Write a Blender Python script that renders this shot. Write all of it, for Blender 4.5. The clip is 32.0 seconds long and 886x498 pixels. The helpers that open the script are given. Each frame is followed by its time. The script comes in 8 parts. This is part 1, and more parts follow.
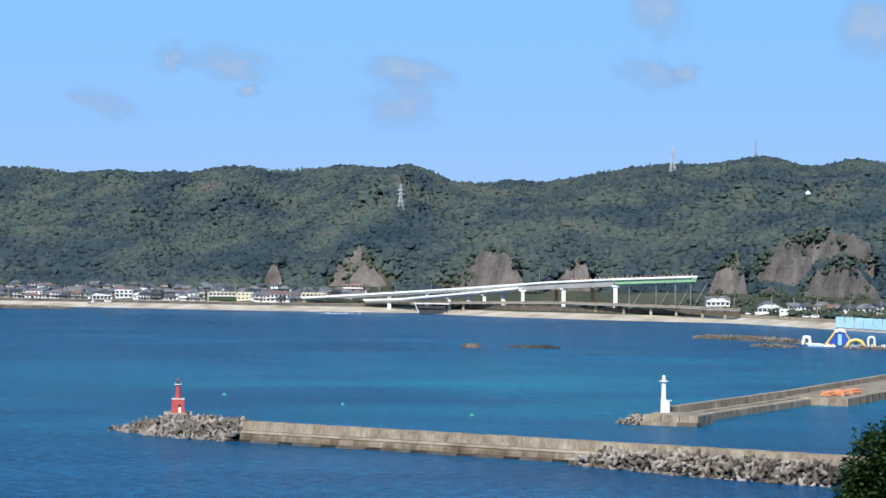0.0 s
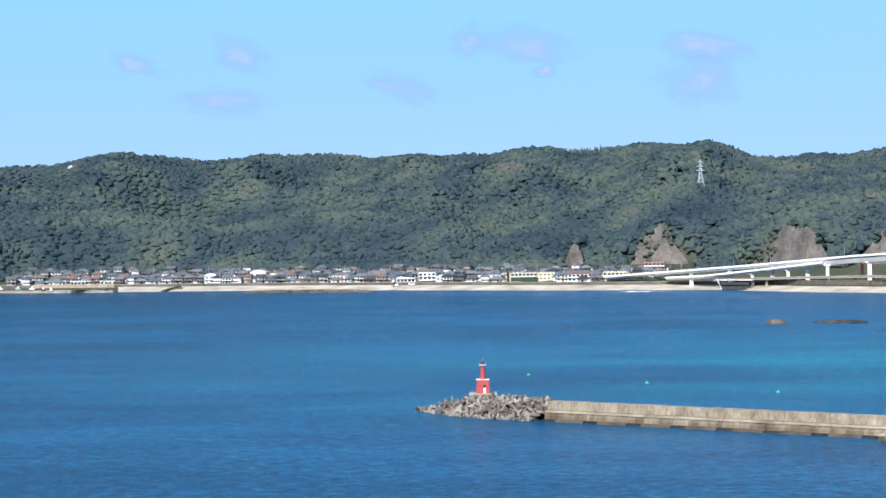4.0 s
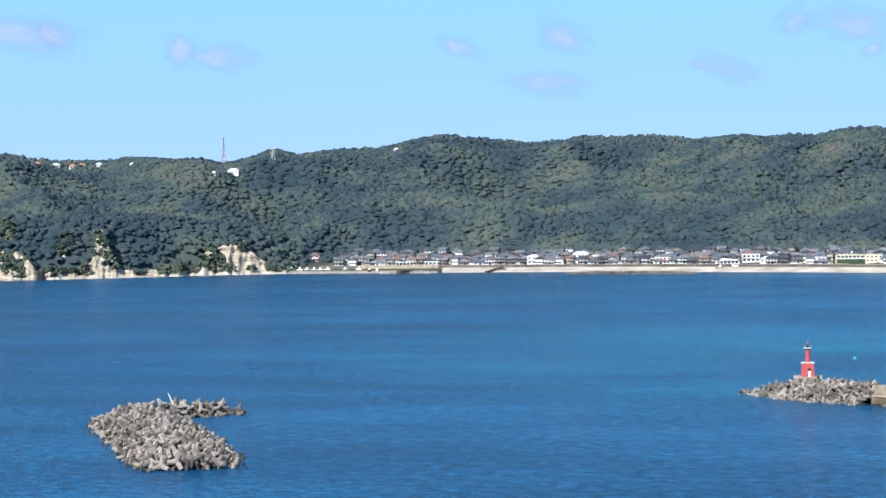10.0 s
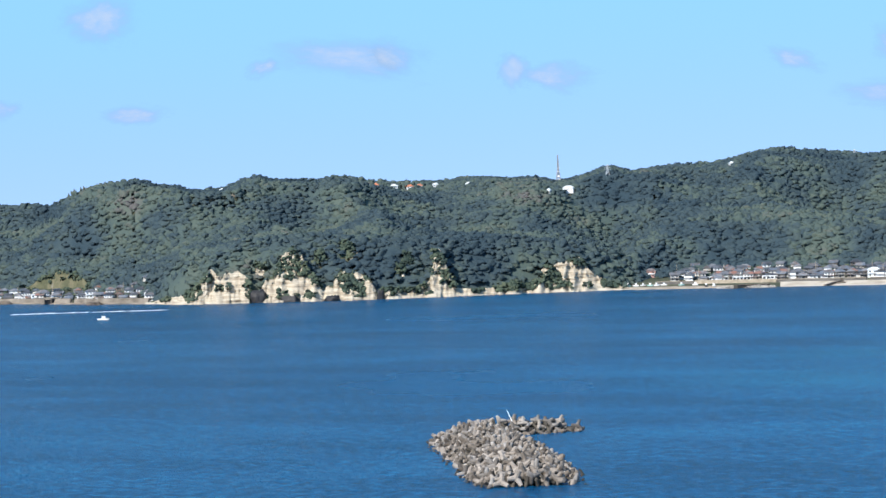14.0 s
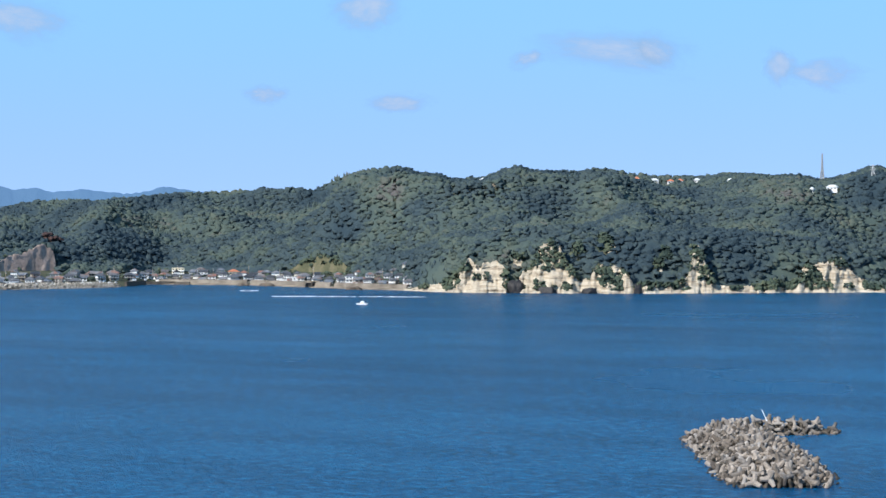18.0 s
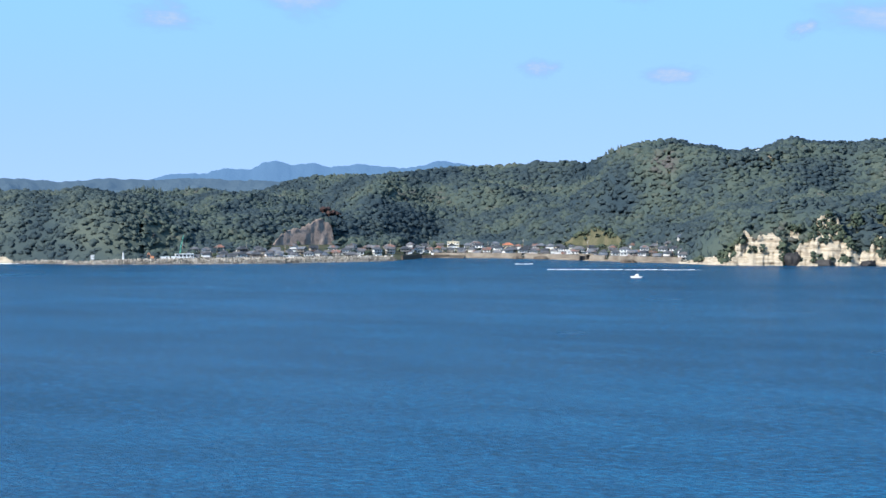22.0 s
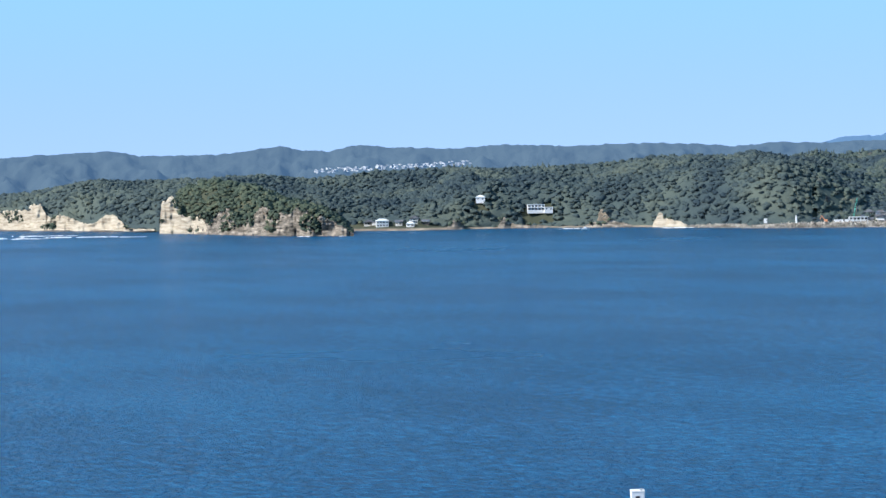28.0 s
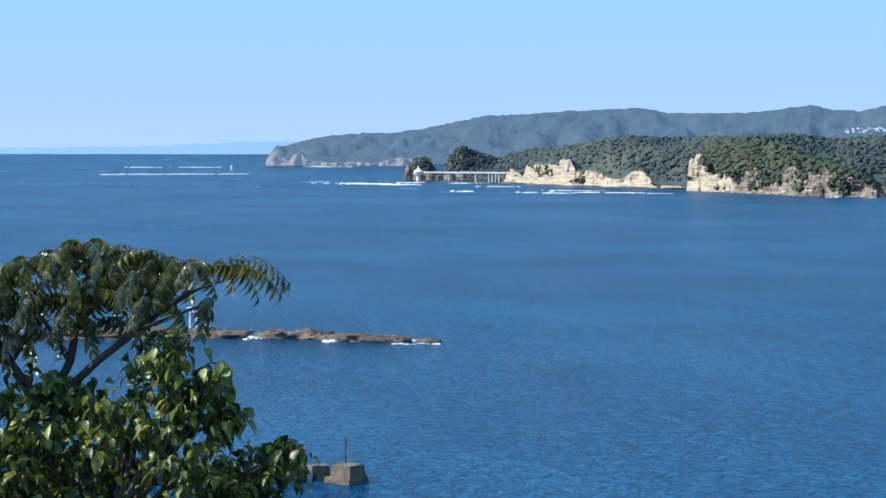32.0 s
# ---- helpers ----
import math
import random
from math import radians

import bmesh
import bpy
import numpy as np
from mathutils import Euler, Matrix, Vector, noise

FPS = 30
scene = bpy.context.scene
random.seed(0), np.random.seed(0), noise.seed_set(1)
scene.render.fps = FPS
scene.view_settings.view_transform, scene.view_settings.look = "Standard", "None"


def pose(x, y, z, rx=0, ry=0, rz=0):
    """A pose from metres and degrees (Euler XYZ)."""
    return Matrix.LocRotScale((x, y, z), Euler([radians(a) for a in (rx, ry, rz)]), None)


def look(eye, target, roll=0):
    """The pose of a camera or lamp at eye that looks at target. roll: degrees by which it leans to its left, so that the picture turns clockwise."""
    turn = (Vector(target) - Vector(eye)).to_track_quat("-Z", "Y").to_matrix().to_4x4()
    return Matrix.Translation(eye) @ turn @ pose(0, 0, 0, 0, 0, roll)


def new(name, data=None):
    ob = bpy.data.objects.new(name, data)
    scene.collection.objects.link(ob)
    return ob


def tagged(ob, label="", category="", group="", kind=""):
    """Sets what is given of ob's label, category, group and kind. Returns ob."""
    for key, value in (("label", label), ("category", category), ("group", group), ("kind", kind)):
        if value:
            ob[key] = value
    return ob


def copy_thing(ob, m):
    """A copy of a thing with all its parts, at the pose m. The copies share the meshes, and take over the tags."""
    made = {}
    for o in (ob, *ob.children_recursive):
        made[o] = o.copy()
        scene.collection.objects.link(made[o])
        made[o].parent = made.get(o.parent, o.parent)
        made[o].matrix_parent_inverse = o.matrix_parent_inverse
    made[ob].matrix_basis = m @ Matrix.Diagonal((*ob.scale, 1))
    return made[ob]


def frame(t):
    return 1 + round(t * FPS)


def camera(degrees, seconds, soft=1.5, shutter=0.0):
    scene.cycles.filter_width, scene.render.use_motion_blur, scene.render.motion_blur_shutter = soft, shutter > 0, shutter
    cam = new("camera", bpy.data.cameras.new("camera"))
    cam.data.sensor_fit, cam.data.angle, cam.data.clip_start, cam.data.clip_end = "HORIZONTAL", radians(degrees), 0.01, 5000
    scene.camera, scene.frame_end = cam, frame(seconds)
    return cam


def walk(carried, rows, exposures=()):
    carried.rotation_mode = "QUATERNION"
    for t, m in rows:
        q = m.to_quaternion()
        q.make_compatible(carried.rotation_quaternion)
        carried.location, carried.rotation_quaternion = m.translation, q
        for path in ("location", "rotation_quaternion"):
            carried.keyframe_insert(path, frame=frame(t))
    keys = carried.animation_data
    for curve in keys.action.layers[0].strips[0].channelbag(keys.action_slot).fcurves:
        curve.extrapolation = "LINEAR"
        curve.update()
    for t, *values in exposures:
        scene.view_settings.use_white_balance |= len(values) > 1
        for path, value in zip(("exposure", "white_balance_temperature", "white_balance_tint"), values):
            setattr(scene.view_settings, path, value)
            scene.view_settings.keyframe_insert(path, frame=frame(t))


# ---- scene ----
EYE = 46.0  # height of the lookout above the sea

cam = camera(23.0, 32.0, soft=1.5)
# seconds, bearing to the right, tilt up, roll, in degrees
VIEW = [
    (0, 0.000, 0.179, 0.525), (0.5, -1.630, -0.340, 0.355),
    (1, -2.680, -0.549, 0.386), (1.5, -3.639, -0.809, 0.418),
    (2, -4.545, -1.065, 0.469), (2.5, -5.422, -1.108, 0.166),
    (3, -6.236, -0.948, -0.241), (3.5, -7.084, -0.643, -0.589),
    (5.5, -10.220, 0.108, -1.006), (6, -11.051, -0.023, -1.048),
    (6.5, -11.958, -0.320, -0.940), (7, -12.807, -0.599, -0.706),
    (7.5, -13.548, -0.760, -0.664), (8, -14.124, -0.836, -0.610),
    (8.5, -14.672, -0.937, -0.673), (9, -15.198, -0.970, -0.894),
    (9.5, -15.673, -0.879, -0.742), (10, -16.375, -0.724, -0.797),
    (10.5, -17.456, -0.514, -0.855), (11, -18.511, -0.308, -0.952),
    (11.5, -19.722, -0.295, -1.107), (12, -20.833, -0.448, -1.440),
    (12.5, -21.927, -0.470, -1.733), (13, -23.044, -0.392, -1.704),
    (13.5, -24.153, -0.245, -1.843), (14, -25.176, -0.098, -1.765),
    (14.5, -25.960, 0.038, -1.672), (16.5, -29.581, 0.195, -0.104),
    (17, -30.490, 0.074, 0.089), (17.5, -31.244, -0.050, 0.051),
    (18, -31.966, -0.204, 0.028), (18.5, -32.742, -0.424, 0.033),
    (19, -33.651, -0.594, 0.176), (19.5, -34.626, -0.683, 0.165),
    (20, -35.468, -0.719, -0.039), (20.5, -36.277, -0.787, -0.144),
    (21, -37.135, -0.831, -0.111), (21.5, -38.072, -0.860, -0.276),
    (22, -39.173, -0.898, -0.248), (22.5, -40.451, -0.931, -0.031),
    (23, -42.382, -0.693, 0.055), (23.5, -44.558, -0.598, -0.143),
    (24, -45.627, -0.727, -0.276), (24.5, -46.294, -0.982, -0.349),
    (26.5, -50.906, -1.745, -0.645), (27, -53.319, -1.812, -0.770),
    (27.5, -55.139, -1.800, -0.931), (28, -56.759, -1.679, -0.920),
    (28.5, -58.254, -1.651, -1.122), (29, -59.848, -1.626, -1.440),
    (29.5, -61.597, -1.554, -1.236), (30, -63.360, -1.518, -0.861),
    (30.5, -65.136, -1.593, -0.513), (31, -66.824, -1.780, -0.415),
    (31.5, -68.565, -2.188, -0.004), (32, -70.547, -2.695, 0.113),
]
walk(cam, [(t, pose(0, 0, EYE, 90 + tilt, 0, -bearing) @ pose(0, 0, 0, 0, 0, roll)) for t, bearing, tilt, roll in VIEW],
     exposures=[(0, 0.42), (1, 0.58), (2, 0.72), (3.5, 0.74), (6, 0.63), (7.5, 0.72), (10, 0.79), (12.5, 0.81), (13.8, 0.75), (15.5, 0.64), (17, 0.57), (19, 0.65), (21, 0.71), (27, 0.74), (29, 0.74), (32, 0.73)])

# ---- light ----
SUN_BEARING, SUN_HEIGHT = 194.0, 40.0
world = bpy.data.worlds.new("sky")
scene.world = world
world.use_nodes = True
wn, wl = world.node_tree.nodes, world.node_tree.links
wn.clear()
sky = wn.new("ShaderNodeTexSky")
sky.sky_type = "NISHITA"
sky.sun_disc = False
sky.sun_elevation = radians(SUN_HEIGHT)
sky.sun_rotation = radians(SUN_BEARING)
sky.air_density, sky.dust_density, sky.ozone_density = 0.32, 0.0, 7.0
sky.altitude = 800
tint = wn.new("ShaderNodeMix")
tint.data_type, tint.blend_type = "RGBA", "MULTIPLY"
tint.inputs["Factor"].default_value = 1.0
tint.inputs["B"].default_value = (1.0, 0.98, 1.06, 1)
back = wn.new("ShaderNodeBackground")
back.inputs["Strength"].default_value = 0.15
out = wn.new("ShaderNodeOutputWorld")
wl.new(sky.outputs["Color"], tint.inputs["A"])
haze = wn.new("ShaderNodeMix")
haze.data_type = "RGBA"
# paler, warmer haze low over the horizon
way = wn.new("ShaderNodeTexCoord")
up = wn.new("ShaderNodeSeparateXYZ")
wl.new(way.outputs["Generated"], up.inputs[0])
low = wn.new("ShaderNodeMapRange")
low.interpolation_type = "SMOOTHSTEP"
low.inputs["From Min"].default_value, low.inputs["From Max"].default_value = -0.01, 0.13
wl.new(up.outputs["Z"], low.inputs["Value"])
air = wn.new("ShaderNodeMix")
air.data_type = "RGBA"
air.inputs["A"].default_value = (1.66, 2.48, 3.98, 1)
air.inputs["B"].default_value = (1.34, 2.94, 4.98, 1)
wl.new(low.outputs["Result"], air.inputs["Factor"])
wl.new(air.outputs["Result"], haze.inputs["B"])
thin = wn.new("ShaderNodeMapRange")
for key, val in (("From Min", 0.12), ("From Max", 0.6), ("To Min", 0.86), ("To Max", 0.45)):
    thin.inputs[key].default_value = val
wl.new(up.outputs["Z"], thin.inputs["Value"])
wl.new(thin.outputs["Result"], haze.inputs["Factor"])
wl.new(tint.outputs["Result"], haze.inputs["A"])
wl.new(haze.outputs["Result"], back.inputs["Color"])
wl.new(back.outputs["Background"], out.inputs["Surface"])

sun = new("sun", bpy.data.lights.new("sun", "SUN"))
sun.data.energy, sun.data.angle, sun.data.color = 4.2, radians(0.53), (1.0, 0.96, 0.90)
sun_way = Vector((math.sin(radians(SUN_BEARING)) * math.cos(radians(SUN_HEIGHT)),
                  math.cos(radians(SUN_BEARING)) * math.cos(radians(SUN_HEIGHT)), math.sin(radians(SUN_HEIGHT))))
sun.matrix_world = look(sun_way * 3000, (0, 0, 0))


# ---- small tools ----
def at(az, r, z=0.0):
    """The place at a bearing (degrees to the right of +y) and a distance from the lookout."""
    return Vector((r * math.sin(radians(az)), r * math.cos(radians(az)), z))


def lerp_table(table):
    """A smooth-enough profile over the bearing from rows of (bearing, value...)."""
    rows = np.array(sorted(table), float)
    return lambda az, k=1: np.interp(az, rows[:, 0], rows[:, k])


_lattice = np.random.default_rng(7).random((256, 256))


def value_noise(x, y):
    x, y = np.asarray(x, float), np.asarray(y, float)
    i, j = np.floor(x).astype(int), np.floor(y).astype(int)
    u, v = x - i, y - j
    u, v = u * u * (3 - 2 * u), v * v * (3 - 2 * v)
    g = lambda a, b: _lattice[a % 256, b % 256]
    return (g(i, j) * (1 - u) + g(i + 1, j) * u) * (1 - v) + (g(i, j + 1) * (1 - u) + g(i + 1, j + 1) * u) * v


def fbm(x, y, octaves=4):
    total, gain = 0.0, 0.5
    for k in range(octaves):
        total = total + gain * (value_noise(np.asarray(x) * 2 ** k + 17.3 * k, np.asarray(y) * 2 ** k + 5.1 * k) - 0.5)
        gain *= 0.5
    return total * 2


def mesh_from(name, verts, faces, material=None, smooth=False):
    me = bpy.data.meshes.new(name)
    verts = np.asarray(verts, np.float32)
    faces = np.asarray(faces, np.int32)
    me.vertices.add(len(verts))
    me.vertices.foreach_set("co", verts.ravel())
    n = faces.shape[1]
    me.loops.add(faces.size)
    me.loops.foreach_set("vertex_index", faces.ravel())
    me.polygons.add(len(faces))
    me.polygons.foreach_set("loop_start", np.arange(len(faces), dtype=np.int32) * n)
    if smooth:
        me.polygons.foreach_set("use_smooth", np.ones(len(faces), bool))
    me.update(calc_edges=True)
    me.validate()
    if material:
        me.materials.append(material)
    return me


def grid_faces(rows, cols):
    i = np.arange((rows - 1) * (cols - 1))
    a = i // (cols - 1) * cols + i % (cols - 1)
    return np.stack([a, a + 1, a + cols + 1, a + cols], 1)


def finish(bm, name, material):
    me = bpy.data.meshes.new(name)
    bmesh.ops.recalc_face_normals(bm, faces=bm.faces)
    bm.to_mesh(me)
    bm.free()
    if material:
        me.materials.append(material)
    return me


def part(name, bm, material, parent, label=""):
    """Links a bmesh (or a ready mesh) as one mesh object under a thing or a part."""
    ob = new(name, bm if isinstance(bm, bpy.types.Mesh) else finish(bm, name, material))
    ob.parent = parent
    return tagged(ob, label)


def thing(name, label, category, group="", m=None, kind=""):
    ob = new(name)
    ob.empty_display_size = 0.5
    if m is not None:
        ob.matrix_world = m
    return tagged(ob, label, category, group, kind)


def box(size, centre=(0, 0, 0), bm=None, bevel=0.0, turn=0.0):
    bm = bm or bmesh.new()
    m = Matrix.Translation(centre) @ Matrix.Rotation(radians(turn), 4, "Z") @ Matrix.Diagonal((*size, 1))
    made = bmesh.ops.create_cube(bm, size=1, matrix=m)["verts"]
    if bevel:
        edges = list({e for v in made for e in v.link_edges})
        bmesh.ops.bevel(bm, geom=edges, offset=bevel, segments=1, affect="EDGES")
    return bm


def drum(r1, r2, depth, centre=(0, 0, 0), bm=None, n=20):
    """A tapered cylinder that stands on centre."""
    bm = bm or bmesh.new()
    bmesh.ops.create_cone(bm, cap_ends=True, segments=n, radius1=r1, radius2=r2, depth=depth,
                          matrix=Matrix.Translation(Vector(centre) + Vector((0, 0, depth / 2))))
    return bm


def rod(a, b, r, bm=None, n=6, r2=None):
    bm = bm or bmesh.new()
    a, b = Vector(a), Vector(b)
    m = Matrix.Translation((a + b) / 2) @ (b - a).to_track_quat("Z", "Y").to_matrix().to_4x4()
    bmesh.ops.create_cone(bm, cap_ends=True, segments=n, radius1=r, radius2=r if r2 is None else r2, depth=(b - a).length, matrix=m)
    return bm


# ---- materials ----
def ramp(nodes, stops):
    node = nodes.new("ShaderNodeValToRGB")
    e = node.color_ramp.elements
    while len(e) < len(stops):
        e.new(0.5)
    for k, (pos, col) in enumerate(stops):
        e[k].position, e[k].color = pos, (*col, 1)
    return node


def surface(name, stops, scale=1.0, rough=0.8, metal=0.0, bump=0.3, bump_scale=4.0, bump_size=0.05, detail=6.0, stretch=(1, 1, 1),
            random="", amount=0.3, spec=0.5, fine=0.25):
    """A procedural material: colour from noise at two scales, bump, and a shift of tone per object or per island."""
    mat = bpy.data.materials.new(name)
    mat.use_nodes = True
    n, l = mat.node_tree.nodes, mat.node_tree.links
    bsdf = n["Principled BSDF"]
    geo = n.new("ShaderNodeNewGeometry")
    mapping = n.new("ShaderNodeMapping")
    mapping.inputs["Scale"].default_value = stretch
    l.new(geo.outputs["Position"], mapping.inputs["Vector"])
    big, small = n.new("ShaderNodeTexNoise"), n.new("ShaderNodeTexNoise")
    big.inputs["Scale"].default_value, big.inputs["Detail"].default_value = scale, detail
    small.inputs["Scale"].default_value, small.inputs["Detail"].default_value = bump_scale, 8.0
    for node in (big, small):
        l.new(mapping.outputs["Vector"], node.inputs["Vector"])
    mixv = n.new("ShaderNodeMath")
    mixv.operation = "MULTIPLY_ADD"
    l.new(small.outputs["Fac"], mixv.inputs[0])
    mixv.inputs[1].default_value = fine
    off = n.new("ShaderNodeMath")
    off.operation = "SUBTRACT"
    l.new(big.outputs["Fac"], off.inputs[0])
    off.inputs[1].default_value = fine / 2
    l.new(off.outputs[0], mixv.inputs[2])
    value = mixv
    if random:
        src = n.new("ShaderNodeObjectInfo") if random == "object" else geo
        rnd = n.new("ShaderNodeMath")
        rnd.operation = "MULTIPLY_ADD"
        l.new(src.outputs["Random" if random == "object" else "Random Per Island"], rnd.inputs[0])
        rnd.inputs[1].default_value = amount
        shift = n.new("ShaderNodeMath")
        shift.operation = "SUBTRACT"
        l.new(mixv.outputs[0], shift.inputs[0])
        shift.inputs[1].default_value = amount / 2
        l.new(shift.outputs[0], rnd.inputs[2])
        value = rnd
    colour = ramp(n, stops)
    l.new(value.outputs[0], colour.inputs["Fac"])
    l.new(colour.outputs["Color"], bsdf.inputs["Base Color"])
    bsdf.inputs["Roughness"].default_value = rough
    bsdf.inputs["Metallic"].default_value = metal
    bsdf.inputs["Specular IOR Level"].default_value = spec
    if bump:
        b = n.new("ShaderNodeBump")
        b.inputs["Strength"].default_value, b.inputs["Distance"].default_value = bump, bump_size
        l.new(small.outputs["Fac"], b.inputs["Height"])
        l.new(b.outputs["Normal"], bsdf.inputs["Normal"])
    return mat


def sea_material():
    mat = bpy.data.materials.new("sea_water")
    mat.use_nodes = True
    n, l = mat.node_tree.nodes, mat.node_tree.links
    bsdf = n["Principled BSDF"]
    geo = n.new("ShaderNodeNewGeometry")

    def noise_at(scale, detail, stretch=(1, 1, 1), turn=0.0):
        mp = n.new("ShaderNodeMapping")
        mp.inputs["Scale"].default_value = stretch
        mp.inputs["Rotation"].default_value = (0, 0, turn)
        l.new(geo.outputs["Position"], mp.inputs["Vector"])
        t = n.new("ShaderNodeTexNoise")
        t.inputs["Scale"].default_value, t.inputs["Detail"].default_value = scale, detail
        l.new(mp.outputs["Vector"], t.inputs["Vector"])
        return t

    # the shallows behind the harbour arm are turquoise, the open bay is deep blue
    place = n.new("ShaderNodeVectorMath")
    place.operation = "DISTANCE"
    place.inputs[1].default_value = SHALLOWS
    l.new(geo.outputs["Position"], place.inputs[0])
    shallow = n.new("ShaderNodeMapRange")
    shallow.inputs["From Min"].default_value, shallow.inputs["From Max"].default_value = 340, 20
    l.new(place.outputs["Value"], shallow.inputs["Value"])
    patches = noise_at(0.012, 4, (0.6, 1, 1))
    spread = n.new("ShaderNodeMapRange")
    for key, val in (("From Min", 0.38), ("From Max", 0.62), ("To Min", 0.12), ("To Max", 0.75)):
        spread.inputs[key].default_value = val
    l.new(patches.outputs["Fac"], spread.inputs["Value"])
    mul = n.new("ShaderNodeMath")
    mul.operation = "MULTIPLY"
    l.new(shallow.outputs["Result"], mul.inputs[0])
    l.new(spread.outputs["Result"], mul.inputs[1])
    drift = noise_at(0.008, 5, (0.6, 1, 1))
    base = ramp(n, [(0.42, (0.002, 0.048, 0.119)), (0.5, (0.004, 0.074, 0.176)), (0.58, (0.008, 0.112, 0.245))])
    # lit and shaded ripple facets, painted into the base colour by noise
    chop = noise_at(0.33, 8)
    lanes = noise_at(0.028, 4, (0.45, 1, 1), 0.25)
    wide = n.new("ShaderNodeMix")
    wide.inputs["Factor"].default_value = 0.45
    l.new(drift.outputs["Fac"], wide.inputs["A"])
    l.new(lanes.outputs["Fac"], wide.inputs["B"])
    blend = n.new("ShaderNodeMix")
    blend.inputs["Factor"].default_value = 0.52
    l.new(wide.outputs["Result"], blend.inputs["A"])
    l.new(chop.outputs["Fac"], blend.inputs["B"])
    l.new(blend.outputs["Result"], base.inputs["Fac"])
    mix = n.new("ShaderNodeMix")
    mix.data_type = "RGBA"
    l.new(mul.outputs[0], mix.inputs["Factor"])
    l.new(base.outputs["Color"], mix.inputs["A"])
    mix.inputs["B"].default_value = (0.007, 0.185, 0.275, 1)
    # brightness painted in: base colour darkens to the west and lightens over the bay
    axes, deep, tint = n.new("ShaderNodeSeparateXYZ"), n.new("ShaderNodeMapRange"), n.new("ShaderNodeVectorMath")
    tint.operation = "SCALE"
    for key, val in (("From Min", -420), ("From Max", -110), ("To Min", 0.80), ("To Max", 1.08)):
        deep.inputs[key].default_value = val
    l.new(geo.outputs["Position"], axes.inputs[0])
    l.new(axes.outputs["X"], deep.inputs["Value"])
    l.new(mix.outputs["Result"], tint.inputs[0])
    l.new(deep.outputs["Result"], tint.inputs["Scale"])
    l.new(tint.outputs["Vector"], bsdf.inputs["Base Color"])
    bsdf.inputs["Roughness"].default_value = 0.16
    bsdf.inputs["IOR"].default_value = 1.33
    bsdf.inputs["Specular IOR Level"].default_value = 0.07
    bsdf.inputs["Specular Tint"].default_value = (0.45, 0.82, 1.0, 1)
    gust = noise_at(0.004, 4, (1, 1, 1), 0.5)
    rough = n.new("ShaderNodeMapRange")
    rough.inputs["From Min"].default_value, rough.inputs["From Max"].default_value = 0.3, 0.7
    rough.inputs["To Min"].default_value, rough.inputs["To Max"].default_value = 0.22, 0.28
    l.new(gust.outputs["Fac"], rough.inputs["Value"])
    l.new(rough.outputs["Result"], bsdf.inputs["Roughness"])
    ripple, swell = noise_at(0.7, 7, (1.0, 1.0, 1.0)), noise_at(0.05, 4, (1, 1, 1), 0.3)
    b1, b2 = n.new("ShaderNodeBump"), n.new("ShaderNodeBump")
    b1.inputs["Strength"].default_value, b1.inputs["Distance"].default_value = 1.0, 2.6
    b2.inputs["Strength"].default_value, b2.inputs["Distance"].default_value = 0.25, 3.0
    l.new(swell.outputs["Fac"], b2.inputs["Height"])
    l.new(ripple.outputs["Fac"], b1.inputs["Height"])
    l.new(b2.outputs["Normal"], b1.inputs["Normal"])
    l.new(b1.outputs["Normal"], bsdf.inputs["Normal"])
    return mat


SHALLOWS = at(3.8, 790)
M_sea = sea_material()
# blue in both leaf ramps stands in for air haze over the hills
M_leaf = surface("hazed_forest_leaves", [(0.28, (0.023, 0.040, 0.052)), (0.40, (0.033, 0.053, 0.064)), (0.49, (0.045, 0.066, 0.071)), (0.57, (0.060, 0.084, 0.075)), (0.66, (0.076, 0.097, 0.080)), (0.78, (0.099, 0.093, 0.091))],
                 scale=0.013, rough=0.75, bump=0.6, bump_scale=0.75, bump_size=0.8, random="island", amount=0.16, spec=0.12, fine=0.2)
M_leaf_dark = surface("hazed_shore_leaves", [(0.30, (0.027, 0.045, 0.056)), (0.5, (0.051, 0.073, 0.074)), (0.68, (0.081, 0.101, 0.085))],
                      scale=0.013, rough=0.75, bump=0.6, bump_scale=0.75, bump_size=0.8, random="island", amount=0.16, spec=0.12, fine=0.2)
M_shrub = surface("cliff_shrub_leaves", [(0.28, (0.028, 0.044, 0.037)), (0.5, (0.055, 0.076, 0.054)), (0.72, (0.090, 0.105, 0.067))],
                  scale=0.05, rough=0.75, bump=0.7, bump_scale=0.9, bump_size=0.7, random="island", amount=0.2, spec=0.12, fine=0.2)
M_soil = surface("hill_ground", [(0.3, (0.040, 0.048, 0.034)), (0.55, (0.070, 0.076, 0.050)), (0.85, (0.125, 0.112, 0.080))], scale=0.016, rough=0.95, bump=0.6, bump_scale=0.3, bump_size=0.8, spec=0.1)
M_sand = surface("beach_sand", [(0.25, (0.25, 0.205, 0.155)), (0.45, (0.42, 0.36, 0.285)), (0.65, (0.55, 0.485, 0.40)), (0.85, (0.64, 0.58, 0.49))], scale=0.05, rough=0.95, bump=0.3, bump_scale=0.8, bump_size=0.2, spec=0.15)
M_cliff = surface("sandstone_cliff", [(0.22, (0.17, 0.14, 0.105)), (0.38, (0.36, 0.30, 0.225)), (0.55, (0.50, 0.435, 0.335)), (0.8, (0.62, 0.555, 0.45))],
                  scale=0.16, rough=0.92, bump=1.0, bump_scale=0.6, bump_size=1.4, stretch=(0.35, 0.35, 3.0), spec=0.15, fine=0.4)
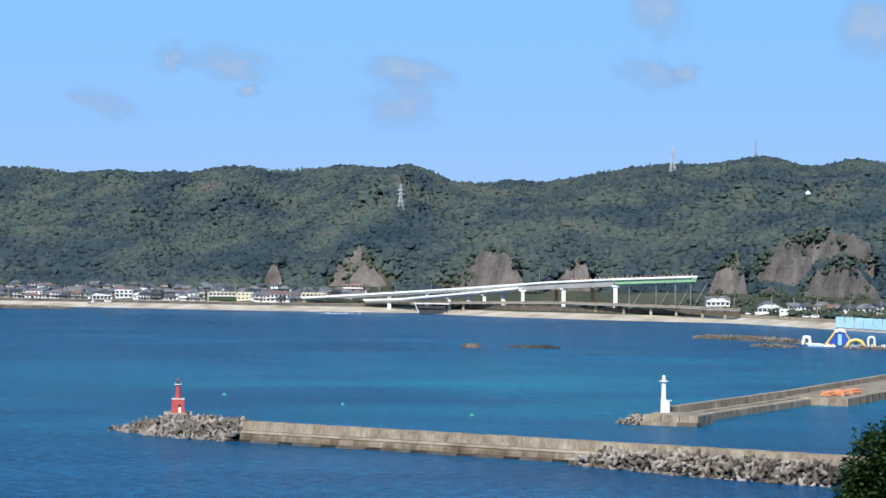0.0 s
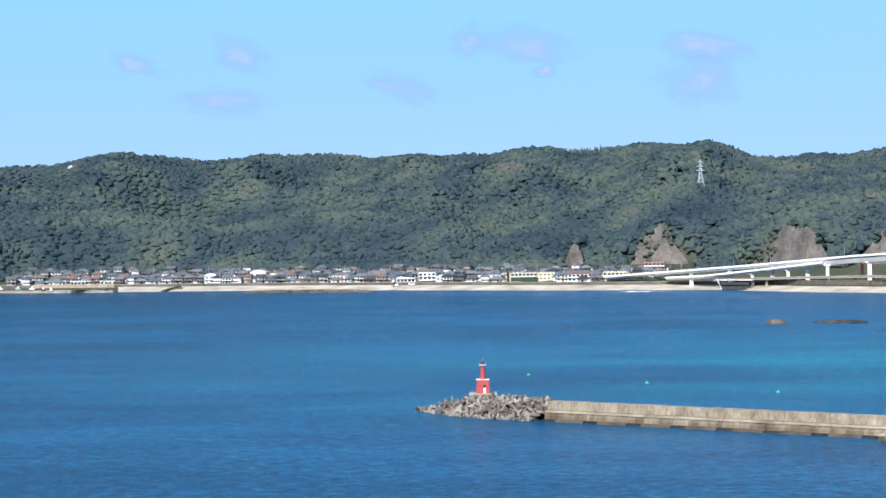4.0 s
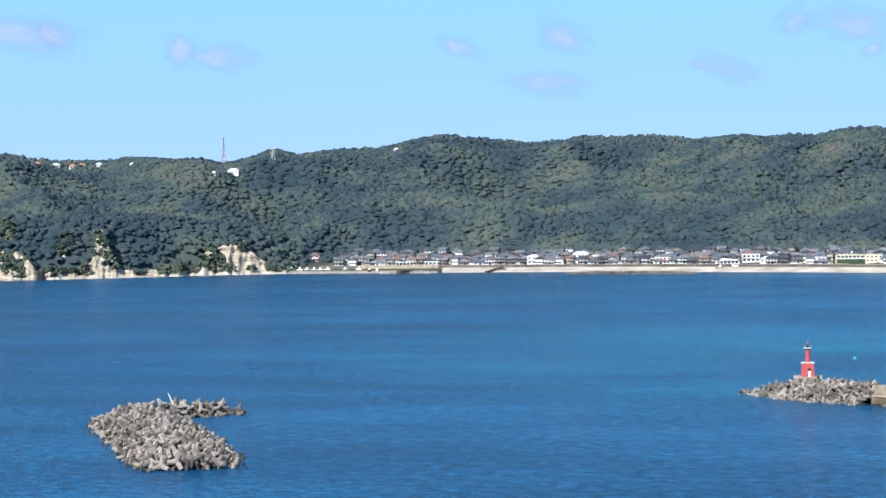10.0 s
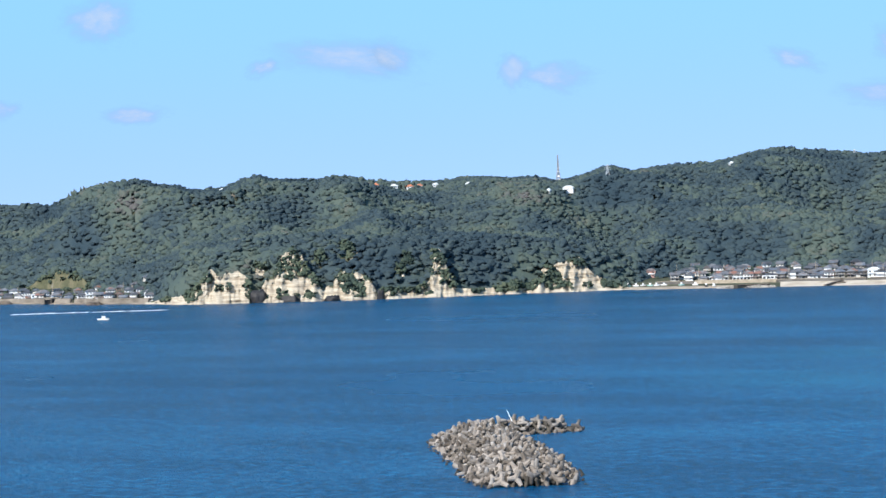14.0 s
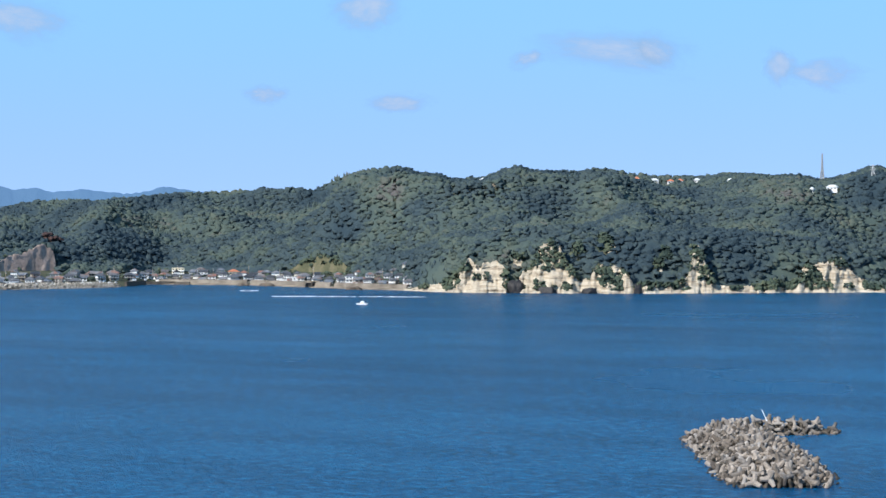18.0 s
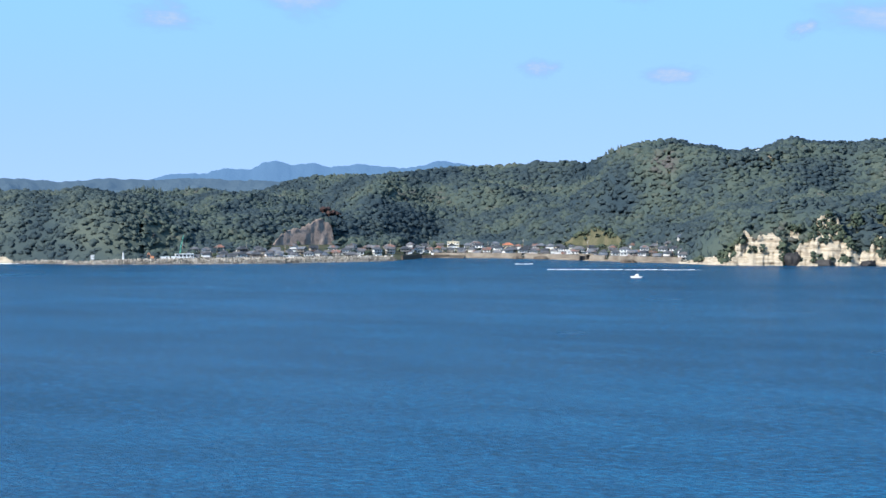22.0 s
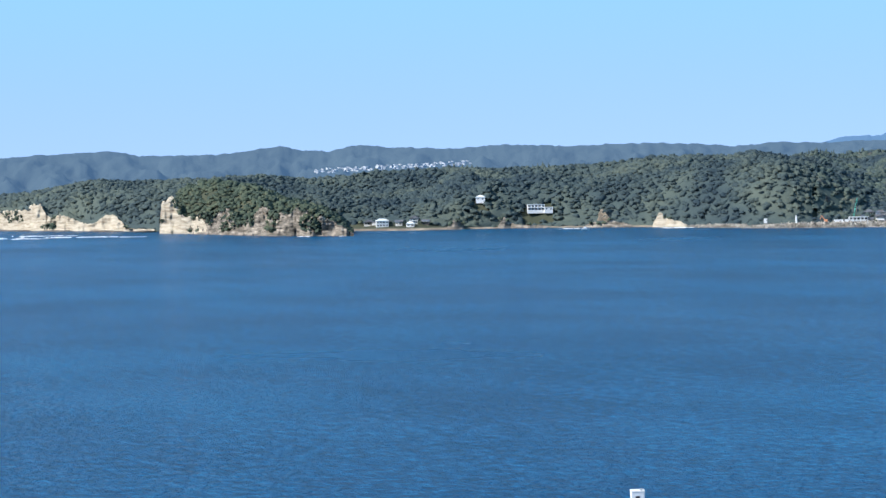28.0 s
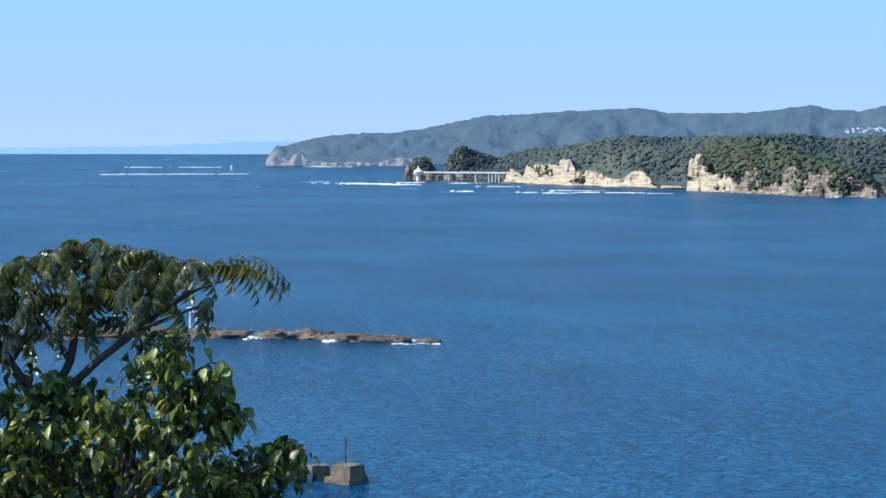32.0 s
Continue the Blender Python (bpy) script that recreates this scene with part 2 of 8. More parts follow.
M_cliff_dark = surface("weathered_cliff", [(0.25, (0.10, 0.085, 0.065)), (0.5, (0.22, 0.18, 0.135)), (0.75, (0.40, 0.34, 0.25))],
                       scale=0.12, rough=0.92, bump=1.0, bump_scale=0.5, bump_size=1.2, stretch=(0.5, 0.5, 2.2), spec=0.15, fine=0.45)
M_quarry = surface("quarried_rock", [(0.25, (0.069, 0.063, 0.057)), (0.45, (0.117, 0.104, 0.096)), (0.6, (0.154, 0.137, 0.125)), (0.8, (0.211, 0.186, 0.167))],
                   scale=0.08, rough=0.9, bump=0.8, bump_scale=0.5, bump_size=1.0, stretch=(1.0, 1.0, 0.75), spec=0.15, fine=0.55)
# brighter, warmer copy of M_quarry, offsetting the shade on the hamlet face
M_quarry_brightened = surface("brightened_quarried_rock", [(0.25, (0.168, 0.130, 0.111)), (0.45, (0.276, 0.214, 0.182)), (0.6, (0.348, 0.270, 0.231)), (0.8, (0.444, 0.346, 0.292))], scale=0.08, rough=0.9, bump=0.7, bump_scale=0.5, bump_size=0.9, stretch=(1.0, 1.0, 0.75), spec=0.15, fine=0.5)
M_reef = surface("wet_reef_rock", [(0.25, (0.045, 0.035, 0.028)), (0.55, (0.12, 0.095, 0.07)), (0.85, (0.24, 0.19, 0.14))], scale=0.25, rough=0.75, bump=0.9, bump_scale=1.2, bump_size=0.4, spec=0.4, fine=0.4)
M_conc = surface("sea_concrete", [(0.25, (0.177, 0.141, 0.103)), (0.5, (0.312, 0.262, 0.198)), (0.8, (0.437, 0.373, 0.288))], scale=0.22, rough=0.9, bump=0.5, bump_scale=2.5, bump_size=0.1, random="object", amount=0.16, spec=0.2, fine=0.35)
M_conc_wet = surface("tidal_concrete", [(0.3, (0.05, 0.042, 0.032)), (0.6, (0.11, 0.09, 0.07)), (0.85, (0.17, 0.15, 0.12))], scale=0.3, rough=0.7, bump=0.6, bump_scale=2.0, bump_size=0.15, random="object", amount=0.2, spec=0.4)
M_armour = surface("armour_concrete", [(0.2, (0.058, 0.046, 0.036)), (0.45, (0.160, 0.134, 0.110)), (0.72, (0.367, 0.318, 0.272))], scale=0.18, rough=0.9, bump=0.5, bump_scale=2.5, bump_size=0.1, random="object", amount=0.35, spec=0.2, fine=0.35)
M_red = surface("red_paint", [(0.3, (0.36, 0.050, 0.048)), (0.7, (0.46, 0.070, 0.066))], scale=0.5, rough=0.5, bump=0.1, bump_scale=3, bump_size=0.03)
M_white = surface("white_paint", [(0.3, (0.74, 0.74, 0.73)), (0.7, (0.84, 0.84, 0.83))], scale=0.4, rough=0.55, bump=0.1, bump_scale=3, bump_size=0.03)
M_steel = surface("grey_steel", [(0.3, (0.30, 0.31, 0.32)), (0.7, (0.42, 0.43, 0.44))], scale=1.0, rough=0.45, metal=0.6, bump=0.0)
M_glass = surface("dark_glass", [(0.3, (0.02, 0.025, 0.03)), (0.7, (0.05, 0.06, 0.07))], scale=0.5, rough=0.1, bump=0.0, random="object", amount=0.3)

# ---- sea ----
def sea_level(r):
    return 28.6 * np.clip((np.asarray(r, float) - 2900) / 2080, 0, None) ** 3.2


az = np.arange(-180, 180.01, 1.0)
rr = np.concatenate([np.linspace(20, 1000, 30), np.linspace(1060, 2900, 30), np.linspace(2950, 4990, 60)])
A, R = np.meshgrid(np.radians(az), rr)
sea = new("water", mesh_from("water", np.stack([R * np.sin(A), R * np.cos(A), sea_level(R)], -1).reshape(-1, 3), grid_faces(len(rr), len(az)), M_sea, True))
tagged(sea, "deep blue rippled sea of the sheltered bay", "sea", kind="structure")

# ---- land across the bay: shore distance, flat strip, bluff and crest, by bearing ----
SHORE = lerp_table([(60, 900), (30, 1150), (16, 1380), (11.5, 1394), (7.6, 1553), (4.7, 1588), (1.7, 1644), (-0.8, 1740), (-4.9, 1775), (-9.4, 1860), (-13, 1920),
                    (-16, 1950), (-19.7, 1995), (-20.9, 2015), (-23.1, 1985), (-26.8, 1930), (-29.8, 1945), (-31.7, 1965), (-34.6, 2110),
                    (-37, 2270), (-39.6, 2330), (-40.3, 2225), (-43.6, 2120), (-47.5, 2125), (-49.9, 2190), (-52.1, 2245), (-55, 2280),
                    (-57.3, 2235), (-58.9, 2255), (-63, 2340), (-64.3, 2430), (-67.3, 2600), (-68.9, 2850), (-70, 2960)])
FLAT = lerp_table([(60, 200), (14, 190), (6, 190), (0, 130), (-4, 130), (-10, 150), (-17, 150), (-19.6, 90), (-20.6, 12), (-32.6, 12), (-33.4, 90), (-36, 110),
                   (-43, 130), (-46, 70), (-47.6, 15), (-56, 15), (-57.5, 60), (-59, 60), (-60, 15), (-70, 10)])
# distance of the crest by bearing
CREST_R = lerp_table([(60, 2300), (14, 2500), (8, 2570), (3, 2650), (-8, 2700), (-20, 2750), (-24, 2700), (-30, 2640), (-34, 2680), (-38, 2760), (-42.5, 2760),
                      (-46, 2650), (-49, 2560), (-58.5, 2560), (-61.5, 2600), (-63, 2680), (-66.2, 2780), (-67, 2860), (-68.2, 2950), (-70, 3020)])
# height of the wooded crest by bearing, in degrees above the lookout's level
CREST = lerp_table(
    [(60, 2.2), (14, 2.3), (11.5, 2.52), (10.9, 2.61), (10.5, 2.58), (9.8, 2.42), (9.2, 2.46), (8.75, 2.61), (8.3, 2.69), (7.6, 2.56), (6.9, 2.45), (6.0, 2.49), (4.95, 2.37), (4.1, 2.24), (3.3, 2.08), (2.6, 1.98), (1.7, 2.02), (1.0, 1.93),
     (0.15, 1.99), (-0.15, 2.15), (-0.5, 2.3), (-0.95, 2.42), (-1.5, 2.29), (-2.5, 2.37), (-4.0, 2.23), (-4.5, 2.21), (-5.1, 2.32), (-5.8, 2.31), (-6.65, 2.15), (-7.2, 2.2), (-7.85, 2.12), (-8.5, 2.18), (-9.2, 2.12), (-9.75, 2.07),
     (-10.7, 2.23), (-11.8, 2.19), (-12.7, 2.22), (-13.1, 2.12), (-14.0, 2.07)])
CREST_MID = lerp_table(
    [(-14.0, 2.07), (-14.5, 2.12), (-15.5, 2.22), (-16.4, 2.31), (-17.2, 2.2), (-17.55, 2.06), (-18.2, 1.98), (-19.0, 1.99), (-19.8, 1.89), (-20.2, 1.83), (-20.7, 1.97), (-21.1, 1.88), (-21.6, 1.7), (-22.2, 1.64), (-22.8, 1.75), (-23.5, 1.73),
     (-24.4, 1.82), (-25.2, 1.75), (-26.6, 1.77), (-27.1, 1.8), (-27.3, 1.89), (-28.05, 1.96), (-28.4, 1.89), (-29.65, 1.92), (-29.97, 2.04), (-30.55, 1.88), (-30.9, 1.71), (-31.8, 1.69), (-32.1, 1.84), (-32.6, 1.88), (-33.05, 2.02), (-33.9, 1.93)])
CREST_W = lerp_table(
    [(-33.9, 1.93), (-34.4, 1.84), (-34.9, 1.6), (-35.3, 1.4), (-36.0, 1.44), (-37.2, 1.39), (-38.0, 1.31), (-39.0, 1.28), (-39.8, 1.18), (-40.9, 1.08), (-42.5, 1.07), (-43.0, 0.98), (-43.9, 0.69), (-44.6, 0.62), (-45.4, 0.77), (-46.5, 0.67), (-47.0, 0.77),
     (-47.7, 0.61), (-48.6, 0.81), (-49.3, 0.66), (-50.0, 0.74), (-51.2, 0.69), (-52.2, 0.57), (-54.2, 0.5), (-55.1, 0.42), (-56.5, 0.52), (-58.3, 0.44), (-59.2, 0.34), (-60.2, 0.24), (-61.0, 0.36), (-62.5, 0.33), (-64, 0.3), (-65.9, 0.29), (-66.9, 0.13),
     (-67.5, 0.0), (-68.1, 0.0), (-68.8, -0.17), (-69.4, -0.45), (-70, -0.8)])
# the front row of hills above the shore: height of the tree tops in degrees, distance of its top behind the flat strip
FRONT = lerp_table([(60, 0.8, 110), (11, 1.0, 120), (8.3, 0.86, 110), (6.4, 0.5, 100), (5.4, 0.69, 120), (3.2, 0.82, 120), (1.7, 0.95, 130), (0.2, 0.55, 110), (-1.2, 1.05, 140), (-2.7, 0.3, 100), (-4.2, -0.1, 90), (-6.4, 0.0, 90), (-7.8, 0.36, 110), (-10, 0.7, 140),
                    (-12.3, 0.6, 130), (-13.8, 0.34, 110), (-16, 0.65, 140), (-18.2, 0.68, 150), (-19.6, 0.2, 100), (-20.5, -0.4, 60), (-21, -0.2, 60), (-22, 0.12, 70), (-23.6, 0.23, 80), (-25, 0.27, 80), (-27.2, 0.35, 80), (-29.4, 0.45, 80), (-30.2, 0.32, 75),
                    (-31.5, 0.1, 70), (-32.2, -0.2, 60), (-33.3, -0.3, 80)])
FRONT_W = lerp_table([(-33.3, -0.3, 80), (-34.5, 0.0, 110), (-36.5, 0.3, 130), (-38.5, 0.15, 120), (-40, 0.4, 140), (-42.2, 0.1, 110), (-43.2, 0.35, 150), (-45.3, -0.1, 90), (-46.6, 0.1, 70), (-47.6, 0.42, 70), (-48.6, 0.55, 90), (-50.2, 0.35, 80), (-51.2, 0.15, 70),
                      (-53, 0.05, 80), (-54.2, 0.3, 120), (-55.4, 0.1, 80), (-57.2, -0.4, 70), (-58.6, -0.3, 80), (-60, -0.2, 80), (-62, 0.0, 90), (-64.5, 0.0, 90), (-66.5, 0.05, 80), (-68, -0.15, 70), (-70, -0.9, 60)])


def crest(az):
    dist = CREST_R(az, 1)
    el = np.where(az < -33.9, CREST_W(az), np.where(az < -14, CREST_MID(az), CREST(az)))
    return dist, EYE + dist * np.tan(np.radians(el)) - 7.5


# rock faces cut into the hills: label, top heights by bearing, distance of the foot behind the shore
QUARRIES = [("grey quarried rock face, narrow and steep", [(-4.75, 12), (-4.6, 30), (-4.4, 42), (-4.3, 34), (-4.15, 12)], 150),
            ("tall pointed quarried rock face behind the town", [(-3.1, 12), (-2.73, 37), (-2.4, 49), (-2.19, 55), (-2.0, 48), (-1.76, 34), (-1.3, 12)], 150),
            ("broad rounded quarried rock face behind the viaduct", [(-0.1, 12), (0.3, 26), (0.61, 38), (1.06, 50), (1.5, 49), (1.85, 45), (2.1, 26), (2.2, 12)], 150),
            ("small pale quarried rock face behind the viaduct", [(2.75, 14), (3.21, 35), (3.5, 42), (3.66, 44), (3.83, 38), (3.9, 14)], 150),
            ("steep grey quarried rock face above white houses", [(6.9, 14), (7.19, 36), (7.5, 44), (7.7, 49), (7.85, 38), (8.0, 14)], 150),
            ("wide terraced rock cutting above the road", [(8.0, 14), (8.3, 22), (8.6, 25), (8.9, 18), (9.1, 15), (9.35, 22), (9.7, 36), (10.05, 42), (10.4, 46), (10.53, 46), (10.9, 36), (11.3, 22), (11.5, 14)], 150),
            ("upper terrace of the wide rock cutting", [(8.25, 44), (8.5, 52), (9.0, 60), (9.3, 66), (9.7, 67), (10.2, 68), (10.7, 67), (11.0, 62), (11.2, 50)], 190),
            ("brown quarried rock face above the fishing hamlet", [(-43.75, 10), (-43.41, 27), (-42.9, 34), (-42.5, 40), (-42.37, 41), (-42.1, 36), (-42.0, 10)], 120),
            ("dry grassy slope above the hamlet", [(-36.2, 9), (-35.63, 26), (-35.12, 33), (-34.61, 25), (-34.3, 11)], 110)]
SEA_CLIFF = [(-32.7, 3), (-32, 7), (-31.5, 20), (-31.26, 31), (-31.0, 24), (-30.6, 25), (-30.3, 22), (-30.2, 6), (-30.0, 8), (-29.9, 18), (-29.62, 22), (-29.5, 33), (-29.42, 41), (-29.22, 44), (-29.0, 43), (-28.82, 34), (-28.66, 22), (-28.4, 11), (-28.1, 14), (-27.9, 27),
       (-27.6, 22), (-27.4, 25), (-27.1, 18), (-26.95, 5), (-26.6, 9), (-26.1, 7), (-25.75, 10), (-25.55, 15), (-25.47, 24), (-25.4, 38), (-25.23, 41), (-25.1, 33), (-24.98, 16), (-24.85, 7), (-24.3, 5), (-23.6, 7), (-23.3, 14), (-23.1, 5), (-22.6, 12),
       (-22.2, 26), (-21.9, 30), (-21.6, 33), (-21.4, 22), (-21.2, 14), (-20.8, 7), (-20.5, 3)]
LONG_CLIFF = [(-68.95, 2), (-68.81, 17), (-68.6, 13), (-68.45, 8), (-68.37, 20), (-68.29, 26), (-68.1, 23), (-67.86, 22), (-67.46, 26), (-67.2, 29), (-67.08, 18), (-66.95, 13), (-66.76, 17), (-66.6, 18),
              (-66.34, 13), (-66.15, 8), (-65.84, 9), (-65.6, 14), (-65.5, 18), (-65.3, 17), (-65.1, 7), (-64.99, 3), (-64.3, 2)]
FACES = [(lerp_table(tops), tops[0][0], tops[-1][0], extra, 0.45) for label, tops, extra in QUARRIES if "upper" not in label] + [(lerp_table(SEA_CLIFF), SEA_CLIFF[0][0], SEA_CLIFF[-1][0], 0.0, 0.6), (lerp_table(LONG_CLIFF), LONG_CLIFF[0][0], LONG_CLIFF[-1][0], -4.0, 0.35)]


def face_top(a, face):
    """Distance at which a rock face ends and the wooded ground begins, and its height there."""
    prof, lo, hi, extra, lean = face
    h = prof(a)
    return SHORE(a) + extra + 4 + lean * h, h


def ground(az, r):
    """Height of the bare ground across the bay: a flat strip, a front row of hills, dells behind them, and the crest."""
    az, r = np.asarray(az, float), np.asarray(r, float)
    rc, zc = crest(az)
    x, y = r * np.sin(np.radians(az)), r * np.cos(np.radians(az))
    r0 = SHORE(az)
    beach = -2.0 + 5.4 * np.clip((r - r0 + 12) / 45, 0, 1) + 2.1 * np.clip((r - r0 - 35) / 3, 0, 1) + 13.0 * np.clip((r - r0 - 44) / 110, 0, 1)
    r0 = sum(SHORE(az + k * 0.3) for k in range(-2, 3)) / 5
    w = sum(FLAT(az + k * 0.3) for k in range(-2, 3)) / 5
    span = np.maximum(rc - r0 - w, 120)
    # winding lines of spurs and dells
    wind = 0.55 * fbm(x / 300 + 3, y / 300 + 9, 3)
    b = az + wind
    west = b < -33.3
    el = np.where(west, FRONT_W(b, 1), FRONT(b, 1))
    sf = np.where(west, FRONT_W(b, 2), FRONT(b, 2)) * (1 + 0.5 * fbm(x / 190 + 31, y / 190, 2))
    sf = np.minimum(sf, span * 0.55)
    s = r - r0 - w
    zf = np.minimum(EYE + (r0 + w + sf) * np.tan(np.radians(el)) - 7.5, zc - 3)
    u = np.clip(s / sf, 0, 1)
    face = zf * np.sin(u * np.pi / 2) ** 0.85
    v = np.clip((s - sf) / np.maximum(span - sf, 60), 0, 1)
    flow = 1 - np.abs(2 * value_noise(b / 3.6 + 0.8 * wind, r / 520 + 7) - 1)
    knoll = value_noise(x / 150 + 20, y / 150 + 4)
    dip = (66 * knoll + 60 * (flow - 0.5) + 22 * fbm(x / 75 + 4, y / 75 + 2, 2) - 36) * np.sin(np.pi * v ** 0.8) * np.clip((zc - zf) / 50, 0.25, 1)
    back = zf + (zc - zf) * v ** 1.05 + dip
    z = np.where(s < 0, beach, np.where(v > 0, back, np.maximum(beach, face) + 5 * fbm(x / 60, y / 60, 2) * u))
    sight = EYE + r * (zc - EYE) / rc
    z = np.where(v > 0, np.minimum(z, sight - 0.02 * np.clip(rc - r, 0, None)), z)
    z = np.where(r > rc, np.minimum(z, zc) - 0.35 * (r - rc), z)
    for f in FACES:
        rt, h = face_top(az, f)
        inside = (az > f[1]) & (az < f[2])
        z = np.where(inside & (r >= rt), np.maximum(z, (h - 0.5) * np.exp(-((r - rt) / 80) ** 2)), z)
        z = np.where(inside & (r < rt) & (r > SHORE(az) + f[3] - 30), np.minimum(z, np.maximum(beach, (r - SHORE(az) - f[3] - 13) / f[4])), z)
    return z


az = np.arange(-70, 60.01, 0.1)
rr = np.concatenate([np.linspace(-14, 60, 14), np.linspace(70, 330, 40), np.linspace(340, 1100, 60)])
A = np.repeat(az[None], len(rr), 0)
R = SHORE(az)[None] + rr[:, None] * ((crest(az)[0] + 250 - SHORE(az)) / 1100)[None].clip(0.3, 1)
Z = ground(A, R)
X, Y = R * np.sin(np.radians(A)), R * np.cos(np.radians(A))
land = new("ground", mesh_from("ground", np.stack([X, Y, Z], -1).reshape(-1, 3), grid_faces(len(rr), len(az)), M_soil, True))
tagged(land, "wooded hills with a sandy shore across the bay", "hillside", kind="structure")


# ---- crowns: many uneven clumps on the slopes that face the bay ----
def ball(sub, centre=(0, 0, 0), radius=1.0):
    bm = bmesh.new()
    bmesh.ops.create_icosphere(bm, subdivisions=sub, radius=radius, matrix=Matrix.Translation(centre))
    bm.verts.index_update()
    v, f = np.array([p.co for p in bm.verts]), np.array([[w.index for w in t.verts] for t in bm.faces])
    bm.free()
    return v, f


def crown_shapes(count, seed, squash=0.78, rough=0.55, lumps=0, sub=2):
    """Uneven crowns: a warped body, open below, with smaller clumps of leaves standing out of its upper half."""
    rs = np.random.default_rng(int(seed * 10))
    shapes = []
    for k in range(count):
        v, f = ball(sub)
        d = np.array([1 + rough * noise.noise(Vector(p) * 1.7 + Vector((seed + 9.1 * k, 0, 0))) + 0.6 * rough * noise.noise(Vector(p) * 3.4 + Vector((0, seed + 5.3 * k, 0))) for p in v])
        v = v * d[:, None] * np.array([1, 1, squash])
        f = f[(v[f][:, :, 2] > -0.42).all(1)]
        used_v = np.unique(f)
        back_to = np.zeros(len(v), int)
        back_to[used_v] = np.arange(len(used_v))
        verts, faces, start = [v[used_v]], [back_to[f]], len(used_v)
        for i in range(lumps):
            t, c = rs.uniform(0, 6.28), rs.uniform(0.0, 1.0)
            way_ = np.array([math.cos(t) * math.sqrt(1 - c * c), math.sin(t) * math.sqrt(1 - c * c), c * squash])
            lv, lf = ball(1)
            lv = lv * rs.uniform(0.28, 0.46) * rs.uniform(0.7, 1.2, (len(lv), 1)) + way_ * rs.uniform(0.72, 1.0)
            verts.append(lv)
            faces.append(lf + start)
            start += len(lv)
        shapes.append((np.concatenate(verts), np.concatenate(faces)))
    return shapes


def spire_shapes(count, seed):
    """Narrow conifers: three ragged tiers."""
    rs = np.random.default_rng(seed)
    shapes = []
    for k in range(count):
        verts, faces, start = [], [], 0
        for z0, z1, rad in ((-0.5, 0.7, 0.62), (0.2, 1.3, 0.5), (0.8, 1.9, 0.36)):
            t = np.arange(7) * 0.8976 + rs.uniform(0, 1)
            ring = np.stack([np.cos(t), np.sin(t), 0 * t], -1) * rad * rs.uniform(0.75, 1.2, (7, 1)) + np.array([0, 0, z0])
            verts.append(np.concatenate([ring, [[rs.uniform(-0.06, 0.06), rs.uniform(-0.06, 0.06), z1]]]))
            faces.append(np.array([(i, (i + 1) % 7, 7) for i in range(7)]) + start)
            start += 8
        shapes.append((np.concatenate(verts), np.concatenate(faces)))
    return shapes


CROWNS = crown_shapes(12, 3.0, 0.74, 0.95, 0)
FINE = crown_shapes(7, 41.0, 0.85, 0.7, 0, 1)
SMALL = crown_shapes(7, 23.0, 0.85, 0.8, 1)
SPIRES = spire_shapes(5, 9)


def scatter_crowns(places, sizes, seed, shapes=CROWNS):
    """One joined mesh of crowns: places (n, 3), sizes (n,)."""
    rng = np.random.default_rng(seed)
    verts, faces, start = [], [], 0
    kind = rng.integers(0, len(shapes), len(places))
    for k, (sv, sf) in enumerate(shapes):
        p, s = places[kind == k], sizes[kind == k]
        if not len(p):
            continue
        turn = rng.random(len(p)) * 6.283
        c, d = np.cos(turn)[:, None], np.sin(turn)[:, None]
        tall = rng.uniform(0.88, 1.12, len(p))[:, None]
        x = (sv[None, :, 0] * c - sv[None, :, 1] * d) * s[:, None]
        y = (sv[None, :, 0] * d + sv[None, :, 1] * c) * s[:, None]
        z = sv[None, :, 2] * s[:, None] * tall
        v = np.stack([x, y, z], -1) + p[:, None]
        verts.append(v.reshape(-1, 3))
        faces.append((sf[None] + (np.arange(len(p)) * len(sv))[:, None, None]).reshape(-1, 3) + start)
        start += v.shape[0] * v.shape[1]
    return np.concatenate(verts), np.concatenate(faces)


def off_face(a, r):
    """True away from the bare rock faces and the ground before them."""
    ok = np.ones(np.shape(a), bool)
    for f in FACES:
        ok &= ~((a > f[1] - 0.03) & (a < f[2] + 0.03) & (r < face_top(a, f)[0] + 1) & (r > SHORE(a) + f[3] - 45))
    return ok


def undergrowth(az0, az1, material, near):
    """The close leafy layer between the crowns, as one uneven sheet with holes where the ground is open."""
    a = np.arange(az0, az1 + 0.01, 0.14)
    o = np.concatenate([np.arange(0, 260, 6.0), np.linspace(262, 1000, 64)])
    A, O = np.meshgrid(a, o)
    R = SHORE(A) + FLAT(A) + near + O * ((CREST_R(A) + 20 - SHORE(A) - FLAT(A) - near) / 1000).clip(0.3, 1)
    x, y = R * np.sin(np.radians(A)), R * np.cos(np.radians(A))
    z = ground(A, R) + np.minimum(4.9, 0.6 + O * 0.35) + 2.4 * fbm(x / 9, y / 9, 2)
    f = grid_faces(len(o), len(a))
    bare = ~(open_ground(A, R, z) & off_face(A, R))
    rim = bare.copy()
    for d in (-2, -1, 1, 2):
        rim |= np.roll(bare, d, 0) | np.roll(bare, d, 1)
    z = np.where(rim, ground(A, R) + 0.4, z)
    f = f[~bare.ravel()[f].any(1)]
    ob = new("undergrowth", mesh_from("undergrowth", np.stack([x, y, z], -1).reshape(-1, 3), f, material, True))
    return tagged(ob, "dense leafy undergrowth between the forest trees", "undergrowth", kind="stuff")


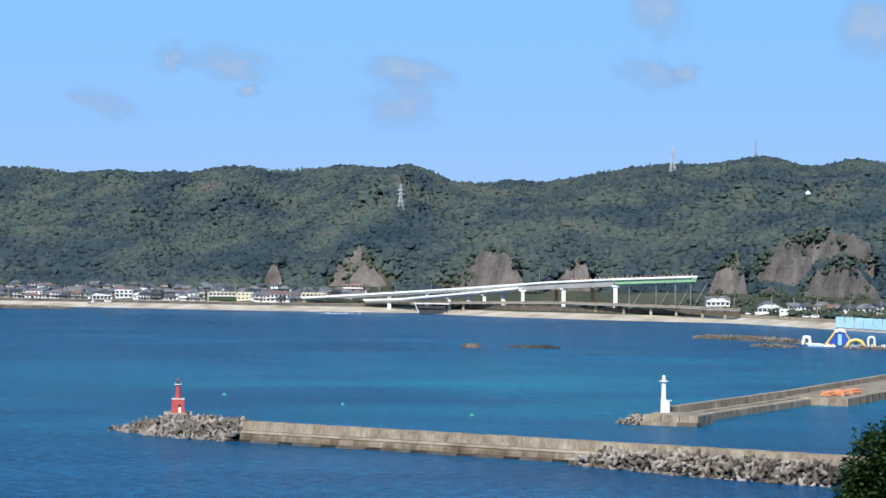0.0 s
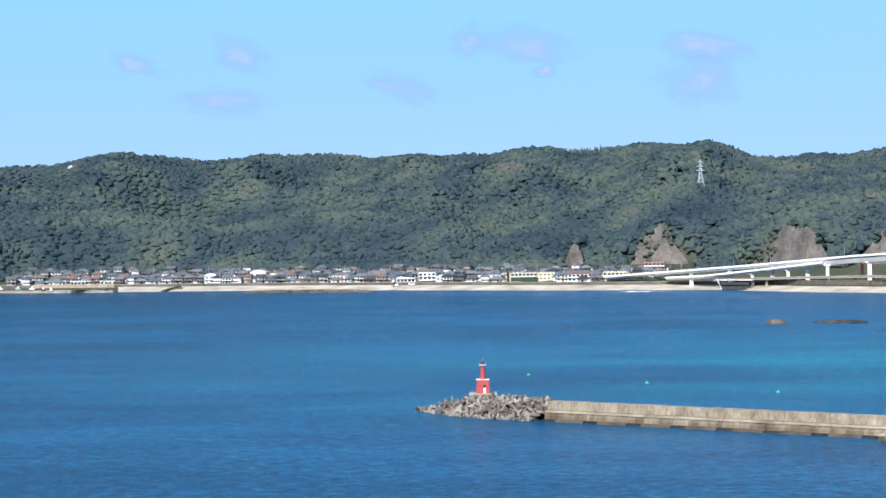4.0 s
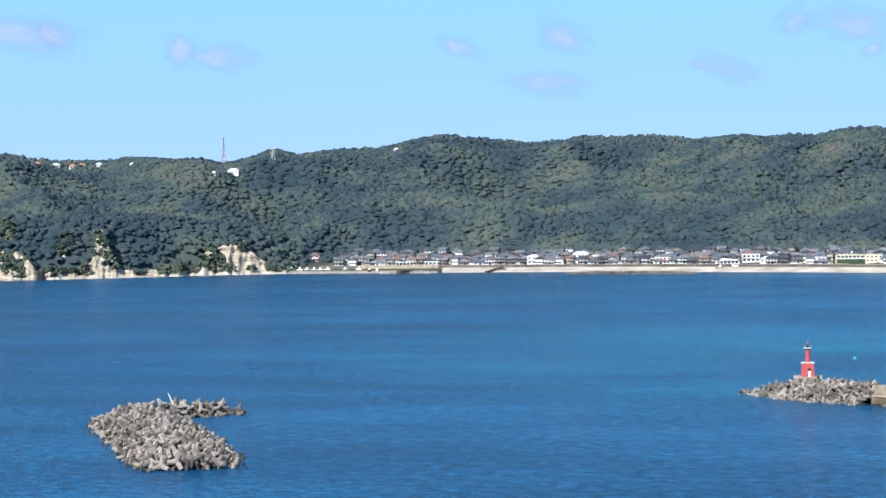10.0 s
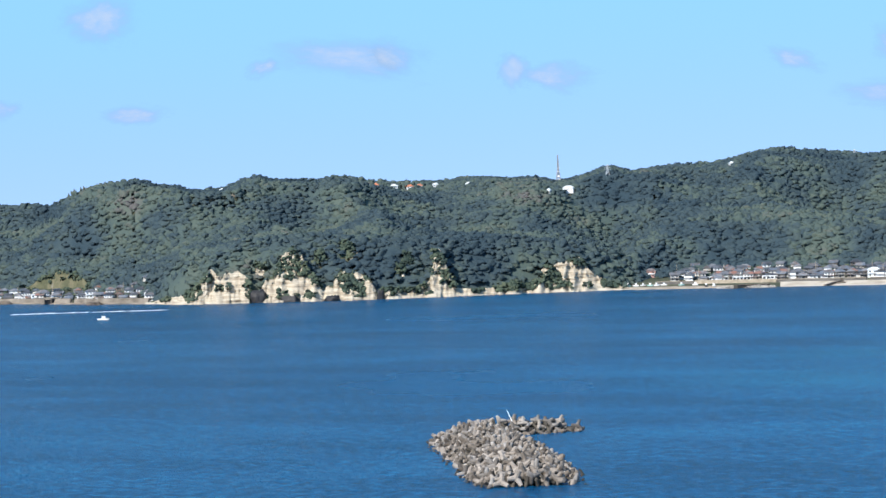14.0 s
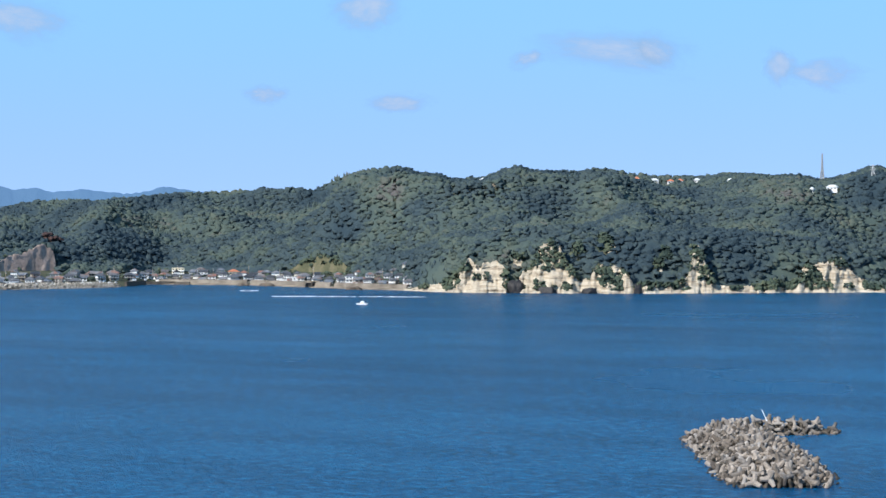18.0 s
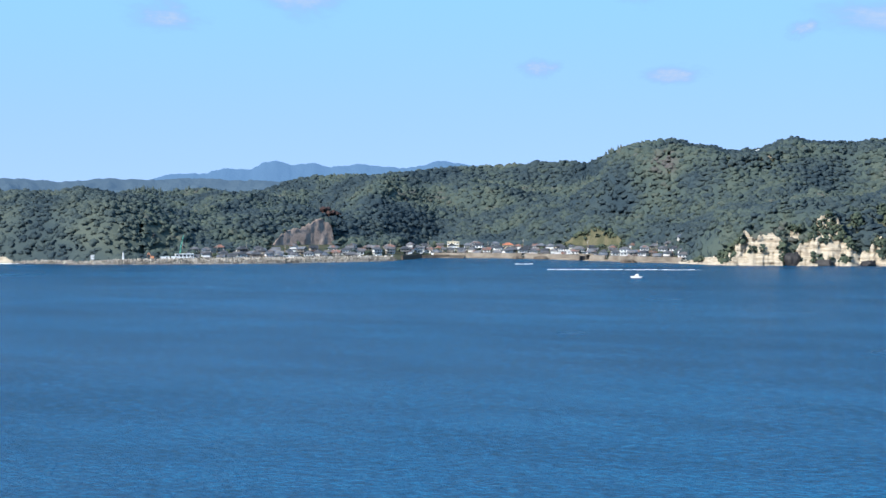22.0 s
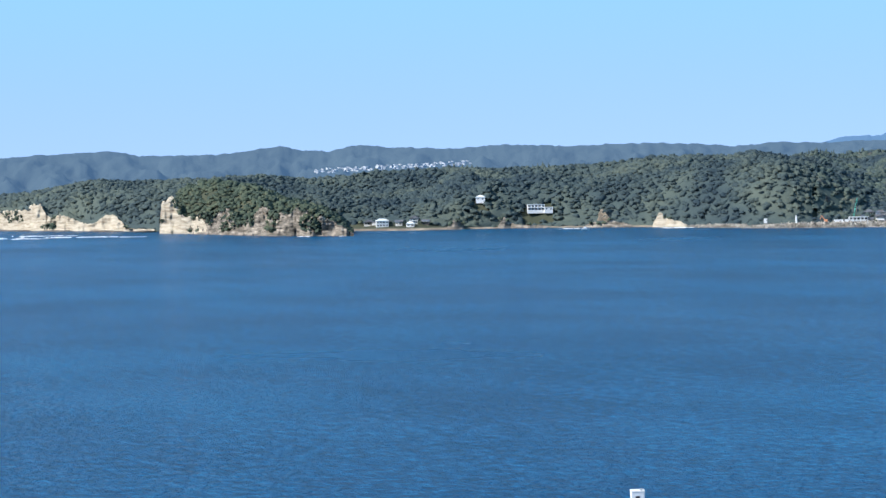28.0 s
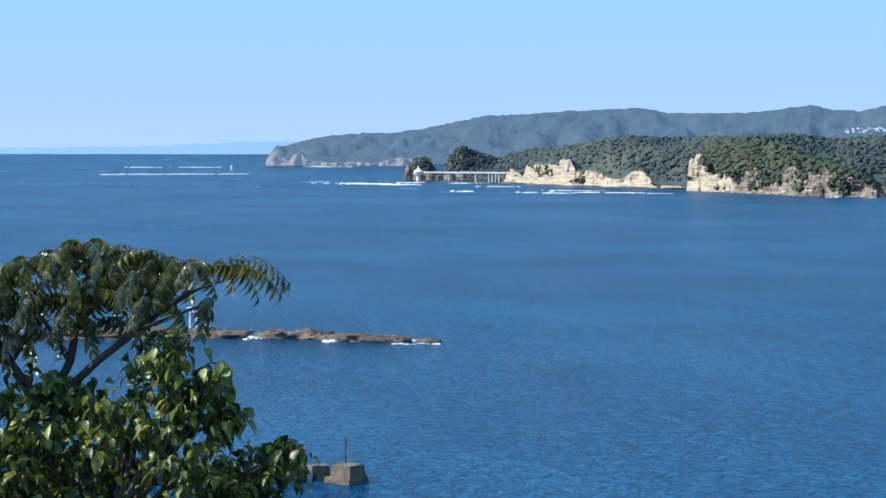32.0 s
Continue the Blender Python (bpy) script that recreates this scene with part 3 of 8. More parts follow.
def sow(az0, az1, rng, keep, step, size, near):
    """Places and sizes of crowns on an uneven close grid, those deep behind a nearer slope left out."""
    rmax = CREST_R(np.linspace(az0, az1, 40)).max() + 40
    rmin = SHORE(np.linspace(az0, az1, 40)).min()
    rings = np.arange(rmin, rmax, step * 0.87)
    a = np.concatenate([np.arange(az0, az1, math.degrees(step / q)) for q in rings])
    r = np.concatenate([np.full(len(np.arange(az0, az1, math.degrees(step / q))), q) for q in rings])
    a = a + rng.uniform(-0.6, 0.6, len(a)) * np.degrees(step / r)
    r = r + rng.uniform(-0.5, 0.5, len(a)) * step
    z = ground(a, r)
    ok = (r > SHORE(a) + FLAT(a) + near) & (r < CREST_R(a) + 25) & keep(a, r, z) & off_face(a, r)
    a, r, z = a[ok], r[ok], z[ok]
    s = rng.uniform(*size, len(a)) * (0.8 + 0.4 * value_noise(a * 3, r / 60))
    top = (z + 8.5 - EYE) / r
    slot = ((a - az0) / 0.08).astype(int)
    high = np.full(slot.max() + 3, -9.0)
    seen = np.zeros(len(a), bool)
    base = (z + 4.0 - EYE) / r
    for i in np.argsort(r):
        k = slot[i]
        seen[i] = top[i] > high[k] - 0.0006
        high[k] = max(high[k], base[i])
    a, r, z, s = a[seen], r[seen], z[seen], s[seen]
    return np.stack([r * np.sin(np.radians(a)), r * np.cos(np.radians(a)), z], -1), s


def forest(name, label, az0, az1, material, seed, keep, step=7.2, size=(3.0, 6.0), near=0.0):
    """Broad crowns with stands of conifers among them, joined into one mesh."""
    rng = np.random.default_rng(seed)
    undergrowth(az0, az1, material, near)
    p, s = sow(az0, az1, rng, keep, step, size, near)
    pine = value_noise(p[:, 0] / 90 + 9, p[:, 1] / 90 + 3) + 0.25 * rng.random(len(p)) > 1.02
    # tree tops level off into one canopy, lower along the rims of the wood
    a, r = np.degrees(np.arctan2(p[:, 0], p[:, 1])), np.hypot(p[:, 0], p[:, 1])
    rim = ~(off_face(a, r - 9) & open_ground(a, r - 9, 0))
    level = np.minimum(rng.normal(6.8, 0.7, len(p)), 2.6 + 0.3 * np.clip(r - SHORE(a) - FLAT(a) - near, 0, None)) - 3.4 * rim
    p[:, 2] += np.where(pine, 0.5 * s, level + 1.6 * fbm(p[:, 0] / 26, p[:, 1] / 26, 2) - 0.8 * s)
    v, f = scatter_crowns(p[~pine], s[~pine], seed)
    if pine.any():
        v2, f2 = scatter_crowns(p[pine], s[pine] * 0.8, seed + 1, SPIRES)
        v, f = np.concatenate([v, v2]), np.concatenate([f, f2 + len(v)])
    ob = new(name, mesh_from(name, v, f, material, True))
    return tagged(ob, label, "forest", kind="stuff")


# places on the slopes that stay free of trees: bearing range, distance range
CLEAR = []


def on_hill(az, el):
    """Distance and height where the line of sight at that bearing and height angle meets the slope."""
    r = np.arange(float(SHORE(az)) + float(FLAT(az)), 3300, 4.0)
    g = ground(np.full_like(r, az), r)
    hit = np.nonzero(g + 6 >= EYE + r * math.tan(radians(el)))[0]
    k = hit[0] if len(hit) else int(np.argmin(np.abs(r - crest(np.array([az]))[0][0])))
    return float(r[k]), float(g[k])


def clear(az, r, half, front=70, behind=10):
    CLEAR.append((az - half, az + half, r - front, r + behind))


def open_ground(a, r, z):
    ok = np.ones(np.shape(a), bool)
    for a0, a1, r0, r1 in CLEAR:
        inside = (a > a0) & (a < a1) & (r > r0) & (r < r1)
        ok &= ~(inside & (value_noise(a * 14, r / 9) > 0.22))
    return ok


# buildings that stand on the slopes: bearing, height angle, width, colour of roof
HILL_HOUSES = [(-21.83, 1.38, 12, "pale"), (-25.32, 1.58, 7, "pale"), (-25.75, 1.57, 6, "rust"), (-24.45, 1.57, 7, "pale"), (-22.35, 1.33, 4, "pale"),
               (-26.0, 1.55, 8, "rust"), (-26.42, 1.58, 9, "pale"), (-26.9, 1.62, 7, "rust"), (-30.9, 1.6, 8, "pale"), 
               (9.5, 1.66, 3.6, "pale"), (-17.55, 1.88, 7, "pale"), (-55.75, -0.36, 10, "pale")]
HILL_SITES = []
for b_az, b_el, width, tone in HILL_HOUSES:
    b_r, b_z = on_hill(b_az, b_el)
    HILL_SITES.append((b_az, b_r, b_z, width, tone))
    clear(b_az, b_r, math.degrees(width * 0.5 / b_r), 13, 8)
HOTEL_R, HOTEL_Z = on_hill(-54.25, -0.66)
clear(-54.2, HOTEL_R, 0.34, 18, 8)
# scars and fields: bearing, height angle, half width in degrees, depth
SCARS = [(-1.71, 1.70, 0.08, 45), (-5.85, 1.22, 0.13, 14), (-4.85, 1.25, 0.11, 13), (-4.4, 1.3, 0.14, 12), (-31.2, 1.5, 0.6, 13)]
for b_az, b_el, half, deep in SCARS:
    clear(b_az, on_hill(b_az, b_el)[0], half, deep, deep * 0.6)
M_dry = surface("dry_cut_ground", [(0.3, (0.085, 0.085, 0.06)), (0.55, (0.15, 0.135, 0.105)), (0.8, (0.24, 0.205, 0.165))], scale=0.08, rough=0.95, bump=0.5, bump_scale=0.5, bump_size=0.6, spec=0.1, fine=0.4)
for k, (b_az, b_el, half, deep) in enumerate(SCARS):
    b_r = on_hill(b_az, b_el)[0]
    aa, oo = np.meshgrid(np.linspace(b_az - half, b_az + half, 14), np.linspace(-deep * 0.8, deep * 0.5, 10))
    edge = 0.25 * half * fbm(aa * 9, oo * 0.1 + k, 2)
    rr_ = b_r + oo * (1 - 0.4 * np.abs((aa - b_az) / half) ** 2)
    zz_ = ground(aa, rr_) + 0.8
    az_ = np.radians(aa + edge)
    tagged(new("bare_patch", mesh_from("bare_patch", np.stack([rr_ * np.sin(az_), rr_ * np.cos(az_), zz_], -1).reshape(-1, 3), grid_faces(10, 14), M_dry, True)), "dry bare earth clearing on the wooded hill", "bare ground", kind="structure")

# pale outcrops that show through the trees on the bluff: bearing, height of foot and top, width in metres
OUTCROPS = []
for b_az, z0, z1, w in ((-28.42, 34, 43, 8), (-27.7, 43, 52, 10), (-27.52, 37, 43, 8), (-26.1, 33, 41, 6), (-26.3, 22, 31, 7), (-22.5, 17, 24, 9), (-30.0, 27, 35, 8)):
    line = np.arange(float(SHORE(b_az)) + 8, float(SHORE(b_az)) + 160, 1.0)
    up = np.nonzero(ground(np.full_like(line, b_az), line) > z0)[0]
    b_r = float(line[up[0] if len(up) else 40])
    OUTCROPS.append((b_az, b_r, z0, z1, w))
    clear(b_az, b_r, math.degrees(w * 0.45 / b_r), 9, 5)


forest("forest", "dense mixed green forest on the hills behind the town", -19.5, 14, M_leaf, 11, open_ground, 6.6, (2.6, 6.2), -22)
forest("forest", "dark green woods above the pale sea cliffs", -33.2, -19.5, M_leaf, 12, open_ground, 6.2, (2.4, 5.4), -6)
forest("forest", "green and rust-tinged woods behind the fishing hamlet", -47, -33.2, M_leaf, 13, open_ground, 6.6, (2.6, 6.2), -22)
forest("forest", "low dark evergreen woods along the far shore", -69.8, -47, M_leaf_dark, 14, open_ground, 6.3, (2.4, 5.4), -6)


# ---- cliffs and quarried faces ----
def cliff(name, label, tops, material, dist, lean=0.25, amp=3.0, ledge=1.2, seed=0, base=-1.5, step=1.6, category="cliff", depth=14, foot=0.0, green=0.0):
    """A rock face that follows a bearing range; tops: rows of (bearing, height); dist: distance of its foot by bearing."""
    prof = lerp_table(tops)
    lo, hi = min(t[0] for t in tops), max(t[0] for t in tops)
    n = max(8, int(radians(hi - lo) * float(dist((lo + hi) / 2)) / step))
    a = np.linspace(lo, hi, n)
    x = a * 35
    top = np.maximum(prof(a) * (1 + (0.16 if foot > 12 else 0.10) * fbm(x * 0.45 + seed, 0 * a + 3.3, 3)) + (2.5 if foot else 1.0) * fbm(x * 0.8 + seed, 0 * a + 9.7, 3) * np.clip(prof(a) / 8, 0, 1), base + 0.8)
    top = np.maximum(top + (0.30 if foot else 0.10) * prof(a) * fbm(x * 0.10 + seed * 1.7, 0 * a + 1.3, 3) * np.clip((a - lo) * (hi - a) * 60, 0, 1), base + 0.8)
    rows = max(6, int(max(t[1] for t in tops) / step))
    k = np.linspace(0, 1, rows)[:, None]
    z = base + (top[None] - base) * k
    xx = np.repeat(x[None], rows, 0)
    bulge = amp * fbm(xx * 0.16 + seed, z * 0.05, 4) * 2 + amp * 0.9 * (np.abs(fbm(xx * 0.35 + seed * 2, z * 0.02 + 4, 3)) - 0.25)
    bulge = bulge + 0.35 * amp * fbm(xx * 0.9 + seed, z * 0.16, 3) + 0.3 * amp * np.abs(fbm(xx * 0.6 + seed, z * 0.015 + 7, 2))
    strata = ledge * fbm(xx * 0.03 + 5, z * 0.33 + seed, 3)
    # steep gullies and broken blocks
    bulge = bulge + 0.9 * amp * np.abs(fbm(xx * 0.22 + seed * 3, z * 0.03 + 1, 2)) + 0.5 * amp * np.abs(fbm(xx * 1.3 + seed, z * 0.45, 2)) - 0.35 * amp
    r = dist(a)[None] + lean * z + foot * (1 - k) ** 3 * -1 + bulge + strata
    # a top that runs back into the hill
    r = np.concatenate([r, r[-1:] + depth * 0.4, r[-1:] + depth])
    z = np.concatenate([z, z[-1:] + 0.3, z[-1:] - 3])
    aa = np.radians(np.repeat(a[None], rows + 2, 0))
    v = np.stack([r * np.sin(aa), r * np.cos(aa), z], -1).reshape(-1, 3)
    ob = new(name, mesh_from(name, v, grid_faces(rows + 2, n), material, True))
    if green:
        rs = np.random.default_rng(int(seed * 10) + 3)
        zz, rrr = z[:rows], r[:rows]
        rim = np.clip((k - 0.72) / 0.28, 0, 1) * 0.2
        mask = (fbm(xx * 0.10 + seed + 31, zz * 0.07, 3) > 0.42 - green - rim) & (rs.random(zz.shape) < 0.2 + rim) & (zz > 3)
        p = np.stack([rrr[mask] * np.sin(aa[:rows][mask]), rrr[mask] * np.cos(aa[:rows][mask]), zz[mask]], -1)
        if len(p):
            p = np.repeat(p, 2, 0) + rs.normal(0, 1.2, (len(p) * 2, 3)) * np.array([1, 1, 0.7])
            sv, sf = scatter_crowns(p, rs.uniform(1.0, 3.0, len(p)), int(seed) + 5, FINE)
            tagged(new("shrubs", mesh_from("shrubs", sv, sf, M_shrub, True)), "green shrubs clinging to the rock face", "shrubs", kind="stuff")
    return tagged(ob, label, category, kind="structure")


cliff("cliff", "pale sandstone sea cliff with ledges and dark notches",
      SEA_CLIFF, M_cliff, lambda a: SHORE(a) - 4 + 14 * np.exp(-((a + 30.15) / 0.13) ** 2) + 12 * np.exp(-((a + 26.9) / 0.12) ** 2) + 12 * np.exp(-((a + 23.05) / 0.12) ** 2) + 8 * np.exp(-((a + 28.3) / 0.14) ** 2),
      lean=0.6, foot=14, amp=5.0, ledge=3.0, green=0.30, step=1.1)

for k, (a, r, z0, z1, w) in enumerate(OUTCROPS):
    half = math.degrees(w / 2 / r)
    cliff("outcrop", "pale sandstone outcrop showing through the trees", [(a - half, z0 + 1), (a - half * 0.85, z1 - 2 - k % 3), (a - half * 0.2, z1), (a + half * 0.2, z1 - 1 - k % 4), (a + half * 0.75, z1 - 1), (a + half, z0 + 1)], M_cliff,
          lambda b, r=r, z0=z0: 0 * np.asarray(b) + r - 4 - 0.5 * z0, lean=0.5, amp=2.0, ledge=1.6, seed=51.0 + k, base=z0 - 5, step=0.8, depth=5, green=0.34)

# ---- the near concrete: harbour arms ----
def tetrapod_mesh():
    bm = bmesh.new()
    d = [Vector((0, 0, 1))] + [Vector((math.cos(t) * 0.943, math.sin(t) * 0.943, -0.333)) for t in (0.3, 2.394, 4.489)]
    for v in d:
        rod((0, 0, 0), v * 0.98, 0.36, bm, 8, 0.21)
    return finish(bm, "tetrapod", M_armour)


TETRA = tetrapod_mesh()


def plain_block():
    """The same armour block with five-sided legs, for the joined layers."""
    v, f, start = [], [], 0
    for d in [Vector((0, 0, 1))] + [Vector((math.cos(t) * 0.943, math.sin(t) * 0.943, -0.333)) for t in (0.3, 2.394, 4.489)]:
        m = np.array(d.to_track_quat("Z", "Y").to_matrix())
        ring = np.array([(math.cos(k * 1.2566), math.sin(k * 1.2566), 0) for k in range(5)])
        v.append(np.concatenate([ring * 0.36, ring * 0.21 + [0, 0, 0.98], [[0, 0, 0.98]]]) @ m.T)
        f.append(np.array([t for k in range(5) for t in ((k, (k + 1) % 5, 5 + (k + 1) % 5), (k, 5 + (k + 1) % 5, 5 + k), (5 + k, 5 + (k + 1) % 5, 10))]) + start)
        start += 11
    return np.concatenate(v), np.concatenate(f)


PLAIN = plain_block()


def armour(parent, places, size, rng):
    """Single tetrapods, each its own piece, thrown at random."""
    for p in places:
        ob = new("tetrapod", TETRA)
        ob.parent = parent
        s = size * rng.uniform(0.9, 1.12)
        ob.matrix_basis = Matrix.LocRotScale(Vector(p), Euler((rng.uniform(-1, 1) * 2.6, rng.uniform(-1, 1) * 2.6, rng.uniform(0, 6.28))), (s, s, s))


def heap(line, rng, spacing):
    """Places for armour along a line of (x, y, half width, crest height)."""
    out = []
    for (p, hw, ch), (q, hw2, ch2) in zip(line, line[1:]):
        p, q = Vector((p.x, p.y, 0)), Vector((q.x, q.y, 0))
        n = max(1, int((q - p).length / spacing))
        side = (q - p).normalized().cross(Vector((0, 0, 1)))
        for i in range(n):
            f = (i + rng.uniform(-0.2, 0.2)) / n
            c, w, h = p.lerp(q, f), hw + (hw2 - hw) * f, ch + (ch2 - ch) * f
            m = max(1, int(round(2 * w / spacing)))
            for j in range(m + 1):
                g = -1 + 2 * j / m
                for_h = h * (1 - abs(g) ** 1.6)
                out.append(c + side * (g * w + rng.uniform(-0.25, 0.25) * spacing) + Vector((0, 0, for_h - 0.3 + rng.uniform(-0.3, 0.5))))
    return out


def prism(line, profile, material, name):
    """A mesh swept along a line of points; profile: rows of (sideways, height) drawn counter-clockwise."""
    bm = bmesh.new()
    rings = []
    for i, p in enumerate(line):
        d = (line[min(i + 1, len(line) - 1)] - line[max(i - 1, 0)])
        side = Vector((d.y, -d.x, 0)).normalized()
        rings.append([bm.verts.new(p + side * s + Vector((0, 0, h))) for s, h in profile])
    m = len(profile)
    for a, b in zip(rings, rings[1:]):
        for k in range(m):
            bm.faces.new((a[k], a[(k + 1) % m], b[(k + 1) % m], b[k]))
    bm.faces.new(rings[0][::-1])
    bm.faces.new(rings[-1])
    return finish(bm, name, material)


# harbour arm with the red beacon
rng = random.Random(5)
arm = thing("breakwater", "long weathered concrete breakwater with a tall sea wall", "breakwater", kind="structure")
A0, A1 = Vector((-48, 537, 0)), Vector((95, 451, 0))
steps = [A0.lerp(A1, k / 16) for k in range(17)]
part("core", prism(steps, [(-6, -3), (1.0, -3), (1.0, 4.5), (-1.4, 4.5), (-1.4, 3.6), (-6, 3.4)], M_conc, "core"), None, arm)
M_weather = surface("weathered_wall_concrete", [(0.2, (0.125, 0.097, 0.069)), (0.42, (0.229, 0.184, 0.133)), (0.62, (0.322, 0.272, 0.202)), (0.85, (0.437, 0.373, 0.288))], scale=0.4, rough=0.88, bump=0.5, bump_scale=1.6, bump_size=0.12, stretch=(1, 1, 0.45), random="object", amount=0.08, spec=0.2, fine=0.45)
WALL_STAIN = surface("stained_concrete", [(0.2, (0.078, 0.058, 0.039)), (0.45, (0.146, 0.112, 0.077)), (0.62, (0.218, 0.175, 0.125)), (0.85, (0.343, 0.281, 0.206))], scale=0.35, rough=0.85, bump=0.5, bump_scale=1.5, bump_size=0.12, stretch=(1, 1, 0.35), random="object", amount=0.25, spec=0.2, fine=0.4)
M_weed = surface("weed_grown_concrete", [(0.3, (0.014, 0.012, 0.009)), (0.6, (0.036, 0.030, 0.022)), (0.85, (0.075, 0.062, 0.046))], scale=0.5, rough=0.7, bump=0.6, bump_scale=3, bump_size=0.1, spec=0.3, fine=0.4)
# cast panels with open joints: upper wall, worn ledge, stained lower courses
for k in range(40):
    p, q = A0.lerp(A1, (k + 0.006) / 40), A0.lerp(A1, (k + 0.994) / 40)
    dz = 0.02 * ((k * 7) % 5 - 2)
    part("wall_panel", prism([p, q], [(0.9, 2.75), (1.7, 2.75), (1.5, 4.86 + dz), (-1.45, 4.86 + dz), (-1.45, 4.4), (0.9, 4.4)], M_weather, "wall_panel"), None, arm)
    part("ledge", prism([p, q], [(0.9, 2.1), (2.6 + 0.1 * dz, 2.1), (2.5 + 0.1 * dz, 2.6 + dz), (0.9, 2.74)], M_conc, "ledge"), None, arm)
    part("lower_course", prism([p, q], [(0.9, -3), (3.1 + dz, -3), (2.9 + dz, 1.4 + dz), (2.3, 2.08), (0.9, 2.08)], WALL_STAIN, "lower_course"), None, arm)
    part("weed_band", prism([p, q], [(2.7, -1), (3.5 + 0.5 * dz, -1), (3.35 + 0.5 * dz, 0.5 + 2 * dz), (2.7, 0.62 + 2 * dz)], M_weed, "weed_band"), None, arm, "dark weed-grown tidal band" if k == 0 else "")
    if k % 3:
        part("footing_block", prism([p, q], [(2.8, -3), (4.4 + dz, -3), (4.3, 0.45 + dz), (2.9, 0.7)], M_conc_wet, "footing_block"), None, arm)
mound = thing("tetrapod_mound", "heaped grey concrete tetrapods round the breakwater head", "tetrapods")
line = [(at(-8.5, 573), 2, 0.4), (at(-7.9, 570), 6, 2.0), (at(-7.0, 565), 11, 3.8), (at(-6.1, 556), 12, 4.2), (at(-5.3, 547), 10, 4.2), (at(-4.95, 538), 7, 3.4)]
armour(mound, heap(line, rng, 2.3), 1.4, rng)
bank = thing("tetrapod_bank", "bank of concrete tetrapods along the breakwater wall", "tetrapods")
line = [(at(3.5, 484), 2, 0.8), (at(4.2, 483), 5, 3.0), (at(7, 468), 7, 3.8), (at(10.6, 452), 7, 3.8)]
armour(bank, heap(line, rng, 2.3), 1.55, rng)

def bed(parent, places, size, seed, material, name="lower_block"):
    """The lower layer of a heap, joined into one part."""
    r = random.Random(seed)
    sv, tris = PLAIN
    verts = [sv @ np.array(Euler((r.uniform(-2.6, 2.6), r.uniform(-2.6, 2.6), r.uniform(0, 6.28))).to_matrix()).T * size + np.array(p) for p in places]
    faces = [tris + k * len(sv) for k in range(len(places))]
    return tagged(part(name, mesh_from(name, np.concatenate(verts), np.concatenate(faces), material), None, parent), kind="stuff")


# lower blocks: wet at the foot, darkened for the shade in the gaps
M_bed = surface("wet_shaded_armour", [(0.2, (0.022, 0.019, 0.015)), (0.5, (0.055, 0.047, 0.037)), (0.8, (0.12, 0.103, 0.082))], scale=0.2, rough=0.75, bump=0.4, bump_scale=2, bump_size=0.1, random="island", amount=0.4, spec=0.3)

M_bed_dry = surface("dry_armour", [(0.2, (0.052, 0.044, 0.039)), (0.45, (0.142, 0.126, 0.111)), (0.75, (0.342, 0.313, 0.284))], scale=0.18, rough=0.9, bump=0.4, bump_scale=2, bump_size=0.1, random="island", amount=0.4, spec=0.2)

# tetrapod island
isle = thing("tetrapod_island", "island breakwater of heaped concrete tetrapods", "tetrapods")
main = [(at(-23.05, 412), 8, 1.8), (at(-23.25, 426), 10, 3.2), (at(-23.75, 465), 10.5, 3.8), (at(-24.35, 503), 10.5, 3.6), (at(-24.65, 522), 7, 2.8)]
spit = [(at(-24.5, 528), 5, 2.8), (at(-23.2, 528), 5.5, 3.2), (at(-22.2, 531), 4.5, 2.6), (at(-21.5, 531), 2, 0.5)]
pts = heap(main, rng, 2.45) + heap(spit, rng, 2.45)
rng.shuffle(pts)
low = [p + Vector((0, 0, -1.0)) for p in heap([(p, w + 1.4, h) for p, w, h in main], rng, 2.0) + heap([(p, w + 1.2, h) for p, w, h in spit], rng, 2.0)]
armour(isle, pts[:300], 1.7, rng)
bed(isle, pts[300:], 1.7, 3, M_bed_dry)
bed(isle, low, 1.4, 4, M_bed)
stick = part("driftwood_pole", rod((0, 0, 0), (-1.4, 0.2, 2.7), 0.13, None, 8, 0.07), M_white, isle, "pale leaning driftwood pole")
stick.matrix_basis = Matrix.Translation(at(-23.5, 524, 3.2))
bed(mound, [p + Vector((0, 0, -0.9)) for p in heap([(at(-8.5, 573), 3, 0.4), (at(-7.9, 570), 7, 2.0), (at(-7.0, 565), 12, 3.8), (at(-6.1, 556), 13, 4.2), (at(-5.3, 547), 11, 4.2), (at(-4.95, 538), 8, 3.4)], rng, 1.7)], 1.5, 5, M_bed_dry)
bed(bank, [p + Vector((0, 0, -0.9)) for p in heap([(at(3.5, 484), 3, 0.4), (at(4.2, 483), 6, 2.6), (at(7, 468), 8, 3.8), (at(10.6, 452), 8, 3.8)], rng, 2.0)], 1.4, 6, M_bed)

# wet blocks at the waterline of the breakwater head and the island
bed(mound, [p + Vector((0, 0, -1.9)) for p in heap([(at(-8.6, 573), 4, 1.6), (at(-7.9, 569), 9, 2.0), (at(-7.0, 564), 14, 2.2), (at(-6.1, 555), 15, 2.2), (at(-5.3, 546), 13, 2.2), (at(-4.9, 537), 9, 2.0)], rng, 1.8)], 1.5, 7, M_weed, "wet_block")
bed(isle, [p + Vector((0, 0, -0.9)) for p in heap([(p, w + 1.8, 1.2) for p, w, h in main], rng, 1.9) + heap([(p, w + 1.2, 0.9) for p, w, h in spit], rng, 1.9)], 1.3, 8, M_weed, "wet_block")

# ---- quarried faces behind the town ----
def behind(extra):
    return lambda a: SHORE(a) + extra


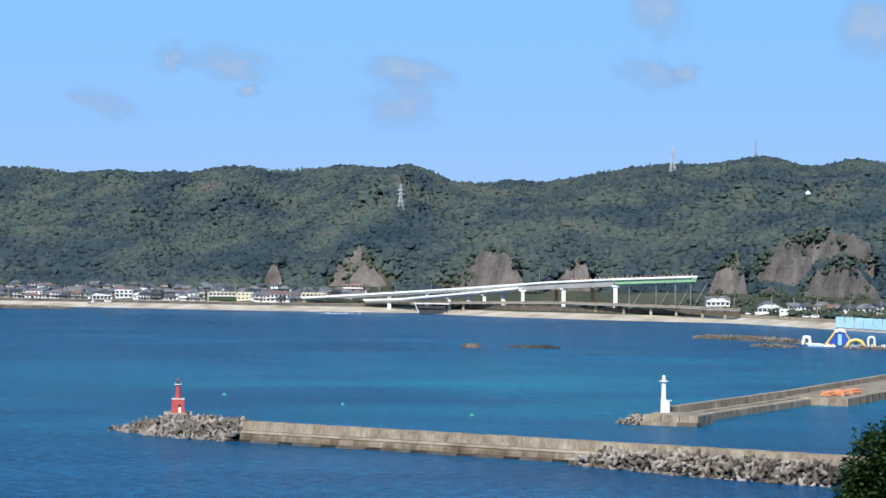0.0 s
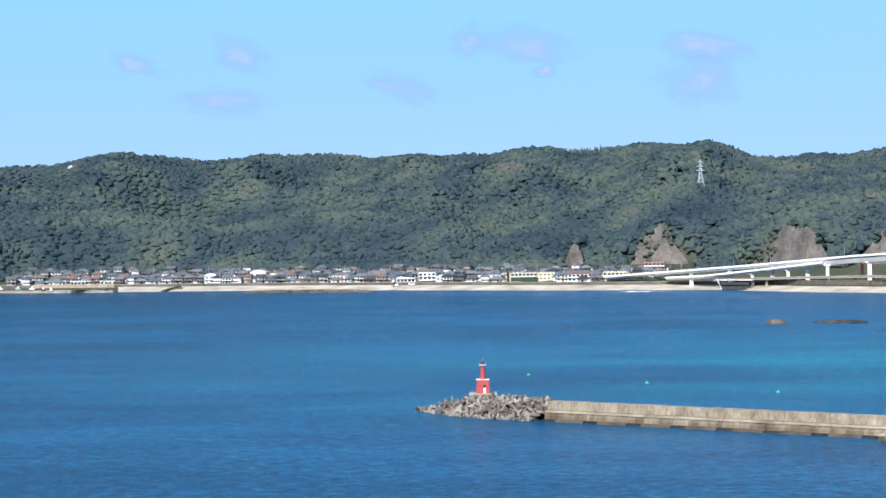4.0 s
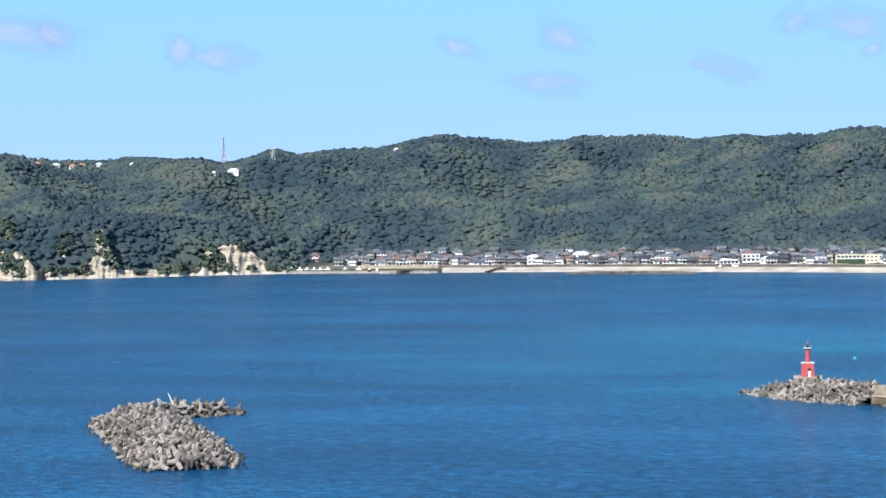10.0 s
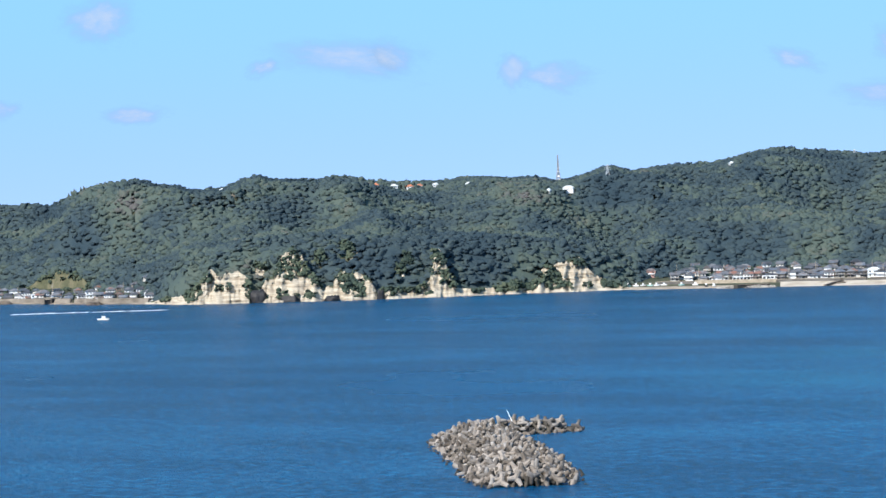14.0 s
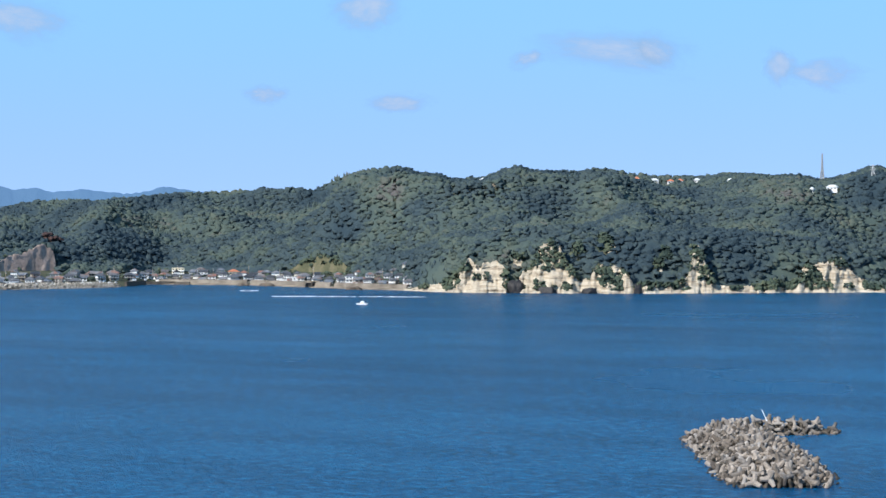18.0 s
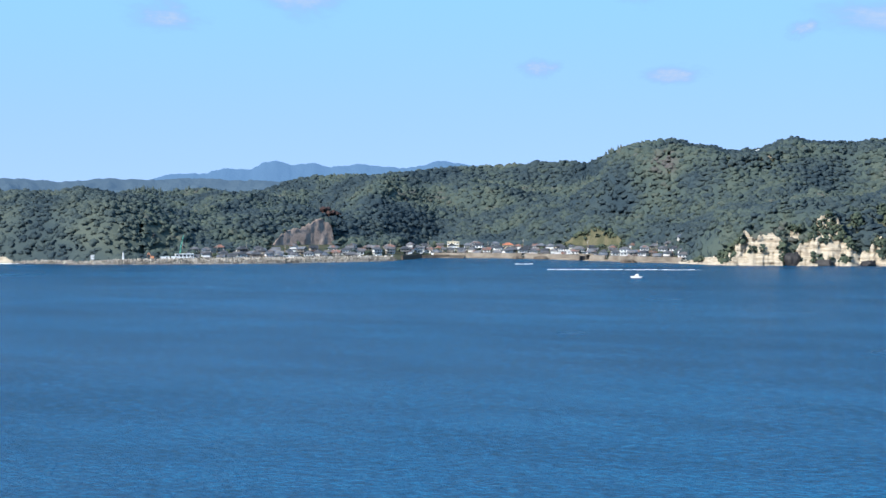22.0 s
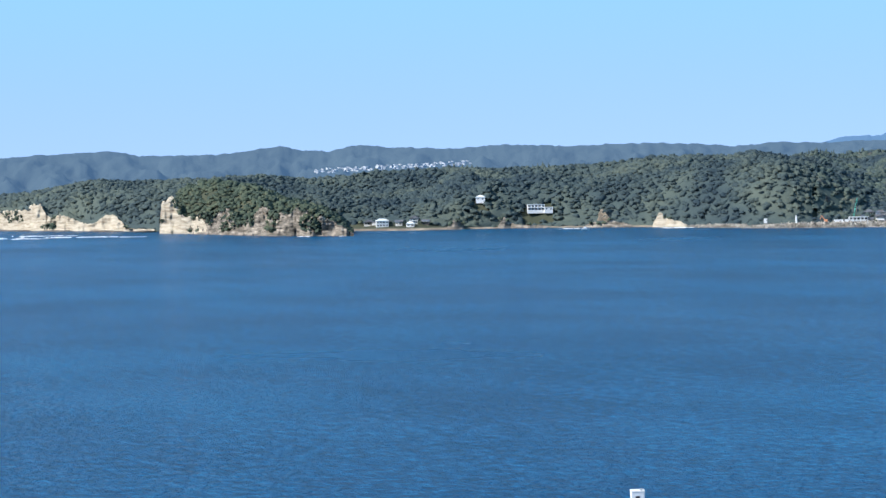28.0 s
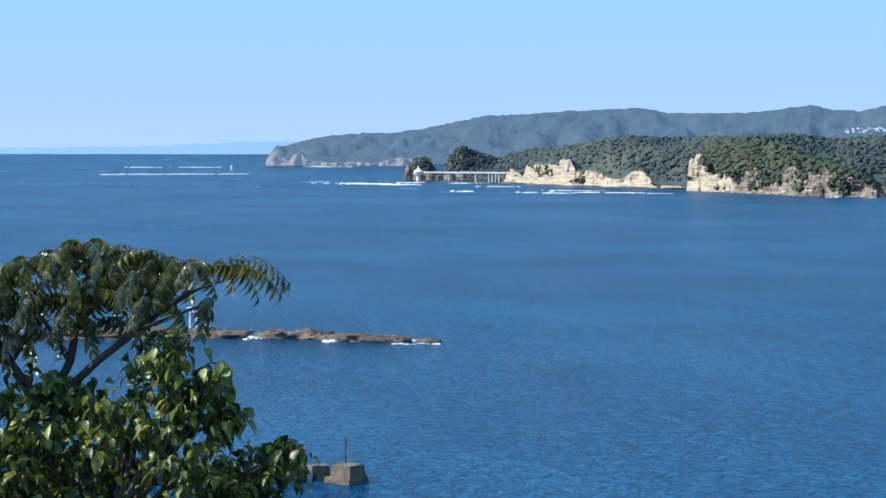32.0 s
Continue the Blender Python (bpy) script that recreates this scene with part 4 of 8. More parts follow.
M_grass_slope = surface("dry_grass_slope", [(0.25, (0.055, 0.065, 0.040)), (0.5, (0.105, 0.105, 0.062)), (0.8, (0.19, 0.165, 0.11))], scale=0.06, rough=0.95, bump=0.6, bump_scale=0.5, bump_size=0.6, spec=0.1, fine=0.5)
for k, (label, tops, extra) in enumerate(QUARRIES):
    cliff("rock_face", label, tops, M_quarry_brightened if k == 7 else M_quarry if k < 8 else M_grass_slope, behind(extra), lean=0.45, amp=1.3, ledge=0.5, seed=k * 7.7, base=20 if k == 6 else 4, category="rock face", depth=20, green=(0.18 if k in (5, 6) else 0.07) if k < 8 else 0.12)

# ---- beaches, sea walls, hard edges ----
def strip(name, label, az0, az1, inner, outer, lift, material, category, rows=8):
    a = np.arange(az0, az1 + 0.01, 0.1)
    off = np.linspace(inner, outer, rows)[:, None]
    aa = np.repeat(a[None], rows, 0)
    r = SHORE(a)[None] + off + 2.5 * fbm(aa * 1.7, off * 0.05, 3) * (off < outer - 6)
    z = ground(aa, SHORE(a)[None] + off) + lift
    v = np.stack([r * np.sin(np.radians(aa)), r * np.cos(np.radians(aa)), z], -1).reshape(-1, 3)
    return tagged(new(name, mesh_from(name, v, grid_faces(rows, len(a)), material, True)), label, category, kind="structure")


strip("beach", "pale sandy beach below the sea wall", -16.4, 14, -10, 33.5, 0.35, M_sand, "beach")
strip("beach", "narrow shore of gravel and brown rock", -40, -32.6, -10, 14, 0.4, M_cliff_dark, "shore")
strip("shore", "rock shelf at the foot of the woods", -60, -46.5, -16, 13, 1.0, M_cliff_dark, "shore")
strip("shore", "pale rock shelf below the cliffs", -33, -20.0, -14, 12, 0.7, M_cliff, "shore")


strip("tidal_rock", "dark wet tidal rock at the waterline", -33.2, -19.8, -20, -12, 1.6, M_reef, "shore", 4)
strip("tidal_rock", "dark wet tidal rock below the woods", -60, -46.5, -22, -14, 1.8, M_reef, "shore", 4)


def shore_line(az0, az1, off, z, n=None):
    n = n or max(2, int(abs(az1 - az0) / 0.4) + 1)
    return [at(a, float(SHORE(a)) + off, z) for a in np.linspace(az0, az1, n)]


M_town_wall = surface("grey_wall_concrete", [(0.2, (0.05, 0.046, 0.042)), (0.5, (0.105, 0.098, 0.09)), (0.8, (0.18, 0.168, 0.154))], scale=0.08, rough=0.9, bump=0.5, bump_scale=1.2, bump_size=0.15, spec=0.15, fine=0.5)
wall_town = thing("sea_wall_town", "grey concrete sea wall along the beach road", "sea wall", kind="structure")
for az0, az1 in ((-19.6, -14.2), (-14.1, -9.2), (-9.1, -4.6), (-4.5, -0.6)):
    part("wall_panel", prism(shore_line(az0, az1, 35, 0), [(-0.9, 1.5), (1.4, 1.5), (0.5, 6.3), (-0.9, 6.3)], M_town_wall, "wall_panel"), None, wall_town)
    part("coping", prism(shore_line(az0, az1, 35, 5.9), [(-1.1, 0), (0.8, 0), (0.8, 0.35), (-1.1, 0.35)], M_conc, "coping"), None, wall_town)
wall_east = thing("sea_wall_east", "low pale concrete sea wall above the beach", "sea wall", kind="structure")
part("wall_panel", prism(shore_line(7.8, 13.5, 35, 0), [(-0.9, 1.5), (1.0, 1.5), (0.5, 5.8), (-0.9, 5.8)], M_conc, "wall_panel"), None, wall_east)
M_hamlet_wall = surface("brown_stained_concrete", [(0.2, (0.09, 0.075, 0.06)), (0.5, (0.19, 0.165, 0.135)), (0.8, (0.30, 0.265, 0.22))], scale=0.09, rough=0.9, bump=0.5, bump_scale=1.2, bump_size=0.15, spec=0.15, fine=0.5)
wall_hamlet = thing("sea_wall_hamlet", "brown stained concrete sea wall below the hamlet", "sea wall", kind="structure")
for az0, az1 in ((-39.4, -37.1), (-37.0, -34.9), (-34.8, -32.9)):
    part("wall_panel", prism(shore_line(az0, az1, 15, 0), [(-0.9, -1), (2.2, -1), (0.5, 5.4), (-0.9, 5.4)], M_hamlet_wall, "wall_panel"), None, wall_hamlet)


def rubble(name, label, line, size, seed, material=None):
    """A low bank of broken armour blocks, joined: line of (place, half width, height)."""
    r = random.Random(seed)
    sv, tris = PLAIN
    verts, faces, start = [], [], 0
    for p in heap(line, r, size * 1.15):
        m = Euler((r.uniform(-2.6, 2.6), r.uniform(-2.6, 2.6), r.uniform(0, 6.28))).to_matrix()
        verts.append(sv @ np.array(m).T * size + np.array(p))
        faces.append(tris + start)
        start += len(sv)
    ob = new(name, mesh_from(name, np.concatenate(verts), np.concatenate(faces), material or M_rubble))
    return tagged(ob, label, "breakwater", kind="stuff")


M_rubble = surface("rubble_concrete", [(0.2, (0.13, 0.115, 0.095)), (0.5, (0.33, 0.30, 0.255)), (0.8, (0.54, 0.50, 0.44))], scale=0.15, rough=0.9, bump=0.4, bump_scale=2, bump_size=0.1, random="island", amount=0.4, spec=0.2)
M_rubble_dark = surface("brown_rubble", [(0.2, (0.06, 0.052, 0.042)), (0.5, (0.14, 0.122, 0.10)), (0.8, (0.26, 0.23, 0.195))], scale=0.15, rough=0.9, bump=0.4, bump_scale=2, bump_size=0.1, random="island", amount=0.4, spec=0.2)
rubble("rubble_breakwater", "low detached breakwater of dark armour blocks off the beach", [(at(-13.1, 1838), 3, 1.0), (at(-12.5, 1832), 5, 2.0), (at(-10.4, 1808), 5, 2.0), (at(-9.7, 1800), 3, 0.8)], 1.4, 1, M_rubble_dark)
rubble("rubble_breakwater", "low rubble bank in shallow water near the water park", [(at(6.6, 1258), 2, 0.6), (at(7.0, 1255), 4, 2.0), (at(8.4, 1228), 4, 2.2), (at(9.3, 1205), 3, 1.6), (at(9.6, 1195), 2, 0.5)], 1.3, 2, M_rubble_dark)
rubble("rubble_breakwater", "small rubble bank beside the inflatables", [(at(8.1, 1152), 2, 0.6), (at(8.7, 1148), 3, 1.4), (at(9.3, 1140), 2, 0.5)], 1.2, 3, M_rubble_dark)
rubble("rubble_breakwater", "rubble bank below the water park", [(at(10.5, 1142), 2, 0.6), (at(11.2, 1136), 3, 1.4), (at(13, 1120), 3, 1.0)], 1.2, 4, M_rubble_dark)
rubble("armour_bank", "long bank of armour blocks along the fishing harbour", [(at(-48.9, 2112), 5, 1.5), (at(-47.5, 2098), 7, 4.5), (at(-45, 2100), 8, 5.0), (at(-43.3, 2105), 8, 5.0), (at(-41.2, 2165), 8, 4.6), (at(-40.5, 2200), 6, 3.5)], 1.8, 5)
rubble("armour_bank", "grey boulders along the foot of the wooded point", [(at(-50.3, 2180), 4, 1.5), (at(-49.6, 2160), 5, 3.0), (at(-48.8, 2130), 5, 3.0)], 1.6, 6)
rubble("armour_bank", "scattered rocks at the end of the beach", [(at(-18.0, 1950), 4, 1.0), (at(-17.2, 1945), 5, 2.0), (at(-16.5, 1942), 3, 0.8)], 1.4, 7)


def rock(name, label, place, size, seed, material=None, sub=3, parent=None):
    """A low weathered slab of rock that stands in the water."""
    bm = bmesh.new()
    bmesh.ops.create_icosphere(bm, subdivisions=sub, radius=1)
    for v in bm.verts:
        n1 = noise.noise(v.co * 1.3 + Vector((seed, 0, 0)))
        n2 = noise.noise(v.co * 3.5 + Vector((0, seed, 0)))
        n3 = noise.noise(v.co * 8.0 + Vector((seed, seed, 0)))
        k = 1 + 0.45 * n1 + 0.26 * n2 + 0.12 * n3
        z = max(-0.6, min(v.co.z * k, 0.7 + 0.4 * n2 + 0.22 * n3))
        v.co = Vector((v.co.x * k * size[0], v.co.y * k * size[1], z * size[2]))
    for f in bm.faces:
        f.smooth = True
    ob = part(name, bm, material or M_reef, parent, "" if parent else "")
    ob.matrix_basis = Matrix.Translation(place) @ Matrix.Rotation(seed, 4, "Z") if parent else Matrix.Translation(place)
    return ob if parent else tagged(ob, label, "rock")


M_shoal = surface("dark_shoal_rock", [(0.3, (0.016, 0.015, 0.015)), (0.55, (0.038, 0.035, 0.033)), (0.85, (0.12, 0.11, 0.10))], scale=0.3, rough=0.7, bump=0.9, bump_scale=1.0, bump_size=0.5, spec=0.4, fine=0.4)
rock("rock", "flat dark rock slab with a pale top standing in the bay", at(0.75, 1092, 0), (4.8, 3, 3.0), 1.2, M_reef)
for k, (a, r, w, h) in enumerate(((1.95, 1100, 5, 1.4), (2.3, 1098, 5.5, 2.0), (2.7, 1096, 5, 2.0), (2.98, 1094, 2.5, 1.2))):
    rock("rock", "low dark reef rock awash in the bay", at(a, r, 0), (w, 3, h), 2.2 + k, M_shoal)
for k, (a, r, w) in enumerate(((-7.2, 1872, 13), (-8.2, 1880, 9), (-14.9, 1958, 9), (-34.3, 2068, 8), (-36.6, 2238, 9), (-37.2, 2255, 7))):
    rock("rock", "dark rock at the edge of the beach", at(a, r, 0.6), (w, 6, 3.0), 3.3 + k)

# ---- houses ----
M_wall = surface("house_wall", [(0.04, (0.10, 0.085, 0.075)), (0.20, (0.24, 0.21, 0.18)), (0.36, (0.44, 0.41, 0.36)), (0.50, (0.66, 0.64, 0.60)), (0.66, (0.82, 0.82, 0.81))], scale=0.2, rough=0.8, bump=0.1, bump_scale=2, bump_size=0.05, random="object", amount=1.0, fine=0.1)
M_roof = surface("house_roof", [(0.06, (0.035, 0.037, 0.043)), (0.26, (0.070, 0.074, 0.084)), (0.44, (0.13, 0.135, 0.145)), (0.56, (0.085, 0.072, 0.066)), (0.68, (0.085, 0.11, 0.145)), (0.80, (0.19, 0.19, 0.195)), (0.93, (0.12, 0.09, 0.078)), (1.0, (0.22, 0.11, 0.08))],
                 scale=0.2, rough=0.55, bump=0.4, bump_scale=1.5, bump_size=0.1, random="object", amount=1.0, fine=0.12)
M_roof_rust = surface("rust_tile_roof", [(0.3, (0.42, 0.14, 0.07)), (0.7, (0.55, 0.22, 0.12))], scale=0.3, rough=0.7, bump=0.3, bump_scale=1.5, bump_size=0.1)
M_roof_pale = surface("pale_sheet_roof", [(0.3, (0.55, 0.58, 0.58)), (0.7, (0.72, 0.74, 0.73))], scale=0.3, rough=0.5, bump=0.1, bump_scale=1.5, bump_size=0.1)
M_cream = surface("cream_render", [(0.3, (0.66, 0.58, 0.42)), (0.7, (0.75, 0.68, 0.52))], scale=0.2, rough=0.8, bump=0.1, bump_scale=2, bump_size=0.05)
M_pink = surface("pink_render", [(0.3, (0.36, 0.20, 0.17)), (0.7, (0.44, 0.26, 0.22))], scale=0.2, rough=0.8, bump=0.1, bump_scale=2, bump_size=0.05)
M_green = surface("green_hedge", [(0.3, (0.020, 0.045, 0.02)), (0.7, (0.05, 0.085, 0.035))], scale=0.5, rough=0.8, bump=1.0, bump_scale=1.5, bump_size=0.5)


def roof_mesh(w, d, rise, hip, over, material):
    bm = bmesh.new()
    W, D, t = w / 2 + over, d / 2 + over, 0.28
    run = min(D, W * 0.7) if hip else -0.0
    low = [bm.verts.new((x, y, 0)) for x, y in ((-W, -D), (W, -D), (W, D), (-W, D))]
    up = [bm.verts.new((x, y, t)) for x, y in ((-W, -D), (W, -D), (W, D), (-W, D))]
    r0, r1 = bm.verts.new((-W + run, 0, rise + t)), bm.verts.new((W - run, 0, rise + t))
    for f in ((low[3], low[2], low[1], low[0]), (up[0], up[1], r1, r0), (up[2], up[3], r0, r1), (up[1], up[2], r1), (up[3], up[0], r0)):
        bm.faces.new(f)
    for k in range(4):
        bm.faces.new((low[k], low[(k + 1) % 4], up[(k + 1) % 4], up[k]))
    return finish(bm, "roof", material)


def pane_mesh(w, h):
    return finish(box((w, 0.12, h)), "window", M_glass)


PANES = {(w, h): pane_mesh(w, h) for w, h in ((1.7, 1.1), (1.0, 0.9), (2.4, 1.9))}
FRAME = finish(box((1.94, 0.08, 0.09)), "sill", M_white)


def house(kind, w, d, storeys, hip, roof_mat, wall_mat, annex):
    h = 2.6 * storeys + 0.2
    ob = thing("house", "", "house")
    part("wall", box((w, d, h + 1.5), (0, 0, h / 2 - 0.75), bevel=0.04), wall_mat, ob)
    roof = part("roof", roof_mesh(w, d, 0.9 + 0.24 * d, hip, 0.9, roof_mat), None, ob)
    roof.location = (0, 0, h)
    if storeys == 2:  # pent roof over the ground floor
        skirt = part("pent_roof", roof_mesh(w + 0.9, d + 1.4, 0.8, True, 0.6, roof_mat), None, ob)
        skirt.location = (0, 0, 2.45)
    if annex:
        part("annex", box((w * 0.45, d * 0.7, 2.8), (w * 0.62, -d * 0.2, 1.0), bevel=0.04), wall_mat, ob)
        lean = part("annex_roof", roof_mesh(w * 0.45, d * 0.7, 1.3, True, 0.5, roof_mat), None, ob)
        lean.location = (w * 0.62, -d * 0.2, 2.4)
    for s in range(storeys):
        xs = (-w * 0.3, w * 0.02, w * 0.31) if w > 8.5 else (-w * 0.24, w * 0.24)
        for k, x in enumerate(xs):
            size = (2.4, 1.9) if (s == 0 and k == 1) else (1.7, 1.1)
            win = part("window", PANES[size], None, ob)
            win.location = (x, -d / 2 - 0.03, 1.5 + 2.6 * s if size[1] < 1.5 else 1.25)
            if size[1] < 1.5:
                sill = part("sill", FRAME, None, win)
                sill.location = (0, -0.06, -0.62)
    return ob


HOUSE_LABELS = ["two-storey house with a dark tiled hip roof", "single-storey house with a grey tiled hip roof", "two-storey white house with a gabled roof",
                "low shed-like house with a sheet roof", "two-storey house with annex and tiled roof", "wide old farmhouse with a large hip roof"]
HOUSES = [house(0, 9, 7, 2, True, M_roof, M_wall, False), house(1, 10, 7.5, 1, True, M_roof, M_wall, True), house(2, 8, 7, 2, False, M_roof, M_wall, False),
          house(3, 7.5, 6, 1, False, M_roof, M_wall, False), house(4, 9.5, 7, 2, True, M_roof, M_wall, True), house(5, 13, 9, 1, True, M_roof, M_wall, False)]
for ob, label in zip(HOUSES, HOUSE_LABELS):
    tagged(ob, label + " in the town", "house", "houses of the shore town")
used = set()


def settle(az, r, turn, k, group="", label=""):
    z = float(ground(az, r)) - 0.1
    m = Matrix.Translation(at(az, r, z)) @ Matrix.Rotation(radians(-az + turn), 4, "Z") @ Matrix.Scale(0.98, 4)
    if k not in used:
        used.add(k)
        ob = HOUSES[k]
        ob.matrix_basis = m
    else:
        ob = copy_thing(HOUSES[k], m)
    return tagged(ob, label or HOUSE_LABELS[k] + (" in the hamlet" if group else " in the town"), "house", group or "houses of the shore town")


rng = random.Random(21)
RESERVED = [(-6.2, -5.0), (-3.8, -2.6), (-2.55, -1.7), (-8.6, -7.9)]
for row, (off, gap) in enumerate(((48, 0.30), (62, 0.29), (76, 0.30), (92, 0.33), (110, 0.42))):
    a = -19.4 + 0.1 * row
    while a < -2.4:
        a += gap * rng.uniform(0.8, 1.35)
        if any(p < a < q for p, q in RESERVED) and row < 2:
            continue
        settle(a, float(SHORE(a)) + off + rng.uniform(-5, 5), rng.choice((-22, -8, 5, 14, 80)) + rng.uniform(-8, 8), rng.choice((0, 0, 1, 2, 3, 4, 5, 1)))
for a, off, k in ((7.0, 80, 2), (7.35, 84, 0), (8.5, 78, 5), (9.15, 80, 3), (9.5, 82, 1), (9.9, 86, 5), (10.2, 80, 3), (10.6, 82, 1), (11.0, 86, 5), (11.4, 82, 2), (11.9, 84, 1), (12.5, 80, 0)):
    settle(a, float(SHORE(a)) + off, rng.uniform(-15, 15), k)
for row, (off, gap) in enumerate(((31, 0.31), (45, 0.33), (60, 0.36), (78, 0.45))):
    a = -46.4 + 0.12 * row
    while a < -33.2:
        a += gap * rng.uniform(0.8, 1.4)
        if -41.4 < a < -39.6 and row == 0:
            continue
        settle(a, float(SHORE(a)) + off + rng.uniform(-4, 4), rng.choice((-20, -5, 8, 16, 75)) + rng.uniform(-8, 8), rng.choice((0, 1, 2, 3, 4, 5, 3)), "houses of the fishing hamlet")
for a, off, k in ((-58.7, 40, 1), (-58.3, 48, 5), (-57.9, 38, 3), (-57.5, 52, 0), (-57.2, 40, 3), (-56.9, 46, 1)):
    settle(a, float(SHORE(a)) + off, rng.uniform(-15, 15), k, "houses of the cove", HOUSE_LABELS[k] + " in the wooded cove")


def gardens(label, az0, az1, near, far, count, seed):
    """Low trees and hedges between the houses."""
    rs = np.random.default_rng(seed)
    a, o = rs.uniform(az0, az1, count), rs.uniform(near, far, count)
    r = SHORE(a) + o
    size = rs.uniform(1.3, 2.9, count)
    p = np.stack([r * np.sin(np.radians(a)), r * np.cos(np.radians(a)), ground(a, r) + size * 0.7], -1)
    v, f = scatter_crowns(p, size, seed, SMALL)
    tagged(new("garden_trees", mesh_from("garden_trees", v, f, M_shrub, True)), label, "trees", kind="stuff")


gardens("small green garden trees between the town houses", -19.6, -1.6, 52, 130, 420, 51)
gardens("low green trees behind the beach road", 6.4, 13, 70, 150, 110, 52)
gardens("rank green bushes along the road bridge", 3.6, 12.5, 44, 66, 170, 55)
gardens("small green trees between the hamlet houses", -46.5, -33.3, 40, 105, 300, 53)
gardens("low trees round the houses of the cove", -59, -56.4, 36, 70, 60, 54)


def block(name, label, az, r, w, d, storeys, wall_mat, turn=0.0, z=None, flat=True, roof_mat=None, rail=True, sink=2.0):
    """A plain larger building with rows of windows."""
    h = 3.1 * storeys
    z = float(ground(az, r)) if z is None else z
    ob = thing(name, label, "building", m=Matrix.Translation(at(az, r, z)) @ Matrix.Rotation(radians(-az + turn), 4, "Z"))
    part("wall", box((w, d, h + sink), (0, 0, h / 2 - sink / 2), bevel=0.05), wall_mat, ob)
    if flat:
        part("roof_slab", box((w + 0.6, d + 0.6, 0.4), (0, 0, h + 0.22)), roof_mat or wall_mat, ob)
    else:
        roof = part("roof", roof_mesh(w, d, 2.2, True, 0.6, roof_mat or M_roof), None, ob)
        roof.location = (0, 0, h)
    n = max(2, int(w / 3.2))
    for s in range(storeys):
        for k in range(n):
            win = part("window", PANES[(2.4, 1.9) if w > 14 else (1.7, 1.1)], None, ob)
            win.location = ((k + 0.5) / n * w - w / 2, -d / 2 - 0.03, 1.6 + 3.1 * s)
        if rail and s:
            part("balcony", box((w, 0.9, 0.9), (0, -d / 2 - 0.48, 3.1 * s + 0.35)), M_white, ob)
    return ob


def B(a, off):
    return a, float(SHORE(a)) + off


block("apartment_house", "long cream two-storey building facing the beach", *B(-5.75, 58), 26, 10, 2, M_cream, 8)
block("apartment_house", "cream building wing with a flat roof", *B(-5.2, 60), 14, 10, 2, M_cream, 8, rail=False)
block("apartment_house", "cream flat-roofed two-storey building by the sea wall", *B(-3.4, 60), 20, 9, 2, M_cream, 5)
block("apartment_house", "dusky pink three-storey building below the rock face", *B(-2.35, 95), 17, 9, 3, M_pink, -6)
block("apartment_house", "white three-storey house with balconies", *B(-8.3, 62), 15, 10, 2, M_white, -10)
block("shop", "white sloping-roofed hall by the beach road", *B(-7.9, 55), 13, 9, 1, M_white, 6, flat=False, roof_mat=M_roof_pale)
block("shop", "white house with a pale roof in the town", *B(-12.75, 70), 14, 9, 2, M_white, -6, flat=False, roof_mat=M_roof_pale)
block("warehouse", "white boat shed beside the slipway", *B(-18.9, 62), 24, 9, 1, M_white, -6, rail=False)
block("warehouse", "pale sheet-metal shed by the slipway", *B(-18.0, 50), 18, 8, 1, M_roof_pale, 4, rail=False)
block("house_tall", "brown house with a veranda on the slope", *B(-19.75, 78), 9, 7, 2, M_pink, 0, flat=False)
block("villa", "bright white house with stepped gables", *B(7.2, 62), 17, 9, 2, M_white, 5, flat=False, roof_mat=M_roof_pale)
block("villa", "white single-storey house with a pale roof", *B(8.55, 62), 16, 9, 1, M_white, -5, flat=False, roof_mat=M_roof_pale)
block("villa", "white flat-roofed bungalow by the road", *B(9.05, 60), 14, 8, 1, M_white, 4)
block("warehouse", "white office shed behind the armour bank", *B(-45.95, 26), 18, 9, 2, M_white, 5, rail=False)
block("warehouse", "pale sheet-metal fishing shed", *B(-43.3, 30), 22, 9, 1, M_roof_pale, 3, rail=False)
block("shop", "white house at the hamlet's sea wall", *B(-35.75, 30), 13, 8, 2, M_white, 5)
block("shop", "cream house among the hamlet roofs", *B(-38.9, 60), 13, 8, 3, M_cream, -5)
block("hotel", "white terraced hotel in the shore woods", -54.3, HOTEL_R, 18, 10, 2, M_white, 4, z=HOTEL_Z + 2.5, roof_mat=M_roof_pale, sink=3)
block("hotel_wing", "white lower wing of the hotel", -53.97, HOTEL_R - 4, 9, 9, 1, M_white, 4, z=HOTEL_Z + 2.5, sink=3)
for k, (a, r, z, w, tone) in enumerate(HILL_SITES):
    block("hill_house", "white house with a rust-red roof among the trees" if tone == "rust" else "white building standing among the trees on the hill", a, r, w * 0.95, 6, 1,
          M_white, (-12, 6, 14, -5)[k % 4], z=z + 3.4, flat=False, roof_mat=M_roof_rust if tone == "rust" else M_roof_pale, rail=False, sink=3)
block("villa", "white house with a pale roof in the wooded cove", *B(-58.35, 34), 13, 8, 2, M_white, 5, flat=False, roof_mat=M_roof_pale, rail=False)
block("villa", "white cottage by the cove", *B(-57.6, 32), 8, 6, 1, M_white, -8, flat=False, roof_mat=M_roof_pale, rail=False)
hedge = thing("hedge", "clipped dark green hedge before the cream building", "hedge")
part("foliage", box((24, 2, 3), tuple(at(-5.75, float(SHORE(-5.75)) + 46, 8)), turn=5.75, bevel=0.4), M_green, hedge)


